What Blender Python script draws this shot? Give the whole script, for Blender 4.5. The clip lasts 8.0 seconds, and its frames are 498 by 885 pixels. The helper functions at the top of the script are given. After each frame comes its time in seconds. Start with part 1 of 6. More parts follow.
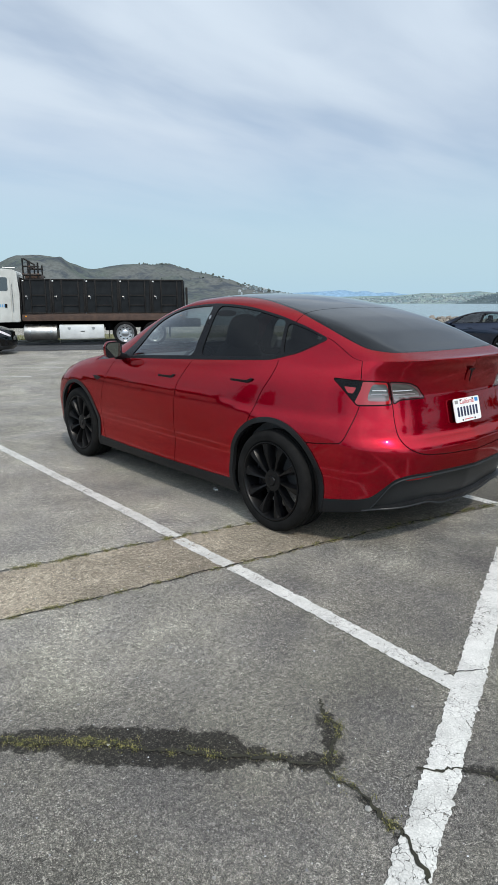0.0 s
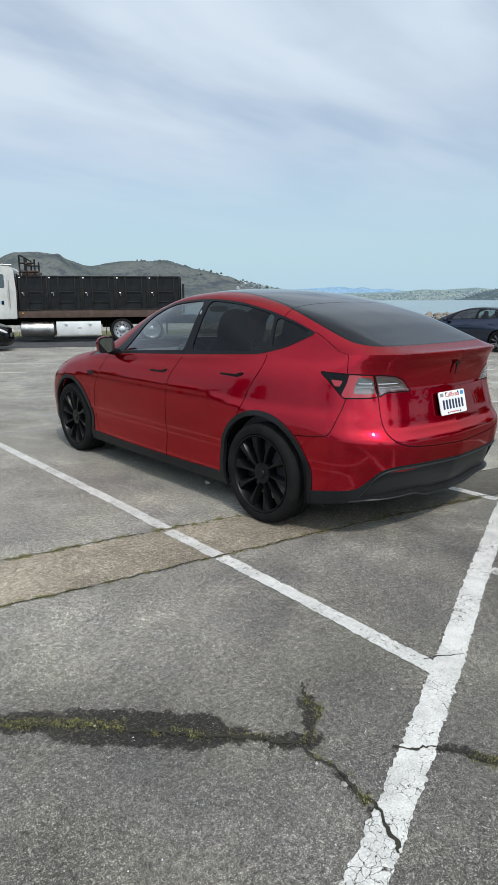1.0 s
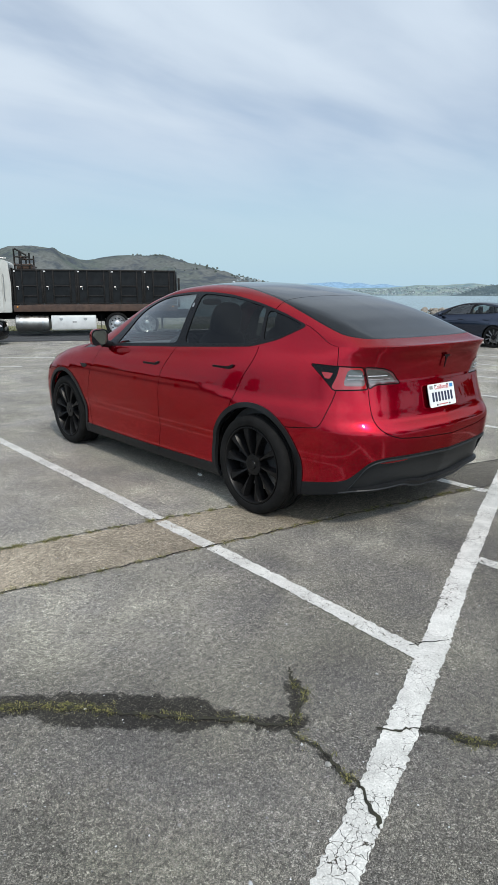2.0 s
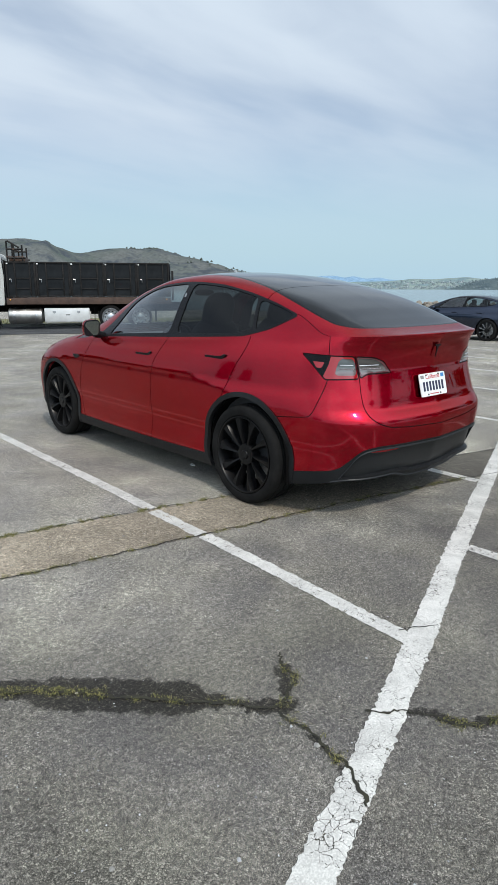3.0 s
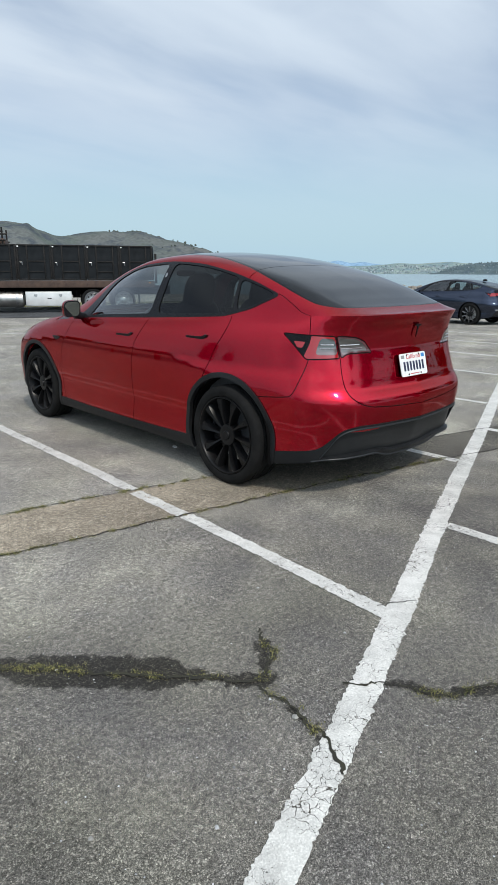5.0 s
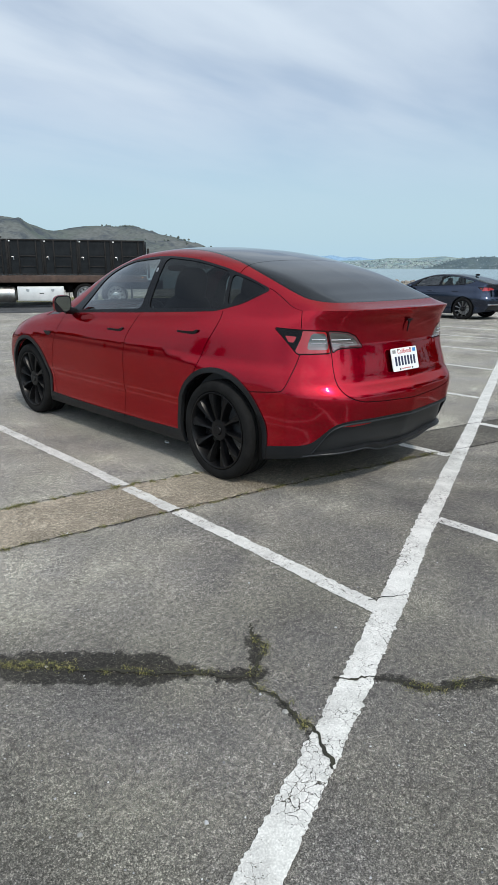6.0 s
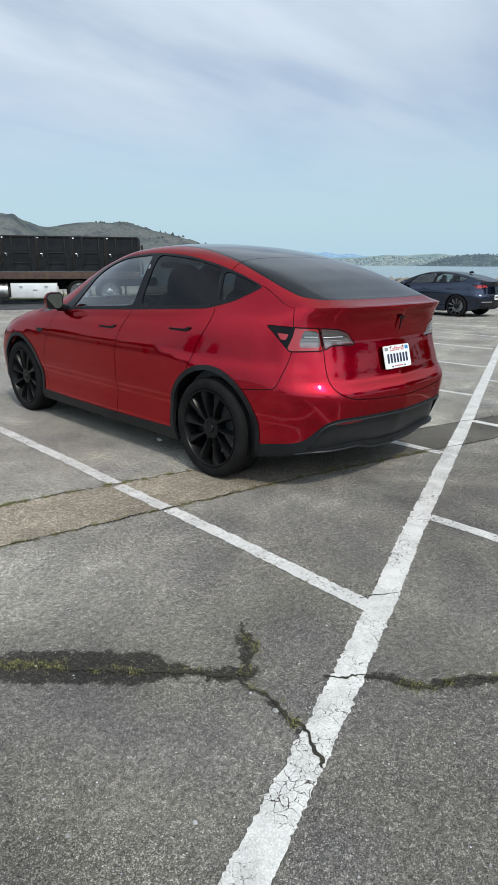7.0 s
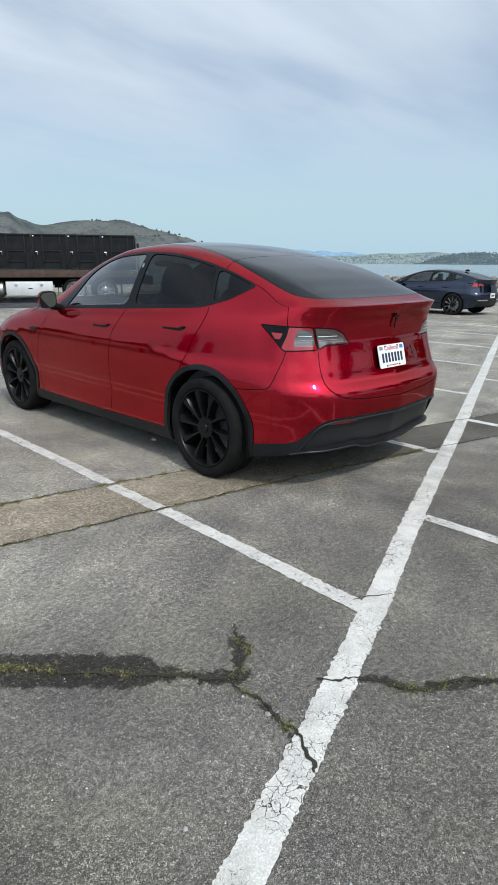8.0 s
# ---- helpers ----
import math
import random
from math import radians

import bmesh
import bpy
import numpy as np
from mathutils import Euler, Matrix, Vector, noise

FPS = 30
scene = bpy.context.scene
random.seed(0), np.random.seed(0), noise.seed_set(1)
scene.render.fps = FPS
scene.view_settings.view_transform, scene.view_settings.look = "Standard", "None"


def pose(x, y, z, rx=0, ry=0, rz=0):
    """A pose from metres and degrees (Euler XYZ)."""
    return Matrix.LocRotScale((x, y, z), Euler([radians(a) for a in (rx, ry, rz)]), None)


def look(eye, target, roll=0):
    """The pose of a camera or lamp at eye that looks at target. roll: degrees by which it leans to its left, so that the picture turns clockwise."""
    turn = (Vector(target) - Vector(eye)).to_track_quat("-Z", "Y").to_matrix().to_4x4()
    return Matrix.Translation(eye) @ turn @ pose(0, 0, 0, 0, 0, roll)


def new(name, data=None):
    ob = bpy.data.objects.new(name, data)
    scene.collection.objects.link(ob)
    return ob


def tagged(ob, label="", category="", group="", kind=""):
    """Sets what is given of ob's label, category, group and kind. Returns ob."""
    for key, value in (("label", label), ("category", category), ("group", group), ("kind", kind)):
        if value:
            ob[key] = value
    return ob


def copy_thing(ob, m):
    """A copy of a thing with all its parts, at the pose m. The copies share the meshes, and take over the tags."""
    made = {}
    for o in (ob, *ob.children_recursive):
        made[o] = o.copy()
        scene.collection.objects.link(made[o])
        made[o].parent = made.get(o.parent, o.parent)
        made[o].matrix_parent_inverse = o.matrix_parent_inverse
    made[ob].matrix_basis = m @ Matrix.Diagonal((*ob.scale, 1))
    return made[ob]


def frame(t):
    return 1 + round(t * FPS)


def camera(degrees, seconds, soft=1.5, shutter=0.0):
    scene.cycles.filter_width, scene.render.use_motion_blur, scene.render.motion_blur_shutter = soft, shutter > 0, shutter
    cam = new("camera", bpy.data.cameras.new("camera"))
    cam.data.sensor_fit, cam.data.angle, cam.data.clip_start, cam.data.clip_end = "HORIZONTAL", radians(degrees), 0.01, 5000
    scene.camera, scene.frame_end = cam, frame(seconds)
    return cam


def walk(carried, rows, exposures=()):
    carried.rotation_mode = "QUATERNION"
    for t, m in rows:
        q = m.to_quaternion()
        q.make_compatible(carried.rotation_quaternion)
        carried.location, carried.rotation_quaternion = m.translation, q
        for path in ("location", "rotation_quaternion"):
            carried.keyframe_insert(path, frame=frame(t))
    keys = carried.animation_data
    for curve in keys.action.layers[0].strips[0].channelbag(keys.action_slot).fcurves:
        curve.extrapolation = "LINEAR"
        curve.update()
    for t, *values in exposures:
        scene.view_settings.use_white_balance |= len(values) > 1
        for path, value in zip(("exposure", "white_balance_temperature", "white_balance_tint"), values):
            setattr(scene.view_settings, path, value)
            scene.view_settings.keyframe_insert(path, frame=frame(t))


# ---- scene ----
cam = camera(43.7, 8.0, 1.15)
PATH = [
    (0, (-3.698, -3.011, 1.542), (-2.429, -1.529, 1.104), -0.1),
    (0.5, (-3.694, -3.061, 1.533), (-2.424, -1.58, 1.091), -0.1),
    (1, (-3.695, -3.103, 1.53), (-2.423, -1.625, 1.082), -0.2),
    (1.5, (-3.699, -3.133, 1.524), (-2.424, -1.661, 1.069), -0.1),
    (3, (-3.702, -3.181, 1.489), (-2.412, -1.73, 1.007), 0.1),
    (3.5, (-3.702, -3.188, 1.474), (-2.406, -1.747, 0.981), 0.1),
    (4, (-3.698, -3.198, 1.465), (-2.396, -1.766, 0.96), 0.1),
    (4.5, (-3.694, -3.201, 1.46), (-2.384, -1.781, 0.943), 0.2),
    (6, (-3.673, -3.21, 1.457), (-2.345, -1.817, 0.914), 0.2),
    (6.5, (-3.665, -3.211, 1.457), (-2.33, -1.825, 0.91), 0.3),
    (7, (-3.654, -3.214, 1.458), (-2.315, -1.834, 0.906), 0.3),
    (7.5, (-3.642, -3.215, 1.461), (-2.3, -1.84, 0.906), 0.2),
    (8, (-3.626, -3.209, 1.462), (-2.281, -1.838, 0.905), 0.3),
]
walk(cam, [(t, look(eye, target, roll)) for t, eye, target, roll in PATH])

# ---- world, sun, exposure ----
SUN_AZ, SUN_EL = radians(201), radians(48)   # azimuth clockwise from +y
world = bpy.data.worlds.new("sky")
scene.world = world
world.use_nodes = True
wn, wl = world.node_tree.nodes, world.node_tree.links
wn.clear()


def wnode(kind, **values):
    n = wn.new(kind)
    for key, value in values.items():
        n.inputs[key].default_value = value
    return n


def wmath(op, a, b=None, c=None):
    n = wn.new("ShaderNodeMath")
    n.operation = op
    for i, v in enumerate((a, b, c)):
        if v is not None:
            if isinstance(v, (int, float)):
                n.inputs[i].default_value = v
            else:
                wl.new(v, n.inputs[i])
    return n.outputs[0]


sky = wn.new("ShaderNodeTexSky")
sky.sky_type, sky.sun_disc, sky.sun_elevation, sky.sun_rotation = "NISHITA", False, SUN_EL, SUN_AZ
sky.air_density, sky.dust_density, sky.ozone_density = 1.0, 0.35, 1.6
clear = wn.new("ShaderNodeVectorMath")
clear.operation = "SCALE"
clear.inputs["Scale"].default_value = 0.105
wl.new(sky.outputs[0], clear.inputs[0])
coord = wn.new("ShaderNodeTexCoord")
split = wn.new("ShaderNodeSeparateXYZ")
wl.new(coord.outputs["Generated"], split.inputs[0])
# high thin cloud on a flat layer: the direction divided by its height
lift = wmath("ADD", wmath("MAXIMUM", split.outputs[2], 0.0), 0.16)
layer = wn.new("ShaderNodeCombineXYZ")
wl.new(wmath("DIVIDE", split.outputs[0], lift), layer.inputs[0])
wl.new(wmath("DIVIDE", split.outputs[1], lift), layer.inputs[1])
turn = wn.new("ShaderNodeMapping")
turn.inputs["Rotation"].default_value = (0, 0, radians(38))
turn.inputs["Scale"].default_value = (0.55, 1.25, 1)
turn.inputs["Location"].default_value = (0.3, 0.15, 0)
wl.new(layer.outputs[0], turn.inputs[0])
veil = wnode("ShaderNodeTexNoise", Scale=1.0, Detail=5.0, Roughness=0.45, Distortion=0.4)
wl.new(turn.outputs[0], veil.inputs["Vector"])
wisps = wnode("ShaderNodeTexNoise", Scale=3.4, Detail=6.0, Roughness=0.5, Distortion=0.6)
wl.new(turn.outputs[0], wisps.inputs["Vector"])
cover = wn.new("ShaderNodeMapRange")
cover.interpolation_type = "SMOOTHSTEP"
for key, value in (("From Min", 0.34), ("From Max", 0.64), ("To Min", 0.38), ("To Max", 1.0)):
    cover.inputs[key].default_value = value
wl.new(wmath("MULTIPLY_ADD", wisps.outputs[0], 0.15, wmath("MULTIPLY", veil.outputs[0], 0.88)), cover.inputs[0])
cloud = wn.new("ShaderNodeMixRGB")
wl.new(clear.outputs[0], cloud.inputs[1])
# the veil glows round the sun, which shines through it
sunward = wn.new("ShaderNodeVectorMath")
sunward.operation = "DOT_PRODUCT"
sunward.inputs[1].default_value = (math.sin(SUN_AZ) * math.cos(SUN_EL), math.cos(SUN_AZ) * math.cos(SUN_EL), math.sin(SUN_EL))
wl.new(coord.outputs["Generated"], sunward.inputs[0])
glow = wmath("MULTIPLY_ADD", wmath("POWER", wmath("MULTIPLY_ADD", sunward.outputs["Value"], 0.5, 0.5), 4.0), 2.1, 1.0)
veil_light = wn.new("ShaderNodeVectorMath")
veil_light.operation = "SCALE"
veil_light.inputs[0].default_value = (0.665, 0.765, 0.875)
wl.new(glow, veil_light.inputs["Scale"])
wl.new(veil_light.outputs[0], cloud.inputs[2])
# the veil thins out towards the horizon
low = wn.new("ShaderNodeMapRange")
low.interpolation_type = "SMOOTHSTEP"
for key, value in (("From Min", 0.02), ("From Max", 0.30), ("To Min", 0.30), ("To Max", 1.0)):
    low.inputs[key].default_value = value
wl.new(split.outputs[2], low.inputs[0])
wl.new(wmath("MULTIPLY", cover.outputs[0], low.outputs[0]), cloud.inputs[0])
# sea haze low over the horizon
haze = wn.new("ShaderNodeMixRGB")
haze_light = wn.new("ShaderNodeVectorMath")
haze_light.operation = "SCALE"
haze_light.inputs[0].default_value = (0.46, 0.655, 0.775)
wl.new(glow, haze_light.inputs["Scale"])
wl.new(haze_light.outputs[0], haze.inputs[2])
near = wn.new("ShaderNodeMapRange")
near.interpolation_type = "SMOOTHSTEP"
for key, value in (("From Min", 0.0), ("From Max", 0.24), ("To Min", 1.0), ("To Max", 0.0)):
    near.inputs[key].default_value = value
wl.new(split.outputs[2], near.inputs[0])
wl.new(near.outputs[0], haze.inputs[0])
wl.new(cloud.outputs[0], haze.inputs[1])
back = wnode("ShaderNodeBackground", Strength=1.0)
wl.new(haze.outputs[0], back.inputs[0])
wl.new(back.outputs[0], wn.new("ShaderNodeOutputWorld").inputs[0])

sun_data = bpy.data.lights.new("sun", "SUN")
sun_data.energy, sun_data.angle, sun_data.color = 2.15, radians(3), (1.0, 0.93, 0.82)
sun = new("sun", sun_data)
sun.matrix_world = look((0, 0, 30), (-30 * math.sin(SUN_AZ) / math.tan(SUN_EL), -30 * math.cos(SUN_AZ) / math.tan(SUN_EL), 0))
scene.view_settings.exposure = 0.0


# ---- materials ----
def shader(name, color=(0.5, 0.5, 0.5), rough=0.5, metal=0.0, **more):
    """A node material; returns it with its tree and its surface node."""
    m = bpy.data.materials.new(name)
    m.use_nodes = True
    b = m.node_tree.nodes["Principled BSDF"]
    b.inputs["Base Color"].default_value = (*color, 1)
    b.inputs["Roughness"].default_value, b.inputs["Metallic"].default_value = rough, metal
    for key, value in more.items():
        b.inputs[key.replace("_", " ")].default_value = value
    return m


def tex(m, kind, scale, **values):
    """A texture node on the object's own coordinates, in metres."""
    t = m.node_tree
    n = t.nodes.new("ShaderNodeTex" + kind)
    c = t.nodes.new("ShaderNodeTexCoord")
    mp = t.nodes.new("ShaderNodeMapping")
    mp.inputs["Scale"].default_value = values.pop("stretch", (1, 1, 1))
    mp.inputs["Rotation"].default_value = values.pop("spin", (0, 0, 0))
    t.links.new(c.outputs["Object"], mp.inputs[0])
    t.links.new(mp.outputs[0], n.inputs["Vector"])
    n.inputs["Scale"].default_value = scale
    for key, value in values.items():
        if key == "feature":
            n.feature = value
        else:
            n.inputs[key].default_value = value
    return n


def ramp(m, socket, stops):
    n = m.node_tree.nodes.new("ShaderNodeValToRGB")
    e = n.color_ramp.elements
    while len(e) < len(stops):
        e.new(0.5)
    for el, (p, c) in zip(e, stops):
        el.position, el.color = p, ((c, c, c, 1) if isinstance(c, (int, float)) else (*c, 1))
    m.node_tree.links.new(socket, n.inputs[0])
    return n.outputs[0]


def mixed(m, fac, a, b, how="MIX"):
    n = m.node_tree.nodes.new("ShaderNodeMixRGB")
    n.blend_type = how
    for i, v in enumerate((fac, a, b)):
        if isinstance(v, (int, float)):
            n.inputs[i].default_value = v if i == 0 else (v, v, v, 1)
        elif isinstance(v, tuple):
            n.inputs[i].default_value = (*v, 1)
        else:
            m.node_tree.links.new(v, n.inputs[i])
    return n.outputs[0]


def calc(m, op, *values):
    n = m.node_tree.nodes.new("ShaderNodeMath")
    n.operation = op
    for i, v in enumerate(values):
        if isinstance(v, (int, float)):
            n.inputs[i].default_value = v
        else:
            m.node_tree.links.new(v, n.inputs[i])
    return n.outputs[0]


def feed(m, socket, key):
    m.node_tree.links.new(socket, m.node_tree.nodes["Principled BSDF"].inputs[key])


def bump(m, height, strength=0.3, distance=0.01):
    n = m.node_tree.nodes.new("ShaderNodeBump")
    n.inputs["Strength"].default_value, n.inputs["Distance"].default_value = strength, distance
    m.node_tree.links.new(height, n.inputs["Height"])
    feed(m, n.outputs[0], "Normal")


def worn(name, a, b, scale, rough=0.6, metal=0.0, relief=0.15, grain=60.0, gloss=0.5):
    """A surface of two shades with fine grain: most plain things are made of it."""
    m = shader(name, a, rough, metal, Specular_IOR_Level=gloss)
    big = tex(m, "Noise", scale, Detail=6.0, Roughness=0.6)
    fine = tex(m, "Noise", grain, Detail=3.0)
    feed(m, mixed(m, ramp(m, big.outputs[0], [(0.35, 0.0), (0.68, 1.0)]), a, b), "Base Color")
    feed(m, ramp(m, fine.outputs[0], [(0.3, max(rough - 0.1, 0.02)), (0.7, min(rough + 0.1, 1))]), "Roughness")
    bump(m, fine.outputs[0], relief, 0.004)
    return m


def glazing(name, tint, gloss=1.0):
    """A thin pane: see-through with a tint, and a mirror towards grazing angles."""
    m = bpy.data.materials.new(name)
    m.use_nodes = True
    t = m.node_tree
    t.nodes.clear()
    clearn = t.nodes.new("ShaderNodeBsdfTransparent")
    clearn.inputs[0].default_value = (*tint, 1)
    shine = t.nodes.new("ShaderNodeBsdfGlossy")
    shine.inputs["Roughness"].default_value = 0.01
    edge = t.nodes.new("ShaderNodeLayerWeight")
    edge.inputs[0].default_value = 0.5
    power = t.nodes.new("ShaderNodeMath")
    power.operation = "POWER"
    power.inputs[1].default_value = 5.0
    k = t.nodes.new("ShaderNodeMath")
    k.operation, k.use_clamp = "MULTIPLY_ADD", True
    k.inputs[1].default_value, k.inputs[2].default_value = 0.9 * gloss, 0.043 * gloss
    mix = t.nodes.new("ShaderNodeMixShader")
    t.links.new(edge.outputs["Facing"], power.inputs[0])
    t.links.new(power.outputs[0], k.inputs[0])
    t.links.new(k.outputs[0], mix.inputs[0])
    t.links.new(clearn.outputs[0], mix.inputs[1])
    t.links.new(shine.outputs[0], mix.inputs[2])
    t.links.new(mix.outputs[0], t.nodes.new("ShaderNodeOutputMaterial").inputs[0])
    return m


def car_paint(name, deep, bright, rough=0.2):
    """Metal flake under a hard clear coat with a little orange peel."""
    m = shader(name, deep, rough, 0.95, Coat_Weight=0.56, Coat_Roughness=0.004, Coat_IOR=1.5, Specular_IOR_Level=0.0)
    m.node_tree.nodes["Principled BSDF"].inputs["Specular Tint"].default_value = (*bright, 1)
    flake = tex(m, "Voronoi", 900.0)
    feed(m, mixed(m, ramp(m, flake.outputs["Color"], [(0.2, 0.0), (0.9, 1.0)]), deep, bright), "Base Color")
    haze = tex(m, "Noise", 1.6, Detail=4.0)
    feed(m, ramp(m, haze.outputs[0], [(0.35, rough - 0.015), (0.75, rough + 0.025)]), "Roughness")
    return m


RED = car_paint("red_paint", (0.34, 0.0018, 0.013), (0.52, 0.0042, 0.023), 0.24)
SLATE = car_paint("slate_paint", (0.026, 0.034, 0.056), (0.046, 0.058, 0.09))
BLACK_PAINT = car_paint("black_paint", (0.006, 0.006, 0.007), (0.012, 0.012, 0.014))
CLAD = worn("grained_black_plastic", (0.009, 0.0095, 0.0105), (0.015, 0.0155, 0.0165), 3.0, 0.45, 0.0, 0.25, 500.0, 0.2)
TRIM = worn("satin_black_trim", (0.006, 0.006, 0.007), (0.010, 0.010, 0.011), 4.0, 0.28, 0.0, 0.03, 200.0, 0.15)
GAP = shader("dark_gap", (0.004, 0.003, 0.003), 0.8)
LINER = worn("black_lining", (0.003, 0.003, 0.003), (0.006, 0.006, 0.006), 5.0, 0.95, 0.0, 0.15, 60.0, 0.05)
TYRE = worn("tyre_rubber", (0.007, 0.007, 0.007), (0.014, 0.0135, 0.013), 9.0, 0.85, 0.0, 0.2, 250.0, 0.12)
RIM = worn("satin_black_alloy", (0.0045, 0.0045, 0.005), (0.008, 0.008, 0.0085), 12.0, 0.33, 0.0, 0.03, 300.0, 0.18)
ALLOY = worn("machined_alloy", (0.45, 0.45, 0.46), (0.6, 0.6, 0.6), 12.0, 0.3, 0.9, 0.03, 300.0)
STEEL = worn("brushed_steel", (0.34, 0.34, 0.34), (0.5, 0.5, 0.49), 9.0, 0.35, 1.0, 0.08, 120.0)
SEAT = worn("black_seat_cover", (0.012, 0.012, 0.013), (0.02, 0.02, 0.021), 6.0, 0.6, 0.0, 0.2, 300.0)
CABIN = worn("cabin_trim", (0.03, 0.032, 0.035), (0.05, 0.052, 0.055), 4.0, 0.7)
PALE = worn("pale_dashboard", (0.22, 0.22, 0.21), (0.3, 0.3, 0.28), 4.0, 0.6)
GLASS_CLEAR = glazing("clear_glass", (0.86, 0.92, 0.89), 3.0)
GLASS_DARK = glazing("privacy_glass", (0.15, 0.16, 0.162), 0.95)
GLASS_QUARTER = glazing("dark_quarter_glass", (0.07, 0.075, 0.078), 0.95)
GLASS_ROOF = glazing("dark_roof_glass", (0.006, 0.007, 0.009), 1.2)
LENS = shader("smoked_lens", (0.55, 0.5, 0.5), 0.04, 0.0, Coat_Weight=1.0)
LENS_RED = shader("red_lens", (0.32, 0.008, 0.012), 0.06, 0.0, Coat_Weight=1.0)
WHITE = worn("white_enamel", (0.72, 0.72, 0.70), (0.82, 0.82, 0.80), 20.0, 0.35)
MIRROR = shader("mirror", (0.27, 0.30, 0.285), 0.02, 1.0)


# ---- mesh helpers ----
def part(name, bm, material, parent=None, label="", flat=False):
    """A bmesh becomes one mesh object, under a thing where one is given."""
    me = bpy.data.meshes.new(name)
    bmesh.ops.recalc_face_normals(bm, faces=bm.faces)
    bm.to_mesh(me)
    bm.free()
    me.materials.append(material)
    if not flat:
        me.shade_smooth()
        me.set_sharp_from_angle(angle=radians(35))
    ob = new(name, me)
    ob.parent = parent
    return tagged(ob, label)


def sheet(name, verts, faces, material, parent=None, label="", normals=None):
    me = bpy.data.meshes.new(name)
    me.from_pydata([tuple(map(float, v)) for v in verts], [], faces)
    me.materials.append(material)
    me.shade_smooth()
    if normals is not None:
        me.normals_split_custom_set_from_vertices([tuple(map(float, n)) for n in normals])
    ob = new(name, me)
    ob.parent = parent
    return tagged(ob, label)


def thing(name, m, label, category, group="", kind=""):
    e = new(name)
    e.matrix_world = m
    e.empty_display_size = 0.2
    return tagged(e, label, category, group, kind)


def box(bm, size, at, turn=None, bevel=0.0):
    """Adds a box, bevelled if asked, to a bmesh."""
    m = Matrix.Translation(at) @ (turn.to_4x4() if turn else Matrix())
    r = bmesh.ops.create_cube(bm, size=1.0, matrix=m @ Matrix.Diagonal((*size, 1)))
    if bevel:
        edges = list({e for v in r["verts"] for e in v.link_edges})
        bmesh.ops.bevel(bm, geom=edges, offset=bevel, segments=2, affect="EDGES", profile=0.6)
    return bm


def tube(bm, a, b, r0, r1=None, sides=16):
    """Adds a capped tapered rod from a to b."""
    a, b = Vector(a), Vector(b)
    m = Matrix.Translation((a + b) / 2) @ (b - a).to_track_quat("Z", "Y").to_matrix().to_4x4()
    bmesh.ops.create_cone(bm, cap_ends=True, segments=sides, radius1=r0, radius2=r0 if r1 is None else r1, depth=(b - a).length, matrix=m)
    return bm


def lathe(bm, profile, sides=64, axis="X"):
    """Turns a profile of (radius, offset along the axis) round the axis."""
    rings = []
    for r, o in profile:
        ring = []
        for k in range(sides):
            a = 2 * math.pi * k / sides
            ring.append(bm.verts.new((o, r * math.cos(a), r * math.sin(a)) if axis == "X" else (r * math.cos(a), r * math.sin(a), o)))
        rings.append(ring)
    for p, q in zip(rings, rings[1:]):
        for k in range(sides):
            bm.faces.new((p[k], p[(k + 1) % sides], q[(k + 1) % sides], q[k]))
    return bm


def bars(at, step, count, size):
    """A row of flat bars in a bmesh, where writing is."""
    bm = bmesh.new()
    for k in range(count):
        box(bm, size, Vector(at) + Vector(step) * k)
    return bm


# ---- car body surface: a wall patch W(s, z) round the plan outline, and a top patch T(s, q) over it ----
def pchip(points):
    """A smooth monotone curve through (x, y) points, for arrays."""
    p = np.array(sorted(points), float)
    x, y = p[:, 0], p[:, 1]
    h, d = np.diff(x), np.diff(y) / np.diff(x)
    m = np.zeros(len(x))
    m[0], m[-1] = d[0], d[-1]
    for i in range(1, len(x) - 1):
        if d[i - 1] * d[i] > 0:
            a, b = 2 * h[i] + h[i - 1], h[i] + 2 * h[i - 1]
            m[i] = (a + b) / (a / d[i - 1] + b / d[i])

    def f(v):
        v = np.clip(np.asarray(v, float), x[0], x[-1])
        k = np.clip(np.searchsorted(x, v, side="right") - 1, 0, len(x) - 2)
        t = (v - x[k]) / h[k]
        return ((2 * t**3 - 3 * t**2 + 1) * y[k] + (t**3 - 2 * t**2 + t) * h[k] * m[k]
                + (-2 * t**3 + 3 * t**2) * y[k + 1] + (t**3 - t**2) * h[k] * m[k + 1])
    return f


def spline(xs, ys):
    """A cubic spline through points, level at both ends in its second derivative."""
    x, y = np.array(xs, float), np.array(ys, float)
    n, h = len(x), np.diff(x)
    a, r = np.eye(n), np.zeros(n)
    for i in range(1, n - 1):
        a[i, i - 1:i + 2] = h[i - 1], 2 * (h[i - 1] + h[i]), h[i]
        r[i] = 6 * ((y[i + 1] - y[i]) / h[i] - (y[i] - y[i - 1]) / h[i - 1])
    c = np.linalg.solve(a, r)

    def f(v):
        v = np.asarray(v, float)
        k = np.clip(np.searchsorted(x, v, side="right") - 1, 0, n - 2)
        p, q = x[k + 1] - v, v - x[k]
        return (c[k] * p**3 + c[k + 1] * q**3) / (6 * h[k]) + (y[k] / h[k] - c[k] * h[k] / 6) * p + (y[k + 1] / h[k] - c[k + 1] * h[k] / 6) * q
    return f


def smooth(a, b, v):
    t = np.clip((np.asarray(v, float) - a) / (b - a), 0, 1)
    return t * t * (3 - 2 * t)


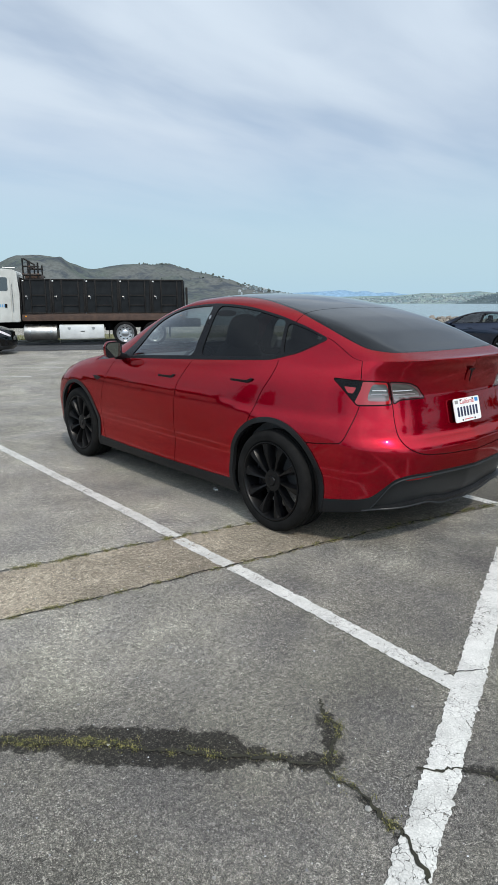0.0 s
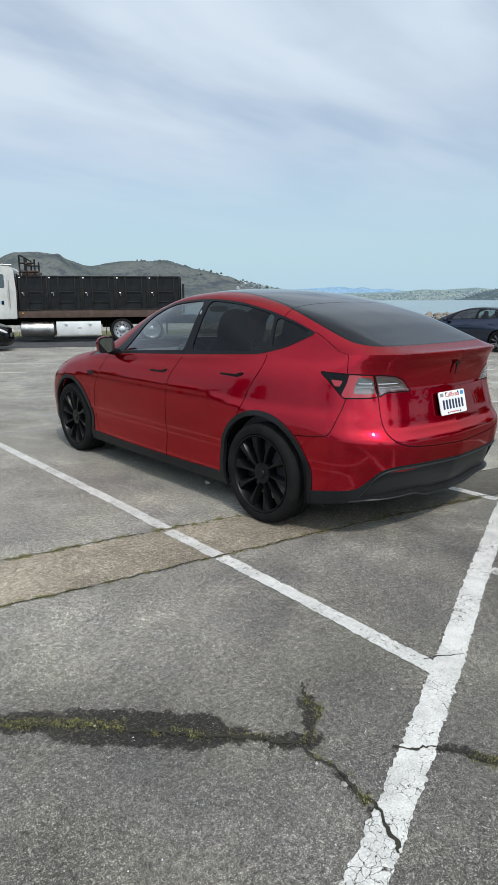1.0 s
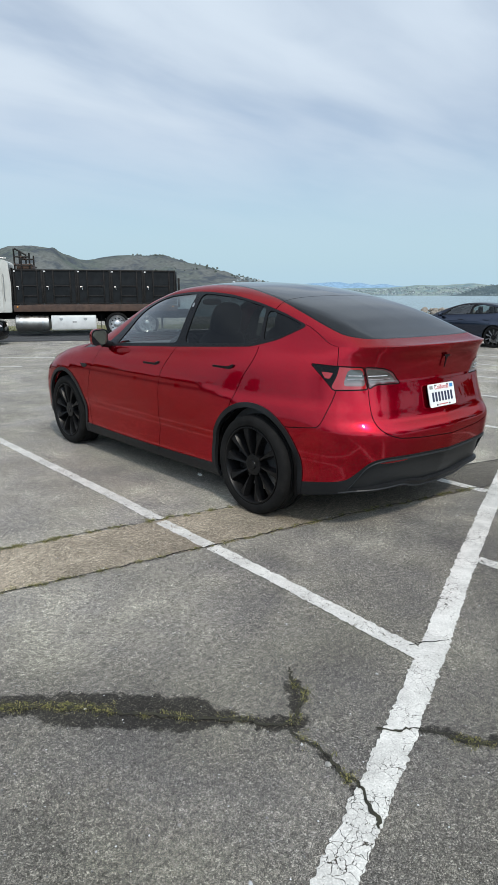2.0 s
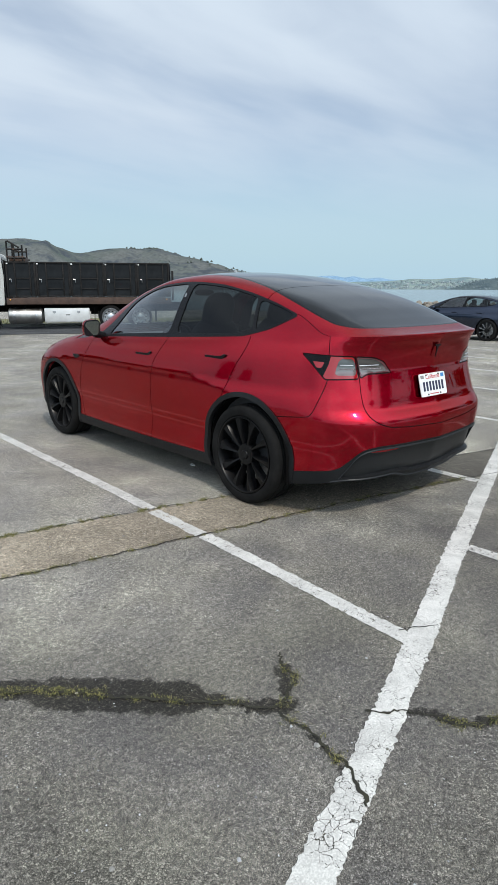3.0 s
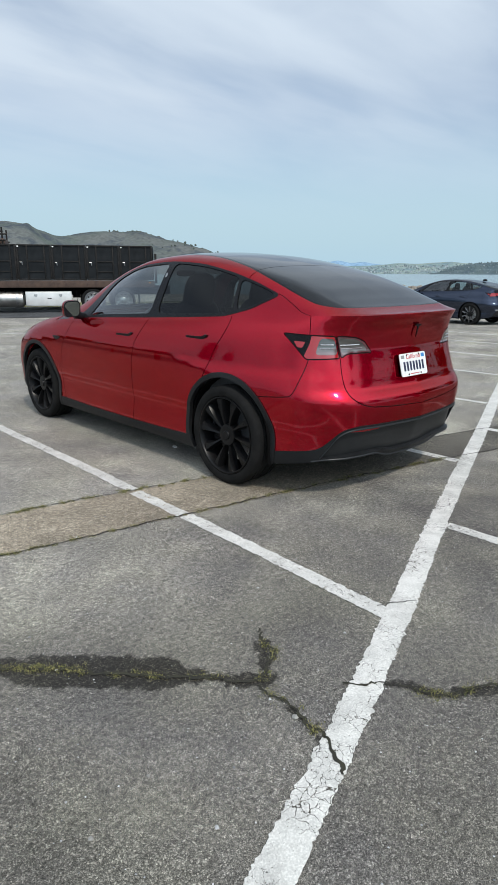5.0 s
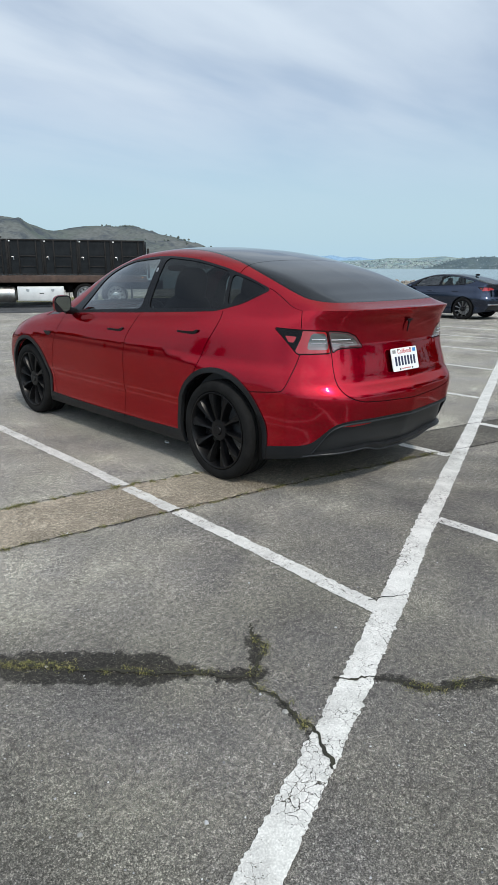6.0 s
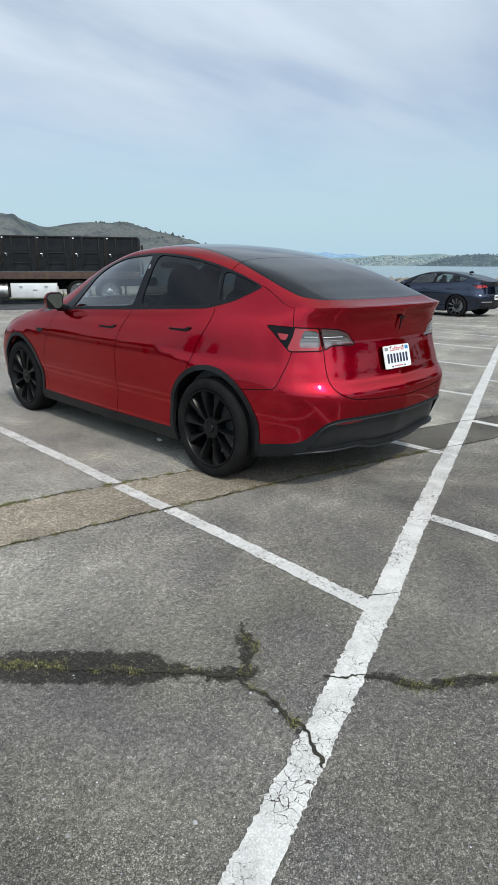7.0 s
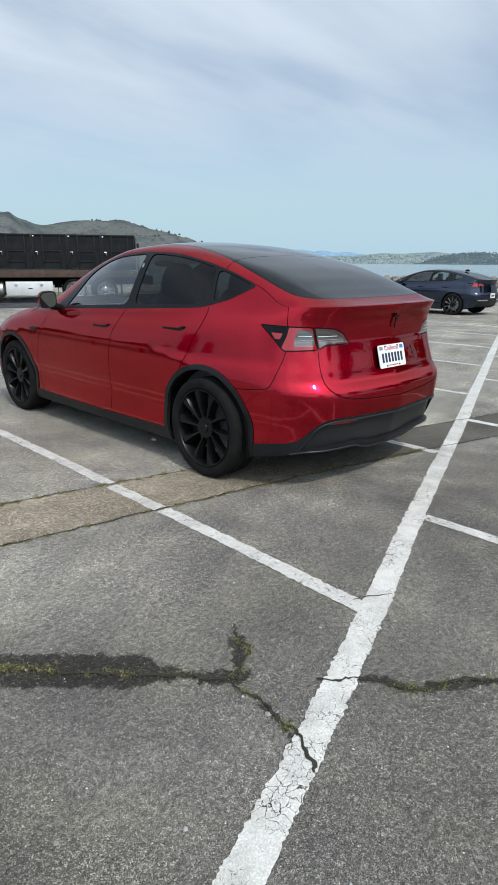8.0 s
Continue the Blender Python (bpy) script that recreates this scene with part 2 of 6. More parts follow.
# the plan outline of the near half, from nose to tail: half width, distance ahead of the rear axle
OUTLINE = [(0, 3.775), (0.36, 3.755), (0.68, 3.68), (0.875, 3.48), (0.945, 3.17), (0.957, 2.75), (0.957, 2.2), (0.96, 1.4), (0.958, 0.7),
           (0.95, 0.15), (0.925, -0.2), (0.889, -0.48), (0.825, -0.705), (0.675, -0.868), (0.37, -0.954), (0, -0.985)]
_o = np.array(OUTLINE)
_s = np.concatenate([[0], np.cumsum(np.hypot(*np.diff(_o, axis=0).T))])
_near = int(np.argmin(np.abs(_o[:, 1] - 0.15)))
_s += 4.198 - _s[_near]      # the count along the outline is fixed beside the rear wheel
S_START, S_END = _s[0], _s[-1]
plan_x, plan_y = spline(_s, _o[:, 0]), spline(_s, _o[:, 1])
_fine = np.linspace(S_START, S_END, 4000)
_fy = plan_y(_fine)


def s_of(y):
    """How far along the outline the point at y lies."""
    return np.interp(-np.asarray(y, float), -_fy, _fine)


S_REAR0, S_REAR1 = float(s_of(-0.35)), float(s_of(-0.955))
S_NOSE0, S_NOSE1 = float(s_of(3.0)), float(s_of(3.68))
belt = pchip([(3.77, 0.72), (3.55, 0.80), (3.25, 0.89), (2.9, 0.965), (2.6, 1.005), (2.05, 1.055), (0.95, 1.115), (0.0, 1.172), (-0.3, 1.192), (-0.6, 1.20), (-0.99, 1.207)])
crown = pchip([(3.77, 0.725), (3.6, 0.83), (3.3, 0.945), (2.95, 1.03), (2.62, 1.085), (2.3, 1.225), (1.95, 1.39), (1.6, 1.525), (1.25, 1.604), (0.9, 1.622),
               (0.53, 1.6), (0.215, 1.552), (-0.16, 1.465), (-0.43, 1.375), (-0.61, 1.302), (-0.8, 1.232), (-0.90, 1.213), (-0.99, 1.209)])
side_low = pchip([(0.15, 0.09), (0.2, 0.05), (0.26, 0.032), (0.30, 0.030), (0.36, 0.031), (0.42, 0.034), (0.46, 0.032), (0.50, 0.024), (0.54, 0.015), (0.60, 0.008), (0.68, 0.003), (0.735, 0.0), (0.79, 0.003), (0.85, 0.010),
                  (0.87, 0.011), (1.3, 0.011)])
crease_z = pchip([(3.8, 0.70), (2.9, 0.80), (2.3, 0.855), (1.3, 0.862), (0.7, 0.855), (0.3, 0.80), (0.0, 0.735), (-0.3, 0.68), (-0.99, 0.665)])
lean_in = pchip([(3.8, 0.075), (2.3, 0.088), (0.6, 0.092), (0.0, 0.096), (-0.35, 0.105), (-0.99, 0.105)])
side_top = pchip([(-1.0, 0.0), (-0.05, 0.0), (0.02, 0.004), (0.12, 0.07), (0.4, 0.28), (0.7, 0.54), (0.88, 0.77), (1.0, 1.0), (1.3, 1.6)])
tail = pchip([(0.15, 0.26), (0.22, 0.14), (0.30, 0.075), (0.42, 0.035), (0.54, 0.01), (0.63, 0.0), (0.665, 0.003), (0.69, 0.009), (0.72, 0.030), (0.755, 0.057), (0.81, 0.071), (0.955, 0.104),
              (1.0, 0.110), (1.05, 0.109), (1.10, 0.100), (1.145, 0.080), (1.18, 0.054), (1.207, 0.040)])
nose = pchip([(0.15, 0.2), (0.22, 0.07), (0.32, 0.02), (0.5, 0.0), (0.62, 0.01), (0.72, 0.04), (0.8, 0.08), (1.0, 0.2)])
section_x = pchip([(0, 1), (0.1, 0.957), (0.2, 0.908), (0.3, 0.853), (0.39, 0.795), (0.46, 0.74), (0.53, 0.66), (0.65, 0.5), (0.83, 0.25), (1, 0)])
section_z = pchip([(0, 0), (0.1, 0.2), (0.2, 0.4), (0.3, 0.6), (0.39, 0.765), (0.46, 0.865), (0.53, 0.92), (0.65, 0.962), (0.83, 0.99), (1, 1)])
deck_x = pchip([(0, 1), (0.2, 0.9), (0.4, 0.74), (0.6, 0.53), (0.8, 0.27), (1, 0)])
deck_z = pchip([(0, 0), (0.2, 0.45), (0.4, 0.72), (0.6, 0.885), (0.8, 0.972), (1, 1)])


def wall(s, z):
    """The body's side at s along the outline and height z, on the near side (x below 0)."""
    s, z = np.asarray(s, float), np.asarray(z, float)
    x, y = plan_x(s), plan_y(s)
    e = 1e-3
    tx, ty = plan_x(np.clip(s + e, S_START, S_END)) - plan_x(np.clip(s - e, S_START, S_END)), plan_y(np.clip(s + e, S_START, S_END)) - plan_y(np.clip(s - e, S_START, S_END))
    n = np.hypot(tx, ty)
    nx, ny = -ty / n, tx / n
    ends = (s < S_START + 1e-6) | (s > S_END - 1e-6)
    nx = np.where(ends, 0, nx)
    ny = np.where(ends, np.sign(y), ny)
    r, f = smooth(S_REAR0, S_REAR1, s), 1 - smooth(S_NOSE1, S_NOSE0, s)
    k = crease_z(y)
    flank = side_low(z) + lean_in(y) * side_top((z - k) / np.maximum(belt(y) - k, 0.02))
    corner = smooth(S_REAR0, s_of(-0.70), s) * (1 - smooth(s_of(-0.80), S_END, s)) * smooth(0.66, 1.0, z)
    inset = 0.012 * corner + (1 - r - f) * flank + r * tail(z) + f * nose(z)
    return np.stack([-(x - nx * inset), y - ny * inset, z], -1)


def top(s, q):
    """The upper body over s: q = 0 at the belt, 1 on the centre line."""
    s, q = np.asarray(s, float), np.asarray(q, float)
    b = wall(s, belt(plan_y(s)))
    c = np.maximum(crown(b[..., 1]), b[..., 2])
    k = smooth(2.75, 2.45, b[..., 1]) * smooth(-0.93, -0.70, b[..., 1])
    fx = k * section_x(q) + (1 - k) * deck_x(q)
    fz = k * section_z(q) + (1 - k) * deck_z(q)
    return np.stack([b[..., 0] * fx, b[..., 1] + 0 * q, b[..., 2] + (c - b[..., 2]) * fz], -1)


from mathutils.geometry import delaunay_2d_cdt


def densify(points, step=0.03, closed=False):
    pts = list(points) + ([points[0]] if closed else [])
    out = []
    for (a, b), (c, d) in zip(pts, pts[1:]):
        n = max(1, int(math.hypot(c - a, d - b) / step))
        out += [(a + (c - a) * k / n, b + (d - b) * k / n) for k in range(n)]
    return out if closed else out + [tuple(pts[-1])]


def rounded(points, closed=False, rounds=2, reach=0.03):
    """Cuts the corners of an outline, no farther from each than the reach."""
    p = [np.array(v, float) for v in points]
    for k in range(rounds):
        q = [] if closed else [p[0]]
        for a, b in zip(p, p[1:] + ([p[0]] if closed else [])):
            f = min(0.25, reach * 0.45**k / max(np.linalg.norm(b - a), 1e-6))
            q += [a * (1 - f) + b * f, a * f + b * (1 - f)]
        p = q if closed else q + [p[-1]]
    return [tuple(v) for v in p]


def strip(points, width):
    """The band of that width along a line, as a polygon."""
    p = np.array(points, float)
    t = np.gradient(p, axis=0)
    n = np.stack([-t[:, 1], t[:, 0]], -1) / np.linalg.norm(t, axis=1)[:, None]
    return [tuple(v) for v in np.concatenate([p + n * width / 2, (p - n * width / 2)[::-1]])]


def inside(polygon, a, b):
    p = np.array(polygon)
    hit = np.zeros(len(a), bool)
    for (x0, y0), (x1, y1) in zip(p, np.roll(p, -1, axis=0)):
        if y0 != y1:
            hit ^= ((y0 > b) != (y1 > b)) & (a < (x1 - x0) * (b - y0) / (y1 - y0) + x0)
    return hit


def tessellate(corners, da, db, outlines, classify):
    """Triangles of a flat domain that keep to the outlines, sorted into regions by name."""
    (a0, b0), (a1, b1) = corners
    A, B = np.meshgrid(np.linspace(a0, a1, int((a1 - a0) / da) + 1), np.linspace(b0, b1, int((b1 - b0) / db) + 1), indexing="ij")
    pts = [Vector(v) for v in zip(A.ravel(), B.ravel())]
    edges = []
    for line, closed in outlines:
        line = [(min(max(u, a0), a1), min(max(v, b0), b1)) for u, v in densify(line, 0.03, closed)]
        k = len(pts)
        pts += [Vector(v) for v in line]
        edges += [(k + i, k + i + 1) for i in range(len(line) - 1)] + ([(k + len(line) - 1, k)] if closed else [])
    v, _, f, *_ = delaunay_2d_cdt(pts, edges, [], 0, 1e-5)
    v, f = np.array([tuple(p) for p in v]), np.array([tuple(t) for t in f])
    c = v[f].mean(axis=1)
    names = classify(c[:, 0], c[:, 1])
    return {n: (v, f[names == n]) for n in set(names) if n}


def normals_of(fn, a, b, out=True):
    e = 1e-3
    da, db = fn(a + e, b) - fn(a - e, b), fn(a, b + e) - fn(a, b - e)
    n = np.cross(da, db)
    n /= np.maximum(np.linalg.norm(n, axis=1), 1e-12)[:, None]
    return n


class Panel:
    """Collects pieces of the surface that make one panel: skin, and a turned-in edge all round."""

    def __init__(self):
        self.v, self.n, self.f = [], [], []

    def add(self, p, n, f, free, depth, lift, mirror):
        if not len(f):
            return
        used, idx = np.unique(f, return_inverse=True)
        p, n, free, f = p[used] + n[used] * lift, n[used], free[used], idx.reshape(-1, 3)
        # face the same way as the normals
        face = np.cross(p[f[:, 1]] - p[f[:, 0]], p[f[:, 2]] - p[f[:, 0]])
        flip = (face * n[f].mean(axis=1)).sum(axis=1) < 0
        f[flip] = f[flip][:, ::-1]
        if mirror:
            p, n, f = p * (-1, 1, 1), n * (-1, 1, 1), f[:, ::-1]
        k = len(self.v)
        self.v += list(p)
        self.n += list(n)
        self.f += [tuple(int(i) + k for i in t) for t in f]
        edges = {}
        for t in f:
            for i, j in ((t[0], t[1]), (t[1], t[2]), (t[2], t[0])):
                edges[(int(i), int(j))] = True
        for i, j in edges:
            if (j, i) in edges or (free[i] and free[j]):
                continue
            m = (n[i] + n[j]) / 2
            side = np.cross(p[j] - p[i], m)
            side = side / max(np.linalg.norm(side), 1e-9)
            k = len(self.v)
            self.v += [p[i], p[j], p[j] - n[j] * depth, p[i] - n[i] * depth]
            self.n += [side] * 4
            self.f.append((k + 1, k, k + 3, k + 2))

    def make(self, name, material, parent, label=""):
        return sheet(name, self.v, self.f, material, parent, label, self.n)


def s_at(y):
    return float(s_of(y))


S_FRONT_HUB, S_REAR_HUB = s_at(2.89), s_at(0.0)


def arc(s, r, n=40, a0=-40, a1=220):
    return [(s + r * math.cos(radians(a0 + (a1 - a0) * k / n)), 0.355 + r * math.sin(radians(a0 + (a1 - a0) * k / n))) for k in range(n + 1)]


# shut lines on the wall: (s, z)
CUT_FENDER = rounded([(2.175, 1.06), (2.129, 0.98), (2.06, 0.86), (2.015, 0.73), (1.955, 0.56), (1.945, 0.42), (1.985, 0.30), (2.0, 0.24)])
CUT_DOORS = rounded([(3.375, 1.12), (3.345, 1.06), (3.25, 0.93), (3.238, 0.86), (3.222, 0.65), (3.20, 0.45), (3.17, 0.24)])
CUT_REAR = rounded([(4.325, 1.19), (4.332, 1.13), (4.285, 1.04), (4.226, 0.958), (4.178, 0.836), (4.11, 0.70)])
CUT_HATCH = rounded([(5.213, 1.085), (5.254, 0.947), (5.262, 0.847), (5.283, 0.76), (5.335, 0.692), (5.444, 0.645), (5.66, 0.627), (S_END + 0.05, 0.614)])
CUT_QUARTER = rounded([(4.60, 0.672), (4.68, 0.674), (4.87, 0.695), (4.925, 0.706), (4.963, 0.804), (4.997, 0.89), (5.011, 0.94)])
CUT_HATCH_TOP = [(5.004, 1.21), (5.005, 1.08)]
CUT_NOSE = rounded([(0.92, 0.95), (0.95, 0.75), (1.05, 0.62)])
SILL = [(1.86, 0.283), (2.4, 0.270), (3.0, 0.268), (3.5, 0.273), (3.95, 0.283)]
SKIRT = rounded([(4.60, 0.312), (4.726, 0.312), (5.071, 0.362), (5.13, 0.383), (5.20, 0.44), (5.261, 0.495), (5.32, 0.515), (5.40, 0.526), (S_END + 0.05, 0.516)])
SKIRT_IN = rounded([(5.12, 0.305), (5.18, 0.375), (5.245, 0.463), (5.31, 0.496), (5.40, 0.507), (S_END + 0.1, 0.498), (S_END + 0.1, 0.30), (5.76, 0.30), (5.66, 0.325), (5.40, 0.325)], True)
REFLECTOR = rounded([(5.285, 0.483), (5.33, 0.499), (5.42, 0.505), (5.605, 0.499), (5.575, 0.479), (5.43, 0.475)], True, 2, 0.01)
LAMP_A = rounded([(4.804, 1.090), (4.91, 1.086), (5.004, 1.083), (5.11, 1.082), (5.208, 1.080), (5.225, 1.01), (5.248, 0.945), (5.11, 0.940), (4.99, 0.936), (4.94, 0.98), (4.87, 1.04)], True, 2, 0.01)
LAMP_A_SHELL = [(4.78, 1.12), (5.03, 1.12), (5.008, 1.03), (4.975, 0.96), (4.992, 0.92), (4.89, 0.9), (4.78, 1.05)]
MARKER = rounded([(4.888, 1.046), (4.975, 1.042), (4.955, 1.006), (4.918, 1.008)], True, 2, 0.005)
LAMP_A_CLEAR = rounded([(5.092, 1.066), (5.204, 1.066), (5.232, 0.966), (5.068, 0.964), (5.062, 0.99)], True, 2, 0.015)
LAMP_B = rounded([(5.222, 1.080), (5.32, 1.076), (5.403, 1.068), (5.48, 1.042), (5.52, 1.0), (5.552, 0.971), (5.43, 0.972), (5.34, 0.972), (5.30, 0.965), (5.262, 0.945)], True, 2, 0.01)
LAMP_B_CLEAR = rounded([(5.233, 1.070), (5.395, 1.062), (5.462, 1.034), (5.515, 0.984), (5.34, 0.983), (5.27, 0.960)], True, 2, 0.015)
LAMP_RIMS = [strip(p + p[:1], 0.008) for p in (LAMP_A, LAMP_B)]
HEADLAMP = rounded([(0.55, 0.66), (0.68, 0.74), (0.95, 0.845), (1.12, 0.89), (1.05, 0.80), (0.80, 0.70), (0.62, 0.64)], True)
NOSE_VENT = rounded([(0.70, 0.36), (0.80, 0.52), (0.86, 0.54), (0.88, 0.40), (0.84, 0.33)], True)
FLOOR = [(S_START, 0.2), (0.9, 0.2), (1.0, 0.19), (1.9, 0.19), (4.0, 0.19), (4.747, 0.222), (5.159, 0.297), (5.58, 0.308), (5.66, 0.285), (5.741, 0.263), (S_END, 0.263)]
PLATE_SHADE = rounded([(S_END + 0.1, 0.984), (5.56, 0.984), (5.56, 0.967), (S_END + 0.1, 0.967)], True, 2, 0.005)

# lines on the upper body: (s, q)
DLO = rounded([(2.13, -0.02), (2.30, 0.14), (2.50, 0.342), (2.62, 0.40), (2.85, 0.43), (3.347, 0.438), (3.79, 0.428), (4.18, 0.393), (4.44, 0.347), (4.665, 0.272), (4.585, 0.16), (4.485, 0.068), (4.31, 0.012), (4.1, -0.02)], True)
PANE_FRONT = rounded([(2.40, 0.03), (2.52, 0.20), (2.61, 0.32), (2.72, 0.375), (2.85, 0.405), (3.05, 0.414), (3.415, 0.416), (3.358, 0.03)], True)
PANE_REAR = rounded([(3.455, 0.03), (3.485, 0.416), (3.79, 0.405), (4.0, 0.39), (4.15, 0.373), (4.248, 0.36), (4.322, 0.045), (4.2, 0.03)], True)
PANE_QUARTER = rounded([(4.352, 0.05), (4.275, 0.35), (4.43, 0.327), (4.54, 0.297), (4.622, 0.262), (4.56, 0.172), (4.468, 0.083)], True)
ROOF_EDGE = rounded([(1.86, 0.455), (2.2, 0.50), (2.7, 0.545), (3.3, 0.575), (3.72, 0.575), (4.0, 0.535), (4.26, 0.49), (4.48, 0.425), (4.66, 0.37), (4.85, 0.31), (4.96, 0.28), (5.07, 0.31), (5.14, 0.37), (5.185, 0.50), (5.21, 0.75), (5.215, 1.0)])
CUT_ROOF = [(4.34, 0.47), (4.335, 1.0)]
CUT_HEADER = [(2.98, 0.55), (2.92, 1.0)]
CUT_RAIL = [(4.33, 0.36), (4.345, 0.50)]
CUT_TAIL = rounded([(4.64, 0.28), (4.695, 0.262), (4.81, 0.175), (4.909, 0.063), (5.004, 0.0)])
CUT_HOOD = rounded([(0.2, 0.10), (0.8, 0.10), (1.3, 0.12), (1.76, 0.20)])
COWL = [(1.74, 0.0), (1.74, 1.0), (1.86, 1.0), (1.90, 0.45), (2.0, 0.15), (2.02, 0.0)]


def region_wall(s, z):
    def cut(line, lo=0, hi=1):
        p = sorted((v, u) for u, v in line)
        return np.interp(z, [v for v, _ in p], [u for _, u in p])

    def under(line):
        p = sorted(line)
        return z < np.interp(s, [u for u, _ in p], [v for _, v in p])
    hub = np.minimum(np.hypot(s - S_FRONT_HUB, z - 0.355), np.hypot(s - S_REAR_HUB, z - 0.355))
    low = (np.abs(s - S_FRONT_HUB) < 0.36) & (z < 0.3) | (np.abs(s - S_REAR_HUB) < 0.36) & (z < 0.3)
    floor = np.interp(s, [u for u, _ in FLOOR], [v for _, v in FLOOR])
    top_z = belt(plan_y(s))
    seam = np.zeros(len(s), bool)
    for line in (CUT_FENDER, CUT_DOORS, CUT_REAR, CUT_HATCH, CUT_QUARTER, CUT_HATCH_TOP, CUT_NOSE):
        seam |= inside(strip(line, 0.006), s, z)
    for rim in LAMP_RIMS:
        seam |= inside(rim, s, z)
    conds = [
        (z > top_z) | (z < floor), (hub < 0.407) | low, hub < 0.442, seam,
        inside(LAMP_A, s, z) & inside(MARKER, s, z), inside(LAMP_A, s, z) & inside(LAMP_A_SHELL, s, z), inside(LAMP_A_CLEAR, s, z), inside(LAMP_A, s, z),
        inside(LAMP_B_CLEAR, s, z), inside(LAMP_B, s, z), inside(HEADLAMP, s, z), inside(NOSE_VENT, s, z), inside(REFLECTOR, s, z),
        inside(SKIRT_IN, s, z), (s > S_REAR_HUB) & under(SKIRT),
        (s < S_FRONT_HUB) & (z < 0.33), (s > 1.86) & (s < 4.0) & under(SILL), inside(PLATE_SHADE, s, z),
        (s > cut(CUT_HATCH)) & (z > np.interp(s, [u for u, _ in CUT_HATCH], [v for _, v in CUT_HATCH])) | (s > 5.004) & (z > 1.07),
        (s > S_REAR_HUB) & ((z < 0.70) & under(CUT_QUARTER + [(S_END, 1.2)]) | (s > cut(CUT_QUARTER)) & (z < 1.0)),
        (s > cut(CUT_REAR)) & (s > 4.0), s > cut(CUT_DOORS), s > cut(CUT_FENDER), s > cut(CUT_NOSE), s > -1]
    names = ["", "", "arch", "seam", "marker", "lamp_shell", "lamp_clear", "lamp_red", "inner_clear", "inner_red", "headlamp", "vent", "reflector", "diffuser", "skirt",
             "chin", "sill", "crease", "tailgate", "rear_bumper", "body_side", "rear_door", "front_door", "fender", "front_bumper"]
    out = np.select(conds, names, "")
    near_front = np.hypot(s - S_FRONT_HUB, z - 0.355) < np.hypot(s - S_REAR_HUB, z - 0.355)
    return np.where((out == "arch"), np.where(near_front, "front_arch", "rear_arch"), out)


def region_top(s, q):
    seam = np.zeros(len(s), bool)
    for line in (CUT_ROOF, CUT_HEADER, CUT_RAIL, CUT_TAIL, CUT_HOOD):
        seam |= inside(strip(line, 0.006), s, q)
    edge = ROOF_EDGE + [(1.86, 1.0)]
    inner = [(u + (0.02 if u < 2 else -0.02 if u > 5.1 else 0), v + 0.022) for u, v in ROOF_EDGE[:-1]] + [(5.195, 1.0), (1.88, 1.0)]
    tail_s = np.interp(q, [0, 0.063, 0.175, 0.262, 0.45], [5.004, 4.909, 4.81, 4.695, 4.38])
    conds = [inside(PANE_FRONT, s, q), inside(PANE_REAR, s, q), inside(PANE_QUARTER, s, q), inside(DLO, s, q), inside(COWL, s, q), seam,
             inside(inner, s, q) & (s < np.interp(q, [0.5, 1], [2.99, 2.92])), inside(inner, s, q) & (s < 4.337), inside(inner, s, q), inside(edge, s, q),
             (s > tail_s) & (s > 4.4), s > 1.8, q > np.interp(s, [0.2, 0.8, 1.3, 1.76], [0.1, 0.1, 0.12, 0.2]), s < 0.93, s > -1]
    return np.select(conds, ["front_pane", "rear_pane", "quarter_pane", "window_trim", "cowl", "seam", "windscreen", "roof_glass", "rear_window", "gasket",
                             "tailgate", "body_side", "hood", "front_bumper", "fender"], "")


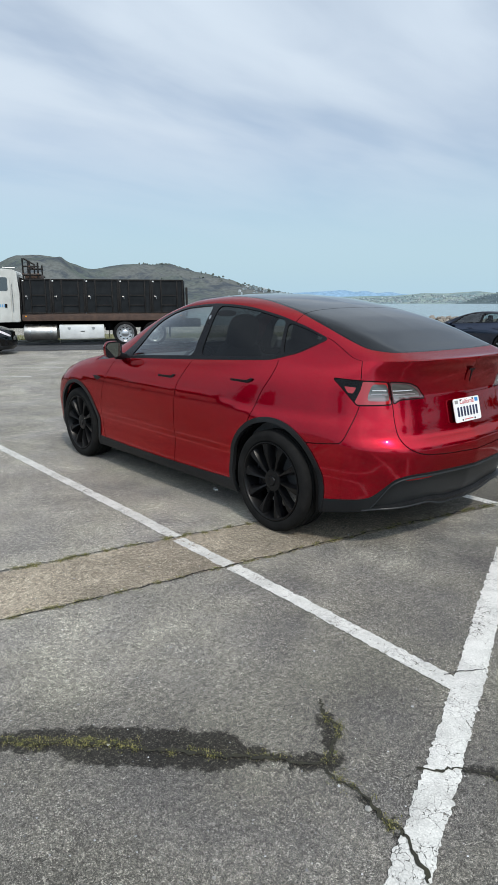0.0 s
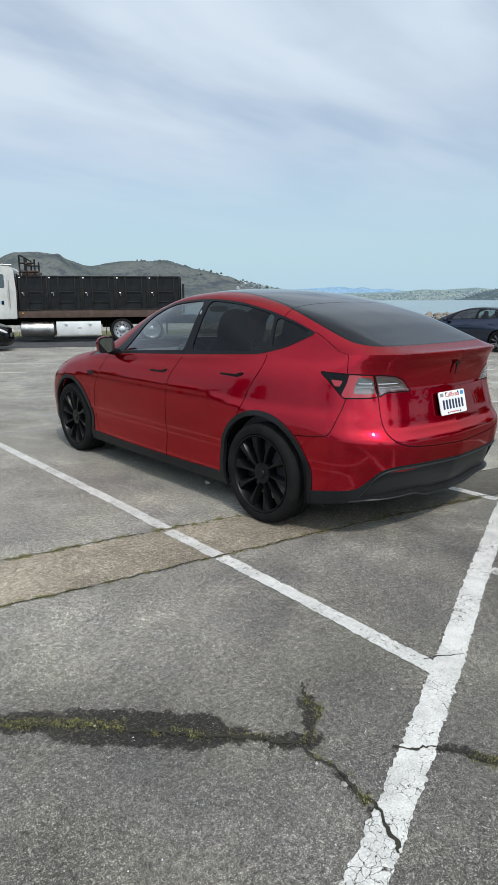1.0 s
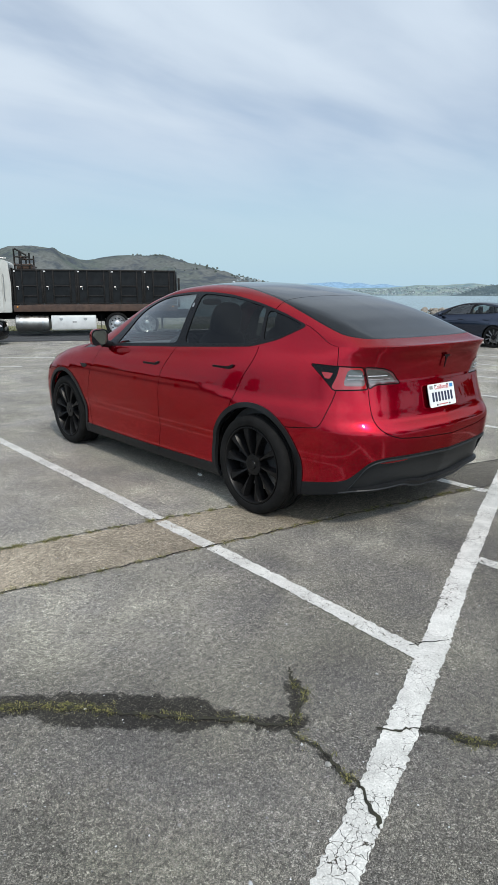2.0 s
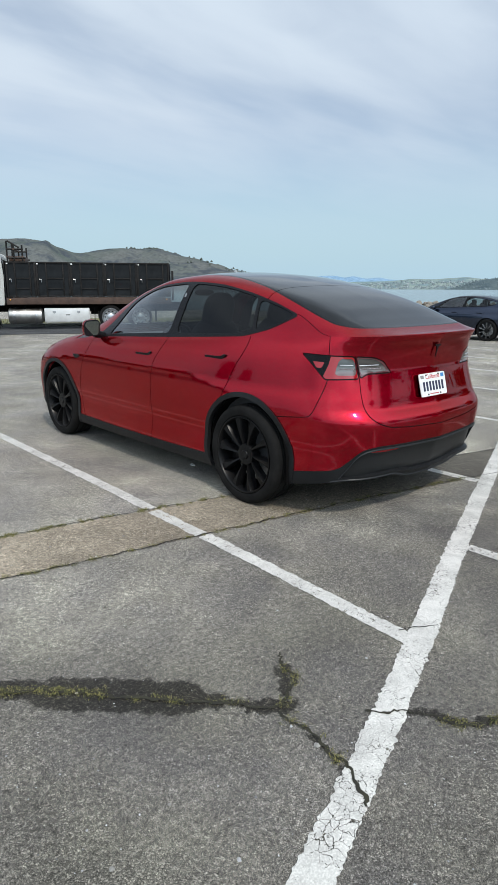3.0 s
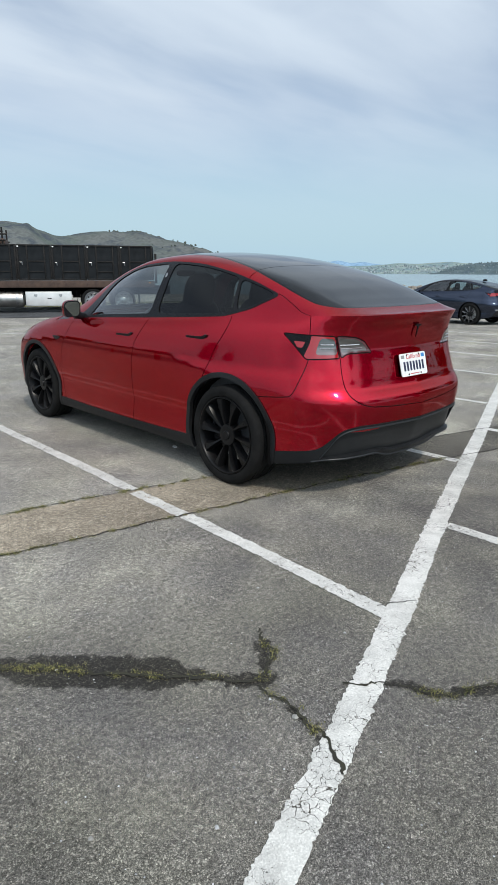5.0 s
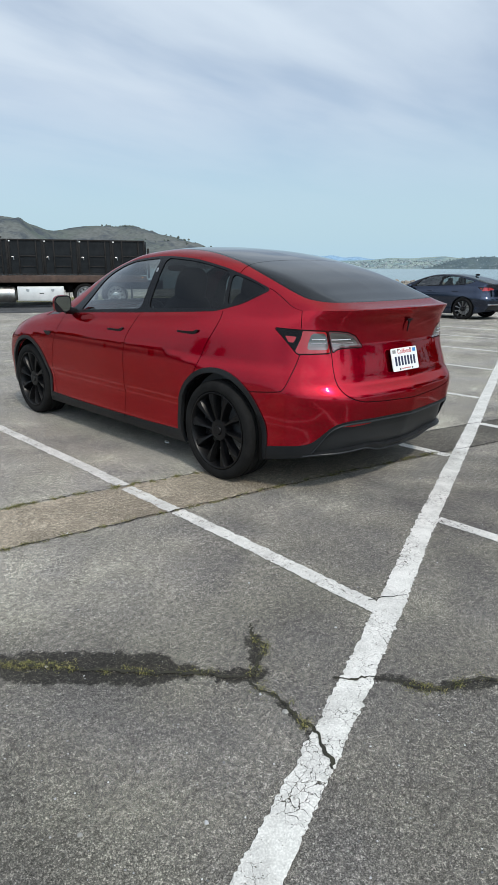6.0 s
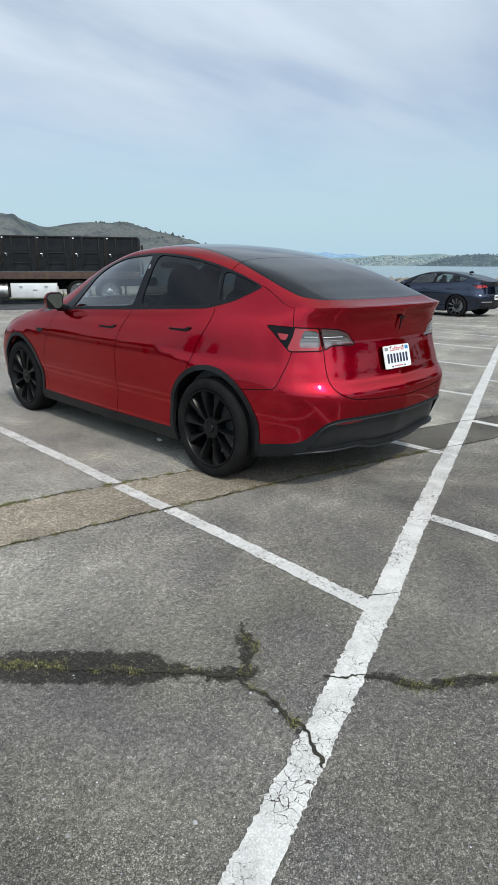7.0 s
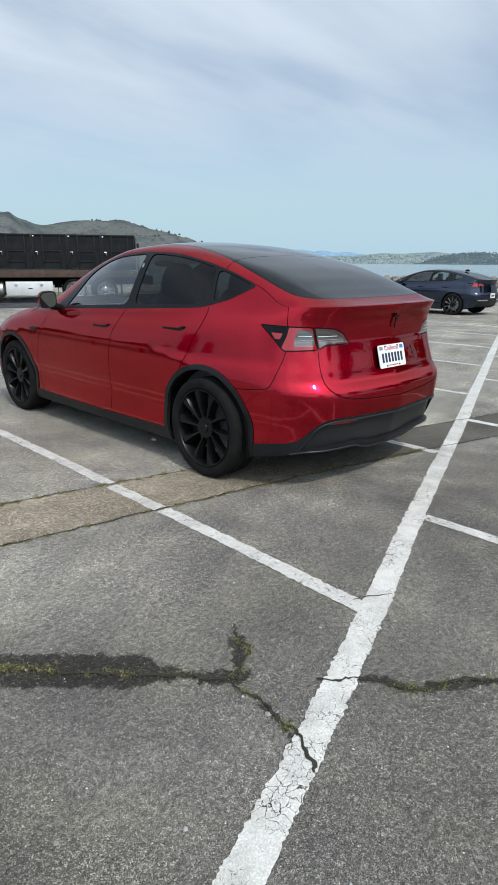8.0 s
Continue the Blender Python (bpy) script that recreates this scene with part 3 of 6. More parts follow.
# name, material key, whole (one piece across the car) or in pairs, lift, edge depth, label
PANELS = {
    "front_arch": ("wheel_arch", "clad", False, 0.008, 0.03, "matt black plastic wheel arch"),
    "rear_arch": ("wheel_arch", "clad", False, 0.008, 0.03, "matt black plastic wheel arch"),
    "marker": ("side_marker", "red", False, 0.0, 0.005, "red side marker"),
    "lamp_shell": ("lamp_housing", "trim", False, 0.0, 0.01, "gloss black lamp housing"),
    "lamp_clear": ("lamp_lens", "lens", False, -0.002, 0.01, "clear ribbed tail lamp lens"),
    "lamp_red": ("tail_lamp", "red", False, 0.001, 0.01, "red tail lamp surround"),
    "inner_clear": ("lamp_lens", "lens", False, -0.002, 0.01, "clear ribbed tail lamp lens"),
    "inner_red": ("tail_lamp", "smoke", False, 0.001, 0.01, "smoked tail lamp on the tailgate"),
    "headlamp": ("headlamp", "lens", False, 0.0, 0.01, "clear headlamp"),
    "vent": ("bumper_vent", "trim", False, -0.01, 0.01, "black bumper vent"),
    "reflector": ("reflector", "red", False, -0.016, 0.005, "red bumper reflector"),
    "diffuser": ("diffuser", "trim2", True, -0.024, 0.01, "black rear diffuser"),
    "skirt": ("rear_skirt", "clad", True, 0.003, 0.034, "matt black lower bumper"),
    "chin": ("front_skirt", "clad", True, 0.002, 0.03, "matt black lower bumper"),
    "sill": ("sill_cladding", "clad", False, 0.006, 0.03, "matt black sill"),
    "seam": ("shut_line", "gap", True, -0.007, 0.001, ""),
    "crease": ("tailgate_crease", "paint", True, -0.014, 0.016, ""),
    "tailgate": ("tailgate", "paint", True, 0.0, 0.012, ""),
    "rear_bumper": ("rear_bumper", "paint", True, 0.0, 0.012, ""),
    "body_side": ("body_side", "paint", False, 0.0, 0.012, ""),
    "rear_door": ("rear_door", "paint", False, 0.0, 0.012, ""),
    "front_door": ("front_door", "paint", False, 0.0, 0.012, ""),
    "fender": ("fender", "paint", False, 0.0, 0.012, ""),
    "front_bumper": ("front_bumper", "paint", True, 0.0, 0.012, ""),
    "front_pane": ("side_window", "clear", False, -0.005, 0.004, "clear front side window"),
    "rear_pane": ("side_window", "dark", False, -0.005, 0.004, "dark tinted side window"),
    "quarter_pane": ("quarter_window", "deep", False, -0.005, 0.004, "dark tinted quarter window"),
    "window_trim": ("window_trim", "trim", False, 0.001, 0.01, "satin black window trim"),
    "cowl": ("cowl", "trim", True, -0.006, 0.01, "black cowl"),
    "windscreen": ("windscreen", "clear", True, 0.0, 0.004, "clear windscreen"),
    "roof_glass": ("glass_roof", "roof", True, 0.0, 0.004, "dark glass roof"),
    "rear_window": ("rear_window", "roof", True, 0.0, 0.004, "dark tinted rear window"),
    "gasket": ("roof_gasket", "trim", True, 0.0, 0.01, ""),
    "hood": ("bonnet", "paint", True, 0.0, 0.012, ""),
}
_regions = None


def body_regions():
    global _regions
    if _regions is None:
        cuts = [strip(c, 0.006) for c in (CUT_FENDER, CUT_DOORS, CUT_REAR, CUT_HATCH, CUT_QUARTER, CUT_HATCH_TOP, CUT_NOSE)]
        lines = [(c, True) for c in cuts + LAMP_RIMS + [SKIRT_IN, REFLECTOR, LAMP_A, LAMP_A_SHELL, MARKER, LAMP_A_CLEAR, LAMP_B, LAMP_B_CLEAR, HEADLAMP, NOSE_VENT, PLATE_SHADE]]
        lines += [(c, False) for c in (SILL, SKIRT, arc(S_FRONT_HUB, 0.407), arc(S_FRONT_HUB, 0.442), arc(S_REAR_HUB, 0.407), arc(S_REAR_HUB, 0.442))]
        grid_s = np.linspace(S_START, S_END, 160)
        lines.append(([(float(a), float(belt(plan_y(a)))) for a in grid_s], False))
        lines.append((FLOOR, False))
        w = tessellate(((S_START, 0.15), (S_END, 1.25)), 0.035, 0.03, lines, region_wall)
        cuts = [strip(c, 0.006) for c in (CUT_ROOF, CUT_HEADER, CUT_RAIL, CUT_TAIL, CUT_HOOD)]
        inner = [(u + (0.02 if u < 2 else -0.02 if u > 5.1 else 0), v + 0.022) for u, v in ROOF_EDGE[:-1]] + [(5.195, 1.0)]
        lines = [(c, True) for c in cuts + [DLO, PANE_FRONT, PANE_REAR, PANE_QUARTER, COWL]] + [(ROOF_EDGE, False), (inner, False)]
        t = tessellate(((S_START, 0), (S_END, 1)), 0.04, 0.022, lines, region_top)
        _regions = (w, t)
    return _regions


def car_body(parent, paints, warp=lambda p: p, skip=()):
    """All the panels of a car body under its thing; paints by key; warp changes the proportions."""
    w, t = body_regions()
    for key, (name, paint, whole, lift, depth, label) in PANELS.items():
        if key in skip:
            continue
        panels = {}
        for src, fn in ((w, lambda a, b: warp(wall(np.clip(a, S_START, S_END), b))), (t, lambda a, b: warp(top(np.clip(a, S_START, S_END), np.clip(b, 0, 1))))):
            if key not in src:
                continue
            v, f = src[key]
            a, b = v[:, 0], v[:, 1]
            e = 1.2e-3
            p = fn(a, b)
            aa = np.clip(a, S_START + e, S_END - e)
            bb = np.clip(b, e, 1 - e) if src is t else b
            n = -normals_of(fn, aa, bb)
            centre = (np.abs(p[:, 0]) < 1e-4)
            n[centre, 0] = 0
            # outward: away from a line inside the car
            core = np.stack([0 * a, np.clip(p[:, 1], -0.3, 3.0), np.clip(p[:, 2], 0.5, 0.9)], -1)
            flip = ((p - core) * n).sum(axis=1) < 0
            n[flip] *= -1
            # the shell is one skin: its normals run smoothly over the belt before and behind the windows
            y0 = plan_y(np.clip(a, S_START, S_END))
            za = belt(y0)
            nb = -normals_of(lambda u, v: warp(wall(np.clip(u, S_START, S_END), v)), aa, za)
            nt = -normals_of(lambda u, v: warp(top(np.clip(u, S_START, S_END), np.clip(v, 0, 1))), aa, 0 * aa + e)
            pb = warp(wall(np.clip(a, S_START, S_END), za))
            cb = np.stack([0 * a, np.clip(pb[:, 1], -0.3, 3.0), 0 * a + 0.8], -1)
            for k in (nb, nt):
                k[((pb - cb) * k).sum(axis=1) < 0] *= -1
            mid = nb + nt
            mid /= np.maximum(np.linalg.norm(mid, axis=1), 1e-9)[:, None]
            near_belt = np.exp(-(np.linalg.norm(p - pb, axis=1) / 0.07) ** 2)
            near_belt *= smooth(4.35, 4.5, a) * (1 - 0.85 * smooth(4.95, 5.2, a)) + 1 - smooth(1.7, 1.95, a)
            near_belt[centre] = 0
            n = n + near_belt[:, None] * (mid - n)
            n /= np.maximum(np.linalg.norm(n, axis=1), 1e-9)[:, None]
            free = centre
            for mirror in (False, True):
                k = 0 if whole else mirror
                panels.setdefault(k, Panel()).add(p, n, f.copy(), free, depth, lift, mirror)
        for k in panels:
            if panels[k].f:
                panels[k].make(name, paints[paint], parent, label)


# ---- wheels ----
def wheel_profile(r, w):
    """Tyre section: (radius, offset), with three grooves round the tread."""
    p = [(r * 0.765, -w * 0.40), (r * 0.80, -w * 0.47), (r * 0.88, -w * 0.5), (r * 0.955, -w * 0.47), (r * 0.985, -w * 0.42)]
    for g in (-0.24, 0.0, 0.24):
        p += [(r * 0.998, (g - 0.10) * w), (r, (g - 0.035) * w), (r * 0.975, (g - 0.028) * w), (r * 0.975, (g + 0.028) * w), (r, (g + 0.035) * w)]
    p += [(r * 0.985, w * 0.42), (r * 0.955, w * 0.47), (r * 0.88, w * 0.5), (r * 0.80, w * 0.47), (r * 0.765, w * 0.40)]
    return p


def add_wheel(parent, at, r, w, blades, out, rim_mat, face_mat, spin=0.0, sides=72, slim=1.0):
    """A wheel with its own tyre, barrel, blades, hub, disc. out: -1 faces -x, 1 faces +x."""
    hub = new("wheel")
    hub.parent = parent
    hub.matrix_local = Matrix.Translation(at) @ Matrix.Rotation(0 if out < 0 else math.pi, 4, "Z") @ Matrix.Rotation(spin, 4, "X")
    part("tyre", lathe(bmesh.new(), wheel_profile(r, w), sides), TYRE, hub, "worn black tyre")
    R = r * 0.775
    bm = bmesh.new()
    lathe(bm, [(R, -w * 0.40), (R * 1.0, -w * 0.47), (R * 0.975, -w * 0.475), (R * 0.95, -w * 0.44), (R * 0.93, -w * 0.1), (R * 0.90, w * 0.4), (R, w * 0.42)], sides)
    part("rim", bm, rim_mat, hub, "satin black wheel rim")
    for k in range(blades):
        bm = bmesh.new()
        a = 2 * math.pi * k / blades
        spread = 2 * math.pi / blades
        rows = []
        for rr, width, x, lean in ((q[0], q[1] * slim, q[2], q[3] * slim) for q in ((0.20, 0.30, -0.34, 0.0), (0.36, 0.17, -0.39, 0.03), (0.60, 0.18, -0.43, 0.07), (0.82, 0.245, -0.45, 0.11), (0.962, 0.29, -0.44, 0.13))):
            pts = []
            for side, dx in ((-1, 0.07), (-0.75, 0.0), (0.35, 0.02), (1, 0.16)):
                ang = a + spread * (width * side + lean)
                pts.append(bm.verts.new((w * (x + dx * (0.6 + 0.4 * (rr > 0.3))), R * rr * math.cos(ang), R * rr * math.sin(ang))))
            for side in (1, -1):
                ang = a + spread * (width * side + lean)
                pts.append(bm.verts.new((w * (x + 0.26), R * rr * math.cos(ang), R * rr * math.sin(ang))))
            rows.append(pts)
        for p, q in zip(rows, rows[1:]):
            for i in range(6):
                bm.faces.new((p[i], p[(i + 1) % 6], q[(i + 1) % 6], q[i]))
        bm.faces.new(rows[0])
        bm.faces.new(rows[-1][::-1])
        part("spoke", bm, face_mat, hub)
    bm = bmesh.new()
    lathe(bm, [(0.001, -w * 0.40), (R * 0.10, -w * 0.407), (R * 0.115, -w * 0.39), (R * 0.12, -w * 0.37), (R * 0.20, -w * 0.375), (R * 0.27, -w * 0.36), (R * 0.29, -w * 0.30), (R * 0.29, -w * 0.1)], 40)
    part("hub_cap", bm, rim_mat, hub, "round black hub cap")
    bm = bmesh.new()
    lathe(bm, [(R * 0.2, -w * 0.02), (R * 0.70, -w * 0.02), (R * 0.70, w * 0.08), (R * 0.2, w * 0.08)], 48)
    part("brake_disc", bm, STEEL, hub, "steel brake disc")
    bm = bmesh.new()
    box(bm, (w * 0.3, R * 0.28, R * 0.62), (0, R * 0.60, 0), None, 0.01)
    part("caliper", bm, TRIM, hub)
    bm = bmesh.new()
    lathe(bm, [(0.001, w * 0.3), (R * 0.9, w * 0.3)], 32)
    part("backing", bm, LINER, hub)
    return hub


def rounded_slab(bm, outline, thick, m=Matrix()):
    """A flat outline in x, z with a thickness along y."""
    a = [bm.verts.new(m @ Vector((x, 0, z))) for x, z in outline]
    b = [bm.verts.new(m @ Vector((x, thick, z))) for x, z in outline]
    bm.faces.new(a)
    bm.faces.new(b[::-1])
    for i in range(len(a)):
        bm.faces.new((a[i], b[i], b[(i + 1) % len(a)], a[(i + 1) % len(a)]))
    return bm


def corner_box(w, h, r, n=4):
    """The outline of a rectangle with round corners."""
    out = []
    for cx, cz, a0 in ((w / 2 - r, h / 2 - r, 0), (-w / 2 + r, h / 2 - r, 90), (-w / 2 + r, -h / 2 + r, 180), (w / 2 - r, -h / 2 + r, 270)):
        out += [(cx + r * math.cos(radians(a0 + 90 * k / n)), cz + r * math.sin(radians(a0 + 90 * k / n))) for k in range(n + 1)]
    return out


def letters(name, text, size, m, material, parent, label="", shear=0.0):
    """Raised writing in the built-in font, as a mesh."""
    cu = bpy.data.curves.new(name, "FONT")
    cu.body, cu.size, cu.extrude, cu.align_x, cu.align_y, cu.shear = text, size, 0.0004, "CENTER", "CENTER", shear
    tmp = bpy.data.objects.new(name, cu)
    me = bpy.data.meshes.new_from_object(tmp)
    bpy.data.objects.remove(tmp)
    me.materials.append(material)
    ob = new(name, me)
    ob.parent = parent
    ob.matrix_local = m
    return tagged(ob, label)


def blob(bm, size, at, power=3.0, nu=20, nv=12, turn=None):
    """A cushion: a squarish ellipsoid."""
    rings = []
    t = turn or Matrix.Identity(3)

    def pw(v):
        return math.copysign(abs(v) ** (2 / power), v)
    for j in range(1, nv):
        v = -math.pi / 2 + math.pi * j / nv
        rings.append([bm.verts.new(Vector(at) + t @ Vector((size[0] / 2 * pw(math.cos(v)) * pw(math.cos(2 * math.pi * i / nu)),
                      size[1] / 2 * pw(math.cos(v)) * pw(math.sin(2 * math.pi * i / nu)), size[2] / 2 * pw(math.sin(v))))) for i in range(nu)])
    for p, q in zip(rings, rings[1:]):
        for i in range(nu):
            bm.faces.new((p[i], p[(i + 1) % nu], q[(i + 1) % nu], q[i]))
    bm.faces.new(rings[0][::-1])
    bm.faces.new(rings[-1])
    return bm


def wheel_wells(parent, ys, r=0.40, x_out=0.90, zc=0.36):
    for y in ys:
        for side in (-1, 1):
            bm = bmesh.new()
            n = 24
            rows = []
            for x in (x_out, 0.58):
                rows.append([bm.verts.new((side * x, y + r * math.cos(math.pi * k / n), zc + r * math.sin(math.pi * k / n))) for k in range(n + 1)]
                            + [bm.verts.new((side * x, y - r, 0.22)), bm.verts.new((side * x, y + r, 0.22))])
            m = len(rows[0])
            for k in range(m - 2):
                bm.faces.new((rows[0][k], rows[0][k + 1], rows[1][k + 1], rows[1][k]))
            bm.faces.new((rows[0][0], rows[0][m - 1], rows[1][m - 1], rows[1][0]))
            bm.faces.new(rows[1])
            part("wheel_liner", bm, LINER, parent, "black wheel well lining")


def cabin(parent, warp=lambda v: v, seats=True, pale=False):
    """Floor, door cards, dashboard, seats and steering wheel."""
    bm = bmesh.new()
    box(bm, (1.30, 3.7, 0.05), (0, 1.55, 0.22), None, 0.01)
    box(bm, (1.62, 1.95, 0.05), (0, 1.44, 0.21), None, 0.01)
    part("underbody", bm, LINER, parent, "black underbody")
    for side in (-1, 1):
        bm = bmesh.new()
        box(bm, (0.05, 2.5, 0.70), (side * 0.80, 1.0, 0.66), None, 0.015)
        part("door_card", bm, CABIN, parent, "dark door lining")
    bm = bmesh.new()
    box(bm, (1.24, 0.62, 0.40), (0, -0.26, 0.84), None, 0.04)
    part("boot_cover", bm, LINER, parent, "black boot cover")
    bm = bmesh.new()
    prof = [(2.55, 0.55), (2.55, 1.02), (2.3, 1.06), (2.0, 1.03), (1.86, 0.97), (1.84, 0.86), (1.95, 0.55)]
    a = [bm.verts.new((-0.78, y, z)) for y, z in prof]
    b = [bm.verts.new((0.78, y, z)) for y, z in prof]
    bm.faces.new(a)
    bm.faces.new(b[::-1])
    for i in range(len(a)):
        bm.faces.new((a[i], b[i], b[(i + 1) % len(a)], a[(i + 1) % len(a)]))
    part("dashboard", bm, CABIN, parent, "dark dashboard")
    bm = bmesh.new()
    box(bm, (1.52, 0.05, 0.05), (0, 1.85, 0.945), None, 0.01)
    part("dash_strip", bm, PALE, parent, "pale dashboard strip")
    bm = bmesh.new()
    box(bm, (0.37, 0.02, 0.23), (0, 1.74, 1.03), Euler((radians(-12), 0, 0)).to_matrix(), 0.008)
    part("touchscreen", bm, TRIM, parent, "black touchscreen")
    # steering wheel
    bm = bmesh.new()
    R, n, k = 0.18, 36, 10
    tilt = Matrix.Translation((-0.37, 1.60, 1.0)) @ Matrix.Rotation(radians(-66), 4, "X")
    rings = []
    for i in range(n):
        u = 2 * math.pi * i / n
        rings.append([bm.verts.new(tilt @ Vector(((R + 0.016 * math.cos(2 * math.pi * j / k)) * math.cos(u), (R + 0.016 * math.cos(2 * math.pi * j / k)) * math.sin(u), 0.016 * math.sin(2 * math.pi * j / k)))) for j in range(k)])
    for i in range(n):
        for j in range(k):
            bm.faces.new((rings[i][j], rings[(i + 1) % n][j], rings[(i + 1) % n][(j + 1) % k], rings[i][(j + 1) % k]))
    blob(bm, (0.14, 0.12, 0.05), tilt @ Vector((0, 0, -0.02)), 3, 16, 8, tilt.to_3x3())
    for ang in (0, 180, 270):
        tube(bm, tilt @ Vector((0, 0, -0.015)), tilt @ Vector((R * math.cos(radians(ang)), R * math.sin(radians(ang)), 0)), 0.018, 0.014, 8)
    part("steering_wheel", bm, SEAT, parent, "black steering wheel")
    bm = bmesh.new()
    blob(bm, (0.22, 0.03, 0.06), (0, 1.62, 1.45), 3, 16, 8)
    part("rear_view_mirror", bm, TRIM, parent)
    for x in (-0.37, 0.37):
        lean = Euler((radians(16), 0, 0)).to_matrix()
        bm = bmesh.new()
        blob(bm, (0.50, 0.52, 0.18), (x, 1.36, 0.62), 3.5)
        blob(bm, (0.50, 0.16, 0.66), (x, 1.06, 0.93), 3.2, 20, 14, lean)
        blob(bm, (0.30, 0.13, 0.34), (x, 0.955, 1.29), 2.8, 20, 12, lean)
        part("front_seat", bm, SEAT, parent, "black front seat with headrest")
    bm = bmesh.new()
    blob(bm, (1.30, 0.50, 0.18), (0, 0.32, 0.66), 4)
    blob(bm, (1.30, 0.14, 0.56), (0, 0.02, 0.92), 4, 24, 12, Euler((radians(22), 0, 0)).to_matrix())
    for x in (-0.38, 0.38):
        blob(bm, (0.25, 0.09, 0.15), (x, -0.07, 1.22), 3, 16, 10, Euler((radians(18), 0, 0)).to_matrix())
    part("rear_bench", bm, SEAT, parent, "black rear bench")


# ---- the red car ----
CAR_LENS = worn("tail_lens", (0.42, 0.40, 0.41), (0.60, 0.57, 0.58), 30.0, 0.08, 0.35, 0.0, 60.0)
_at = CAR_LENS.node_tree.nodes.new("ShaderNodeTexCoord")
_split = CAR_LENS.node_tree.nodes.new("ShaderNodeSeparateXYZ")
CAR_LENS.node_tree.links.new(_at.outputs["Object"], _split.inputs[0])
_depth = calc(CAR_LENS, "MULTIPLY", calc(CAR_LENS, "SUBTRACT", _split.outputs[2], 0.95), 8.0)
_ribs = tex(CAR_LENS, "Wave", 42.0)
_ribs.bands_direction = "Z"
feed(CAR_LENS, mixed(CAR_LENS, 1.0, ramp(CAR_LENS, _depth, [(0.0, (0.34, 0.17, 0.16)), (0.2, (0.40, 0.30, 0.29)), (0.42, (0.36, 0.34, 0.33)), (0.6, (0.12, 0.115, 0.105)), (0.9, (0.19, 0.18, 0.17))]),
                     ramp(CAR_LENS, _ribs.outputs["Fac"], [(0.1, 0.34), (0.6, 0.62)]), "MULTIPLY"), "Base Color")
CAR_LENS.node_tree.nodes["Principled BSDF"].inputs["Coat Weight"].default_value = 1.0
SMOKE = shader("pink_lens", (0.11, 0.04, 0.044), 0.06, 0.0, Coat_Weight=1.0)
DIFFUSER = worn("diffuser_plastic", (0.010, 0.011, 0.012), (0.016, 0.017, 0.018), 3.0, 0.42, 0.0, 0.1, 400.0, 0.35)


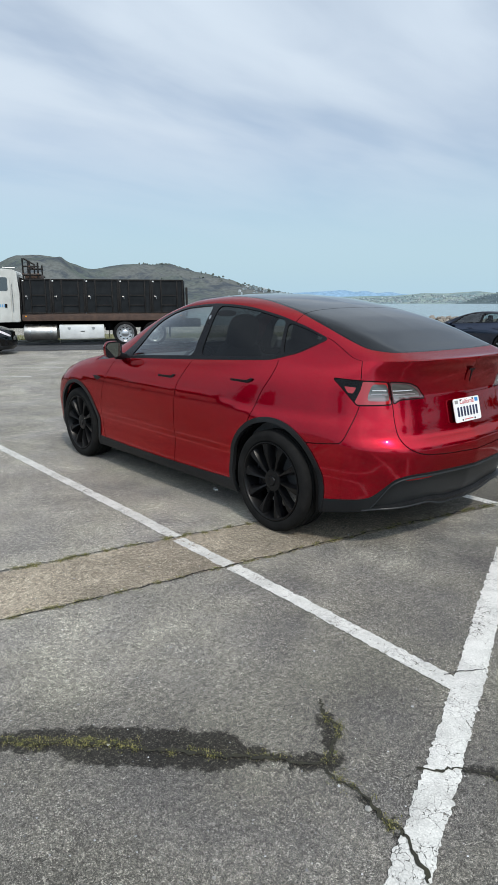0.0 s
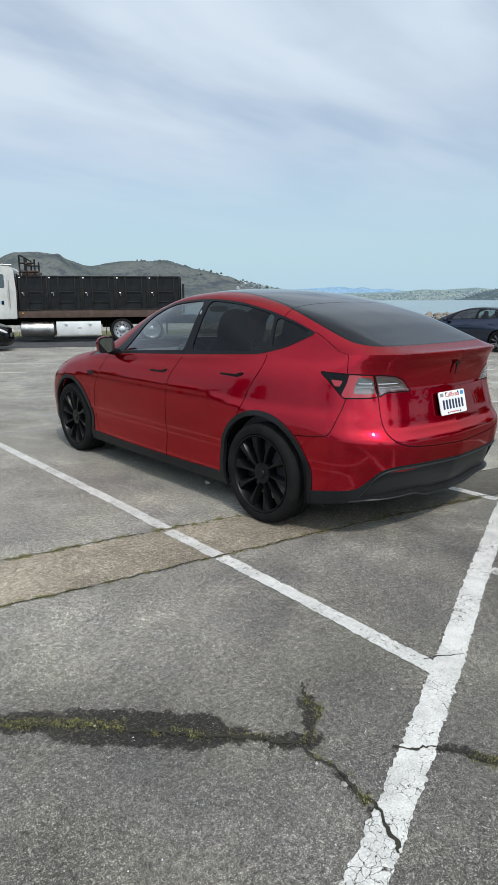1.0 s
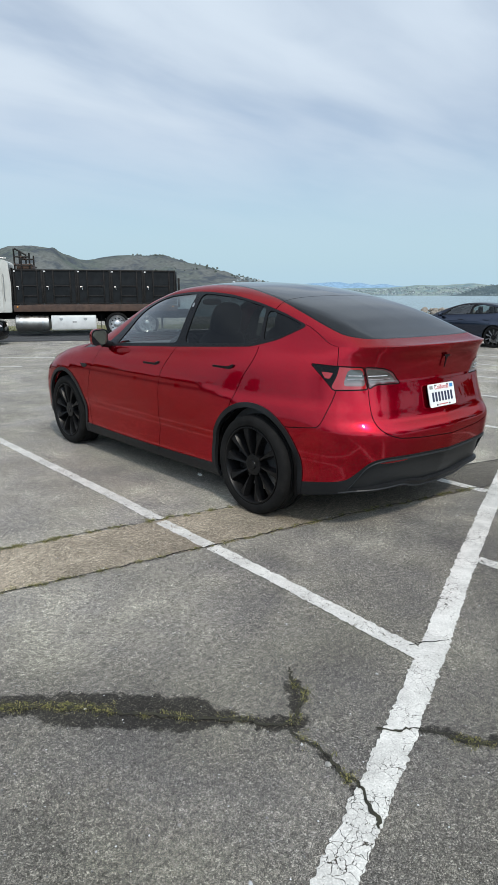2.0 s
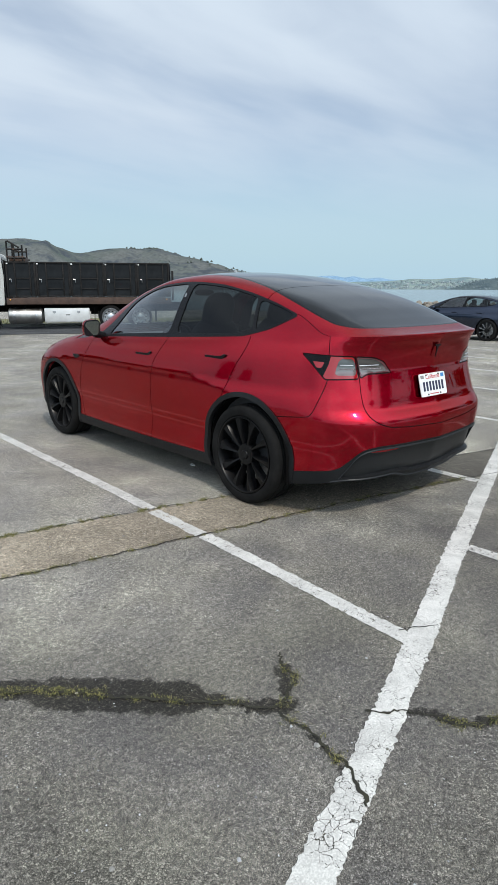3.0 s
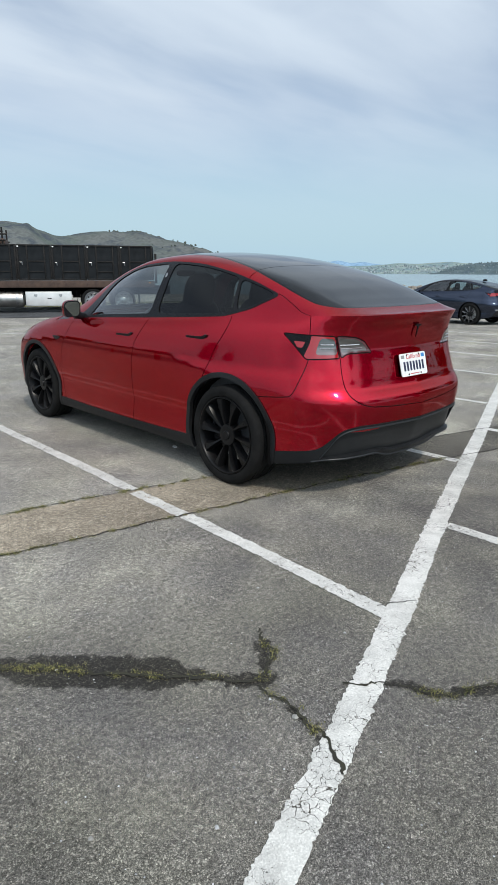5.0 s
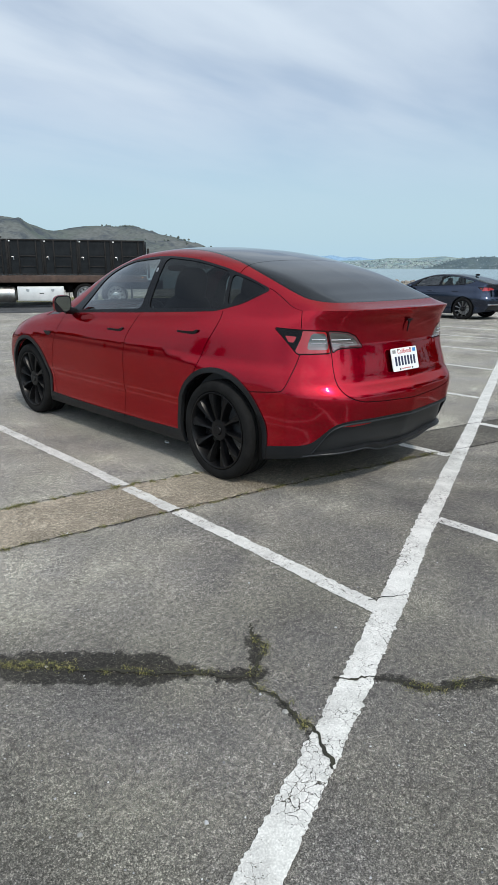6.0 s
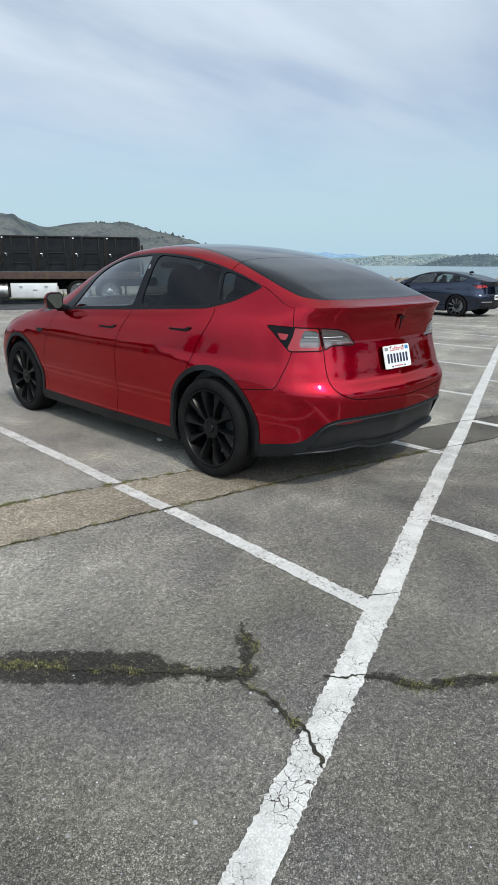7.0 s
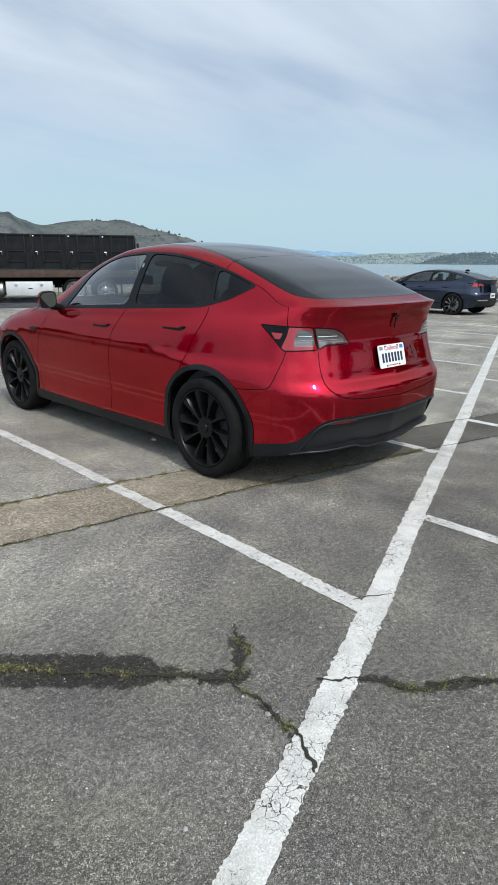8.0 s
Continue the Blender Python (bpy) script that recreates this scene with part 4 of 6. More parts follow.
def red_car():
    car = thing("car", pose(0, 0, 0), "glossy red electric hatchback parked between white bay lines", "car")
    car_body(car, {"paint": RED, "clad": CLAD, "trim": TRIM, "trim2": DIFFUSER, "gap": GAP, "red": LENS_RED, "lens": CAR_LENS, "smoke": SMOKE,
                   "clear": GLASS_CLEAR, "dark": GLASS_DARK, "deep": GLASS_QUARTER, "roof": GLASS_ROOF})
    wheel_wells(car, (0.0, 2.89))
    cabin(car)
    for y in (0.0, 2.89):
        for side in (-1, 1):
            add_wheel(car, (side * 0.818, y, 0.352), 0.354, 0.255, 10, side, RIM, RIM, 0.18 if y else 0.05, 72, 0.86)
    # door handles, flush, black
    for side in (-1, 1):
        for y, z in ((1.27, 0.965), (0.34, 1.012)):
            x = -float(wall(s_of(y), z)[0]) + 0.005
            bm = bmesh.new()
            rounded_slab(bm, [(-0.115, -0.012), (0.075, -0.012), (0.112, 0.004), (0.125, 0.022), (0.105, 0.026), (0.07, 0.006), (-0.115, 0.006)], 0.012)
            bmesh.ops.bevel(bm, geom=list(bm.edges), offset=0.003, segments=1, affect="EDGES")
            h = part("door_handle", bm, TRIM, car, "flush black door handle")
            h.matrix_local = Matrix.Translation((side * x, y, z)) @ Matrix.Rotation(radians(-90), 4, "Z") @ (Matrix() if side < 0 else Matrix.Diagonal((1, -1, 1, 1)))
    # bright light guides behind the lenses
    for side in (-1, 1):
        for s0, s1, z, h in ((5.095, 5.20, 1.027, 0.0035), (5.09, 5.205, 1.004, 0.0025), (5.25, 5.43, 1.025, 0.0035), (5.258, 5.455, 1.004, 0.0025)):
            bm = bmesh.new()
            u = np.linspace(s0, s1, 12)
            rows = []
            for dz, dx in ((-h, 0.0005), (0, 0.003), (h, 0.0005)):
                p = wall(u, 0 * u + z + dz)
                n = -normals_of(wall, u, 0 * u + z)
                n *= np.where(n[:, 1:2] > 0, -1, 1)
                p = p + n * dx
                rows.append([bm.verts.new((-side * v[0], v[1], v[2])) for v in p])
            for p, q in zip(rows, rows[1:]):
                for k in range(len(p) - 1):
                    bm.faces.new((p[k], p[k + 1], q[k + 1], q[k]))
            part("light_guide", bm, ALLOY, car, "bright strip in the tail lamp")
    # raised beads that edge the diffuser
    for name, line in (("diffuser_bead", [(5.12, 0.305), (5.18, 0.375), (5.245, 0.463), (5.31, 0.496), (5.40, 0.507), (S_END, 0.498)]),
                       ("lower_lip", [(5.06, 0.285), (5.159, 0.303), (5.58, 0.314), (5.66, 0.291), (5.741, 0.269), (S_END, 0.269)])):
        uv = np.array(densify(rounded(line, False, 2, 0.03), 0.03))
        n = -normals_of(wall, np.clip(uv[:, 0], S_START + 0.002, S_END - 0.002), uv[:, 1])
        n *= np.where(n[:, 1:2] > 0, -1, 1)
        p = wall(np.clip(uv[:, 0], S_START, S_END), uv[:, 1]) + n * 0.002
        bm = bmesh.new()
        for side in (-1, 1):
            rings = []
            for q, d in zip(p, n):
                up = np.array([0, 0, 1.0])
                rings.append([bm.verts.new((-side * v[0], v[1], v[2])) for v in (q + 0.007 * (d * math.cos(a) + up * math.sin(a)) for a in np.linspace(0, 2 * math.pi, 9)[:-1])])
            for a, b in zip(rings, rings[1:]):
                for k in range(8):
                    bm.faces.new((a[k], a[(k + 1) % 8], b[(k + 1) % 8], b[k]))
        part(name, bm, DIFFUSER, car, "black moulded edge of the diffuser")
    # pillar cameras
    for side in (-1, 1):
        bm = bmesh.new()
        bmesh.ops.create_uvsphere(bm, u_segments=16, v_segments=8, radius=1.0, matrix=Matrix.Diagonal((0.003, 0.013, 0.021, 1)))
        h = part("pillar_camera", bm, STEEL, car, "small grey pillar camera")
        h.matrix_local = Matrix.Translation((side * 0.7215, 0.925, 1.437)) @ Matrix.Rotation(radians(29 * -side), 4, "Y")
    # camera repeaters on the fenders
    for side in (-1, 1):
        bm = bmesh.new()
        rounded_slab(bm, [(-0.07, 0.012), (0.05, 0.012), (0.075, 0.0), (0.02, -0.028), (-0.025, -0.024)], 0.014)
        bmesh.ops.bevel(bm, geom=list(bm.edges), offset=0.003, segments=1, affect="EDGES")
        h = part("side_camera", bm, TRIM, car, "black fender camera housing")
        h.matrix_local = Matrix.Translation((side * (0.006 - float(wall(s_of(2.44), 0.858)[0])), 2.44, 0.858)) @ Matrix.Rotation(radians(-90), 4, "Z") @ (Matrix() if side < 0 else Matrix.Diagonal((1, -1, 1, 1)))
    # door mirrors
    for side in (-1, 1):
        mir = new("door_mirror")
        mir.parent = car
        mir.matrix_local = Matrix.Translation((side * 0.968, 2.05, 1.138)) @ Matrix.Rotation(radians(side * 9), 4, "Z") @ Matrix.Diagonal((0.84, 1, 1.0, 1))
        bm = bmesh.new()
        blob(bm, (0.185, 0.15, 0.15), (0, 0.03, 0), 2.8, 24, 14)
        for v in bm.verts:
            if v.co.y < -0.02:
                v.co.y = -0.02
            v.co.z += 0.10 * side * v.co.x * -0.6
            v.co.x *= 1 - 0.9 * max(v.co.y, 0)
        part("mirror_shell", bm, RED, mir)
        bm = bmesh.new()
        rounded_slab(bm, [(x * 0.96, z - 0.06 * side * x) for x, z in corner_box(0.160, 0.126, 0.04)], 0.006, Matrix.Translation((0, -0.026, 0)))
        part("mirror_glass", bm, MIRROR, mir, "mirror glass").matrix_local = Matrix.Rotation(radians(side * 5), 4, "Z") @ Matrix.Rotation(radians(5), 4, "X")
        bm = bmesh.new()
        rounded_slab(bm, [(x * 1.0, z - 0.06 * side * x) for x, z in corner_box(0.177, 0.142, 0.045)], 0.012, Matrix.Translation((0, -0.021, 0)))
        part("mirror_bezel", bm, TRIM, mir)
        bm = bmesh.new()
        tube(bm, (-side * 0.16, 0.03, -0.075), (-side * 0.04, 0.03, -0.05), 0.03, 0.04, 12)
        part("mirror_stalk", bm, TRIM, mir)
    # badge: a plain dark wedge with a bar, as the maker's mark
    bm = bmesh.new()
    rounded_slab(bm, rounded([(-0.034, 0.036), (0.034, 0.036), (0.030, 0.022), (0.008, 0.024), (0.001, -0.052), (-0.001, -0.052), (-0.008, 0.024), (-0.030, 0.022)], True, 1), 0.006)
    b = part("badge", bm, TRIM, car, "small black badge")
    b.matrix_local = Matrix.Translation((-0.004, -0.905, 1.098)) @ Matrix.Rotation(radians(11), 4, "X")
    # number plate
    plate = new("number_plate")
    plate.parent = car
    plate.matrix_local = Matrix.Translation((-0.036, -0.911, 0.870)) @ Matrix.Rotation(radians(-14.5), 4, "X")
    bm = rounded_slab(bmesh.new(), corner_box(0.300, 0.148, 0.016), 0.006, Matrix.Translation((0, 0.002, 0)))
    part("plate_frame", bm, TRIM, plate)
    bm = rounded_slab(bmesh.new(), corner_box(0.305, 0.152, 0.014), 0.004, Matrix.Translation((0, -0.002, 0)))
    part("plate_sheet", bm, WHITE, plate, "white number plate")
    navy = shader("navy_ink", (0.012, 0.016, 0.05), 0.4)
    for k in range(7):
        bm = bmesh.new()
        rounded_slab(bm, corner_box(0.021, 0.062, 0.004), 0.001, Matrix.Translation((-0.108 + 0.036 * k, -0.0032, -0.010)))
        part("plate_bar", bm, navy, plate, "dark blue bar")
    letters("state_name", "California", 0.043, Matrix.Translation((0, -0.0028, 0.052)) @ Matrix.Rotation(radians(90), 4, "X"), shader("red_ink", (0.5, 0.02, 0.03), 0.4), plate, "red state name", 0.35)
    bm = rounded_slab(bmesh.new(), corner_box(0.036, 0.024, 0.002), 0.001, Matrix.Translation((0.118, -0.0032, 0.054)))
    part("plate_sticker", bm, shader("blue_sticker", (0.04, 0.22, 0.5), 0.4), plate, "blue sticker")
    bm = rounded_slab(bmesh.new(), corner_box(0.036, 0.022, 0.002), 0.001, Matrix.Translation((-0.118, -0.0032, 0.054)))
    part("plate_sticker", bm, shader("grey_sticker", (0.25, 0.25, 0.24), 0.5), plate, "grey sticker")
    part("plate_line", bars((-0.045, -0.0030, -0.062), (0.013, 0, 0), 8, (0.010, 0.001, 0.006)), shader("red_line", (0.45, 0.05, 0.05), 0.5), plate, "small red line of writing")
    for x in (-0.072, 0.072):
        for z in (0.064, -0.064):
            bm = bmesh.new()
            tube(bm, (x, -0.006, z), (x, 0.0, z), 0.0055, 0.0055, 12)
            part("plate_screw", bm, TRIM, plate)
    return car


red_car()

# ---- ground ----
SHORE, SEAWARD = np.array([42.5, 27.2]), np.array([0.83, 0.55]) / np.hypot(0.83, 0.55)


def lot_z(x, y):
    """The lot falls gently away from the car, and ends at the shore."""
    x, y = np.asarray(x, float), np.asarray(y, float)
    d = np.hypot(x + 3.7, y + 3.1)
    z = -0.011 * np.clip(d - 7, 0, 40)
    e = (x - SHORE[0]) * SEAWARD[0] + (y - SHORE[1]) * SEAWARD[1]
    return z - 3.4 * smooth(0.5, 6.0, e)


def grains(m, dark, mid, light, chip):
    """Asphalt: chips of stone in binder, blotches, dust."""
    cells = tex(m, "Voronoi", chip, Randomness=1.0)
    tone = ramp(m, calc(m, "FRACT", calc(m, "MULTIPLY", cells.outputs["Color"], 3.7)), [(0.0, dark), (0.38, mid), (0.70, mid), (0.93, light)])
    small = tex(m, "Voronoi", chip * 2.7, Randomness=1.0)
    tone2 = ramp(m, small.outputs["Color"], [(0.15, dark), (0.55, mid), (0.85, light)])
    fine = tex(m, "Noise", 330.0, Detail=2.0)
    pits = tex(m, "Noise", 95.0, Detail=5.0, Roughness=0.75)
    mix = mixed(m, ramp(m, tex(m, "Noise", 3.0, Detail=4.0).outputs[0], [(0.35, 0.25), (0.7, 0.75)]), tone, tone2)
    blot = tex(m, "Noise", 0.9, Detail=8.0, Roughness=0.62)
    mix = mixed(m, 1.0, mix, ramp(m, blot.outputs[0], [(0.28, 0.62), (0.5, 0.95), (0.66, 1.25), (0.8, 1.5)]), "MULTIPLY")
    worn_patch = tex(m, "Noise", 3.4, Detail=7.0, Roughness=0.7)
    mix = mixed(m, 1.0, mix, ramp(m, worn_patch.outputs[0], [(0.3, 0.78), (0.55, 1.0), (0.72, 1.35)]), "MULTIPLY")
    mix = mixed(m, 1.0, mix, ramp(m, fine.outputs[0], [(0.32, 0.4), (0.68, 1.6)]), "MULTIPLY")
    mix = mixed(m, 1.0, mix, ramp(m, pits.outputs[0], [(0.30, 0.22), (0.43, 0.85), (0.58, 1.05), (0.72, 1.7)]), "MULTIPLY")
    clumps = tex(m, "Noise", 42.0, Detail=6.0, Roughness=0.8)
    mix = mixed(m, 1.0, mix, ramp(m, clumps.outputs[0], [(0.34, 0.55), (0.5, 0.95), (0.66, 1.5)]), "MULTIPLY")
    height = calc(m, "ADD", calc(m, "MULTIPLY", cells.outputs["Distance"], -0.7), calc(m, "MULTIPLY", fine.outputs[0], 0.5))
    return mix, height


def segment_distance(m, xy, a, b):
    """How far each point of the ground lies from the line from a to b."""
    ax, ay = a
    dx, dy = b[0] - ax, b[1] - ay
    L = dx * dx + dy * dy
    px, py = calc(m, "SUBTRACT", xy[0], ax), calc(m, "SUBTRACT", xy[1], ay)
    t = calc(m, "DIVIDE", calc(m, "ADD", calc(m, "MULTIPLY", px, dx), calc(m, "MULTIPLY", py, dy)), L)
    t = calc(m, "MINIMUM", calc(m, "MAXIMUM", t, 0.0), 1.0)
    ex, ey = calc(m, "SUBTRACT", px, calc(m, "MULTIPLY", t, dx)), calc(m, "SUBTRACT", py, calc(m, "MULTIPLY", t, dy))
    return calc(m, "SQRT", calc(m, "ADD", calc(m, "MULTIPLY", ex, ex), calc(m, "MULTIPLY", ey, ey)))


def asphalt():
    m = shader("asphalt", (0.2, 0.2, 0.2), 0.92, 0.0, Specular_IOR_Level=0.3)
    colour, height = grains(m, (0.064, 0.061, 0.053), (0.186, 0.177, 0.158), (0.60, 0.565, 0.505), 250.0)
    c = m.node_tree.nodes.new("ShaderNodeTexCoord")
    sep = m.node_tree.nodes.new("ShaderNodeSeparateXYZ")
    m.node_tree.links.new(c.outputs["Object"], sep.inputs[0])
    # the surface grows paler with y, along a noisy edge
    along_y = calc(m, "ADD", calc(m, "ADD", sep.outputs[1], calc(m, "MULTIPLY", sep.outputs[0], -0.04)), calc(m, "MULTIPLY", tex(m, "Noise", 0.9, Detail=7.0, Roughness=0.6).outputs[0], 1.6))
    pale = m.node_tree.nodes.new("ShaderNodeMapRange")
    pale.interpolation_type = "SMOOTHSTEP"
    for key, value in (("From Min", -0.9), ("From Max", 0.8), ("To Min", 0.78), ("To Max", 1.30)):
        pale.inputs[key].default_value = value
    m.node_tree.links.new(along_y, pale.inputs[0])
    colour = mixed(m, 1.0, colour, pale.outputs[0], "MULTIPLY")
    # warm and cool blotches of old binder
    hue = tex(m, "Noise", 1.7, Detail=5.0, Roughness=0.6)
    colour = mixed(m, 1.0, colour, ramp(m, hue.outputs[0], [(0.36, (1.0, 0.985, 1.0)), (0.52, (1.02, 1.0, 0.955)), (0.66, (1.01, 1.0, 0.915))]), "MULTIPLY")
    wob = tex(m, "Noise", 14.0, Detail=8.0, Roughness=0.75)
    wob2 = tex(m, "Noise", 2.3, Detail=3.0)
    # damp stains that follow the crack
    mask = None
    for a, b, w in (((-3.6, -0.6), (-3.05, -1.0), 0.04), ((-3.05, -0.99), (-2.90, -1.13), 0.055), ((-2.87, -1.16), (-2.55, -1.49), 0.088), ((-2.55, -1.51), (-2.45, -1.60), 0.04),
                    ((-2.45, -1.61), (-2.37, -1.71), 0.018), ((-2.37, -1.71), (-2.29, -1.79), 0.036), ((-2.12, -1.62), (-2.28, -1.80), 0.022), ((-2.33, -1.95), (-2.36, -2.16), 0.008), ((-1.97, -2.10), (-1.87, -2.27), 0.010), ((-1.84, -2.31), (-1.4, -2.62), 0.014)):
        d = segment_distance(m, (sep.outputs[0], sep.outputs[1]), a, b)
        d = calc(m, "ADD", d, calc(m, "MULTIPLY", calc(m, "SUBTRACT", wob.outputs[0], 0.5), 0.19))
        d = calc(m, "ADD", d, calc(m, "MULTIPLY", calc(m, "SUBTRACT", wob2.outputs[0], 0.5), 0.05))
        k = calc(m, "SUBTRACT", 1.0, calc(m, "SMOOTH_MIN", calc(m, "MAXIMUM", calc(m, "DIVIDE", calc(m, "SUBTRACT", d, w), 0.014), 0.0), 1.0, 0.0))
        mask = k if mask is None else calc(m, "MAXIMUM", mask, k)
    chips = tex(m, "Voronoi", 210.0)
    wet = ramp(m, chips.outputs["Color"], [(0.0, (0.09, 0.087, 0.074)), (0.66, (0.13, 0.125, 0.105)), (0.80, (0.55, 0.53, 0.49))])
    colour = mixed(m, calc(m, "MULTIPLY", mask, 0.95), colour, mixed(m, 1.0, colour, wet, "MULTIPLY"))
    feed(m, colour, "Base Color")
    feed(m, calc(m, "SUBTRACT", 0.93, calc(m, "MULTIPLY", mask, 0.2)), "Roughness")
    bump(m, height, 0.75, 0.007)
    return m


ASPHALT = asphalt()


def brown_asphalt():
    m = shader("brown_asphalt", (0.2, 0.18, 0.15), 0.92, 0.0, Specular_IOR_Level=0.3)
    colour, height = grains(m, (0.082, 0.072, 0.055), (0.310, 0.258, 0.190), (0.68, 0.59, 0.46), 190.0)
    # the strip's colour turns greyer and darker with x, past the car
    c = m.node_tree.nodes.new("ShaderNodeTexCoord")
    sep = m.node_tree.nodes.new("ShaderNodeSeparateXYZ")
    m.node_tree.links.new(c.outputs["Object"], sep.inputs[0])
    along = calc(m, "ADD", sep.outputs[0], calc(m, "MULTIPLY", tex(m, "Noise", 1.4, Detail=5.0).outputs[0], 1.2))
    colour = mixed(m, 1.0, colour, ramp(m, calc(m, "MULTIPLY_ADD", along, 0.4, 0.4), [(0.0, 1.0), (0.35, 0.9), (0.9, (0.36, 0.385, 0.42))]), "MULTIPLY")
    feed(m, colour, "Base Color")
    bump(m, height, 0.75, 0.007)
    return m


def dark_asphalt():
    m = shader("new_asphalt", (0.06, 0.06, 0.062), 0.9, 0.0, Specular_IOR_Level=0.3)
    colour, height = grains(m, (0.03, 0.03, 0.032), (0.055, 0.056, 0.06), (0.12, 0.12, 0.12), 120.0)
    feed(m, colour, "Base Color")
    bump(m, height, 0.4, 0.006)
    return m


def ground():
    a = np.concatenate([[-2500, -700, -200, -60, -25], np.linspace(-12, 14, 53), np.linspace(15, 70, 56), [90, 150, 300, 800, 2500]])
    b = np.concatenate([[-2500, -600, -120, -40, -20], np.linspace(-12, 40, 80), np.linspace(42, 90, 25), [150, 400, 1000, 2500]])
    A, B = np.meshgrid(a, b, indexing="ij")
    k = len(b)
    P = np.stack([A, B, lot_z(A, B)], -1).reshape(-1, 3)
    F = [(i * k + j, (i + 1) * k + j, (i + 1) * k + j + 1, i * k + j + 1) for i in range(len(a) - 1) for j in range(k - 1)]
    return tagged(sheet("ground", P, F, ASPHALT), "grey worn asphalt parking lot", "ground", "", "structure")


def ribbon(name, line, width, material, label, category, lift=0.004, ragged=0.0, step=0.05, kind="structure", taper=False):
    """A flat band along a line on the ground, with uneven edges."""
    pts = np.array(densify(line, step))
    t = np.gradient(pts, axis=0)
    n = np.stack([-t[:, 1], t[:, 0]], -1) / np.linalg.norm(t, axis=1)[:, None]
    rows = []
    cols = 7
    for i, (p, q) in enumerate(zip(pts, n)):
        w = width / 2
        if taper:
            w *= 0.35 + 0.65 * math.sin(math.pi * min(i, len(pts) - 1 - i) / max(len(pts) - 1, 1) + 0.15)
        wa, wb = (w + ragged * (0.7 * noise.noise(Vector((p[0] * 14, p[1] * 14, s))) + 0.8 * noise.noise(Vector((p[0] * 55, p[1] * 55, s + 3))) + 0.5 * noise.noise(Vector((p[0] * 130, p[1] * 130, s + 5)))) for s in (0, 7))
        rows.append([p + q * (-wb + (wa + wb) * k / (cols - 1)) for k in range(cols)])
    P = np.array(rows).reshape(-1, 2)
    z = lot_z(P[:, 0], P[:, 1]) + lift
    F = [(i * cols + j, (i + 1) * cols + j, (i + 1) * cols + j + 1, i * cols + j + 1) for i in range(len(pts) - 1) for j in range(cols - 1)]
    F = [f[::-1] for f in F]
    return tagged(sheet(name, np.column_stack([P, z]), F, material), label, category, "", kind)


def line_paint(name, cracks, chips, craze=0.03):
    """Thick white road paint: crazed, chipped away to the asphalt in places."""
    m = shader(name, (0.72, 0.72, 0.69), 0.7)
    t = m.node_tree
    warpn = tex(m, "Noise", 18.0, Detail=4.0)
    vor = tex(m, "Voronoi", cracks, feature="DISTANCE_TO_EDGE")
    coords = t.nodes.new("ShaderNodeTexCoord")
    add = t.nodes.new("ShaderNodeVectorMath")
    add.operation = "MULTIPLY_ADD"
    add.inputs[1].default_value = (0.06, 0.06, 0.06)
    t.links.new(warpn.outputs["Color"], add.inputs[0])
    t.links.new(coords.outputs["Object"], add.inputs[2])
    t.links.new(add.outputs[0], vor.inputs["Vector"])
    where = tex(m, "Noise", 4.2, Detail=5.0, Roughness=0.6)
    width = calc(m, "MULTIPLY", ramp(m, where.outputs[0], [(0.40, 0.0), (0.66, 1.0)]), craze)
    crack = calc(m, "LESS_THAN", vor.outputs["Distance"], width)
    bits = tex(m, "Noise", 48.0, Detail=7.0, Roughness=0.75)
    worn_to = ramp(m, where.outputs[0], [(0.35, chips + 0.01), (0.7, chips + 0.10)])
    gone = calc(m, "LESS_THAN", bits.outputs[0], worn_to)
    grit = tex(m, "Noise", 160.0, Detail=3.0)
    pit = calc(m, "LESS_THAN", tex(m, "Noise", 105.0, Detail=5.0, Roughness=0.7).outputs[0], ramp(m, where.outputs[0], [(0.3, 0.33), (0.7, 0.40)]))
    hole = calc(m, "MAXIMUM", crack, calc(m, "MAXIMUM", gone, pit))
    grime = tex(m, "Noise", 5.0, Detail=6.0, Roughness=0.7)
    colour = mixed(m, ramp(m, grit.outputs[0], [(0.42, 0.0), (0.75, 1.0)]), (0.60, 0.585, 0.54), (0.82, 0.80, 0.745))
    colour = mixed(m, 1.0, colour, ramp(m, grime.outputs[0], [(0.3, 0.64), (0.6, 0.96)]), "MULTIPLY")
    feed(m, colour, "Base Color")
    bump(m, calc(m, "ADD", grit.outputs[0], calc(m, "MULTIPLY", bits.outputs[0], 2.0)), 0.35, 0.004)
    seethrough = t.nodes.new("ShaderNodeBsdfTransparent")
    mix = t.nodes.new("ShaderNodeMixShader")
    t.links.new(hole, mix.inputs[0])
    t.links.new(t.nodes["Principled BSDF"].outputs[0], mix.inputs[1])
    t.links.new(seethrough.outputs[0], mix.inputs[2])
    t.links.new(mix.outputs[0], t.nodes["Material Output"].inputs[0])
    return m


ground()
MAIN_PAINT, BAY_PAINT = line_paint("crazed_white_paint", 26.0, 0.29), line_paint("worn_white_paint", 30.0, 0.36, 0.014)
MAIN_LINE = [(-5.2, -3.25), (-2.85, -2.378), (-2.14, -2.11), (-1.42, -1.82), (-0.7, -1.52), (0.31, -1.12), (1.97, -0.47), (3.44, 0.13), (4.75, 0.66), (7.2, 1.66), (17.0, 5.65)]
ribbon("bay_line", MAIN_LINE, 0.115, MAIN_PAINT, "thick crazed white line across the bay ends", "road marking", 0.005, 0.012, 0.01)


def main_y(x):
    return float(np.interp(x, [p[0] for p in MAIN_LINE], [p[1] for p in MAIN_LINE]))


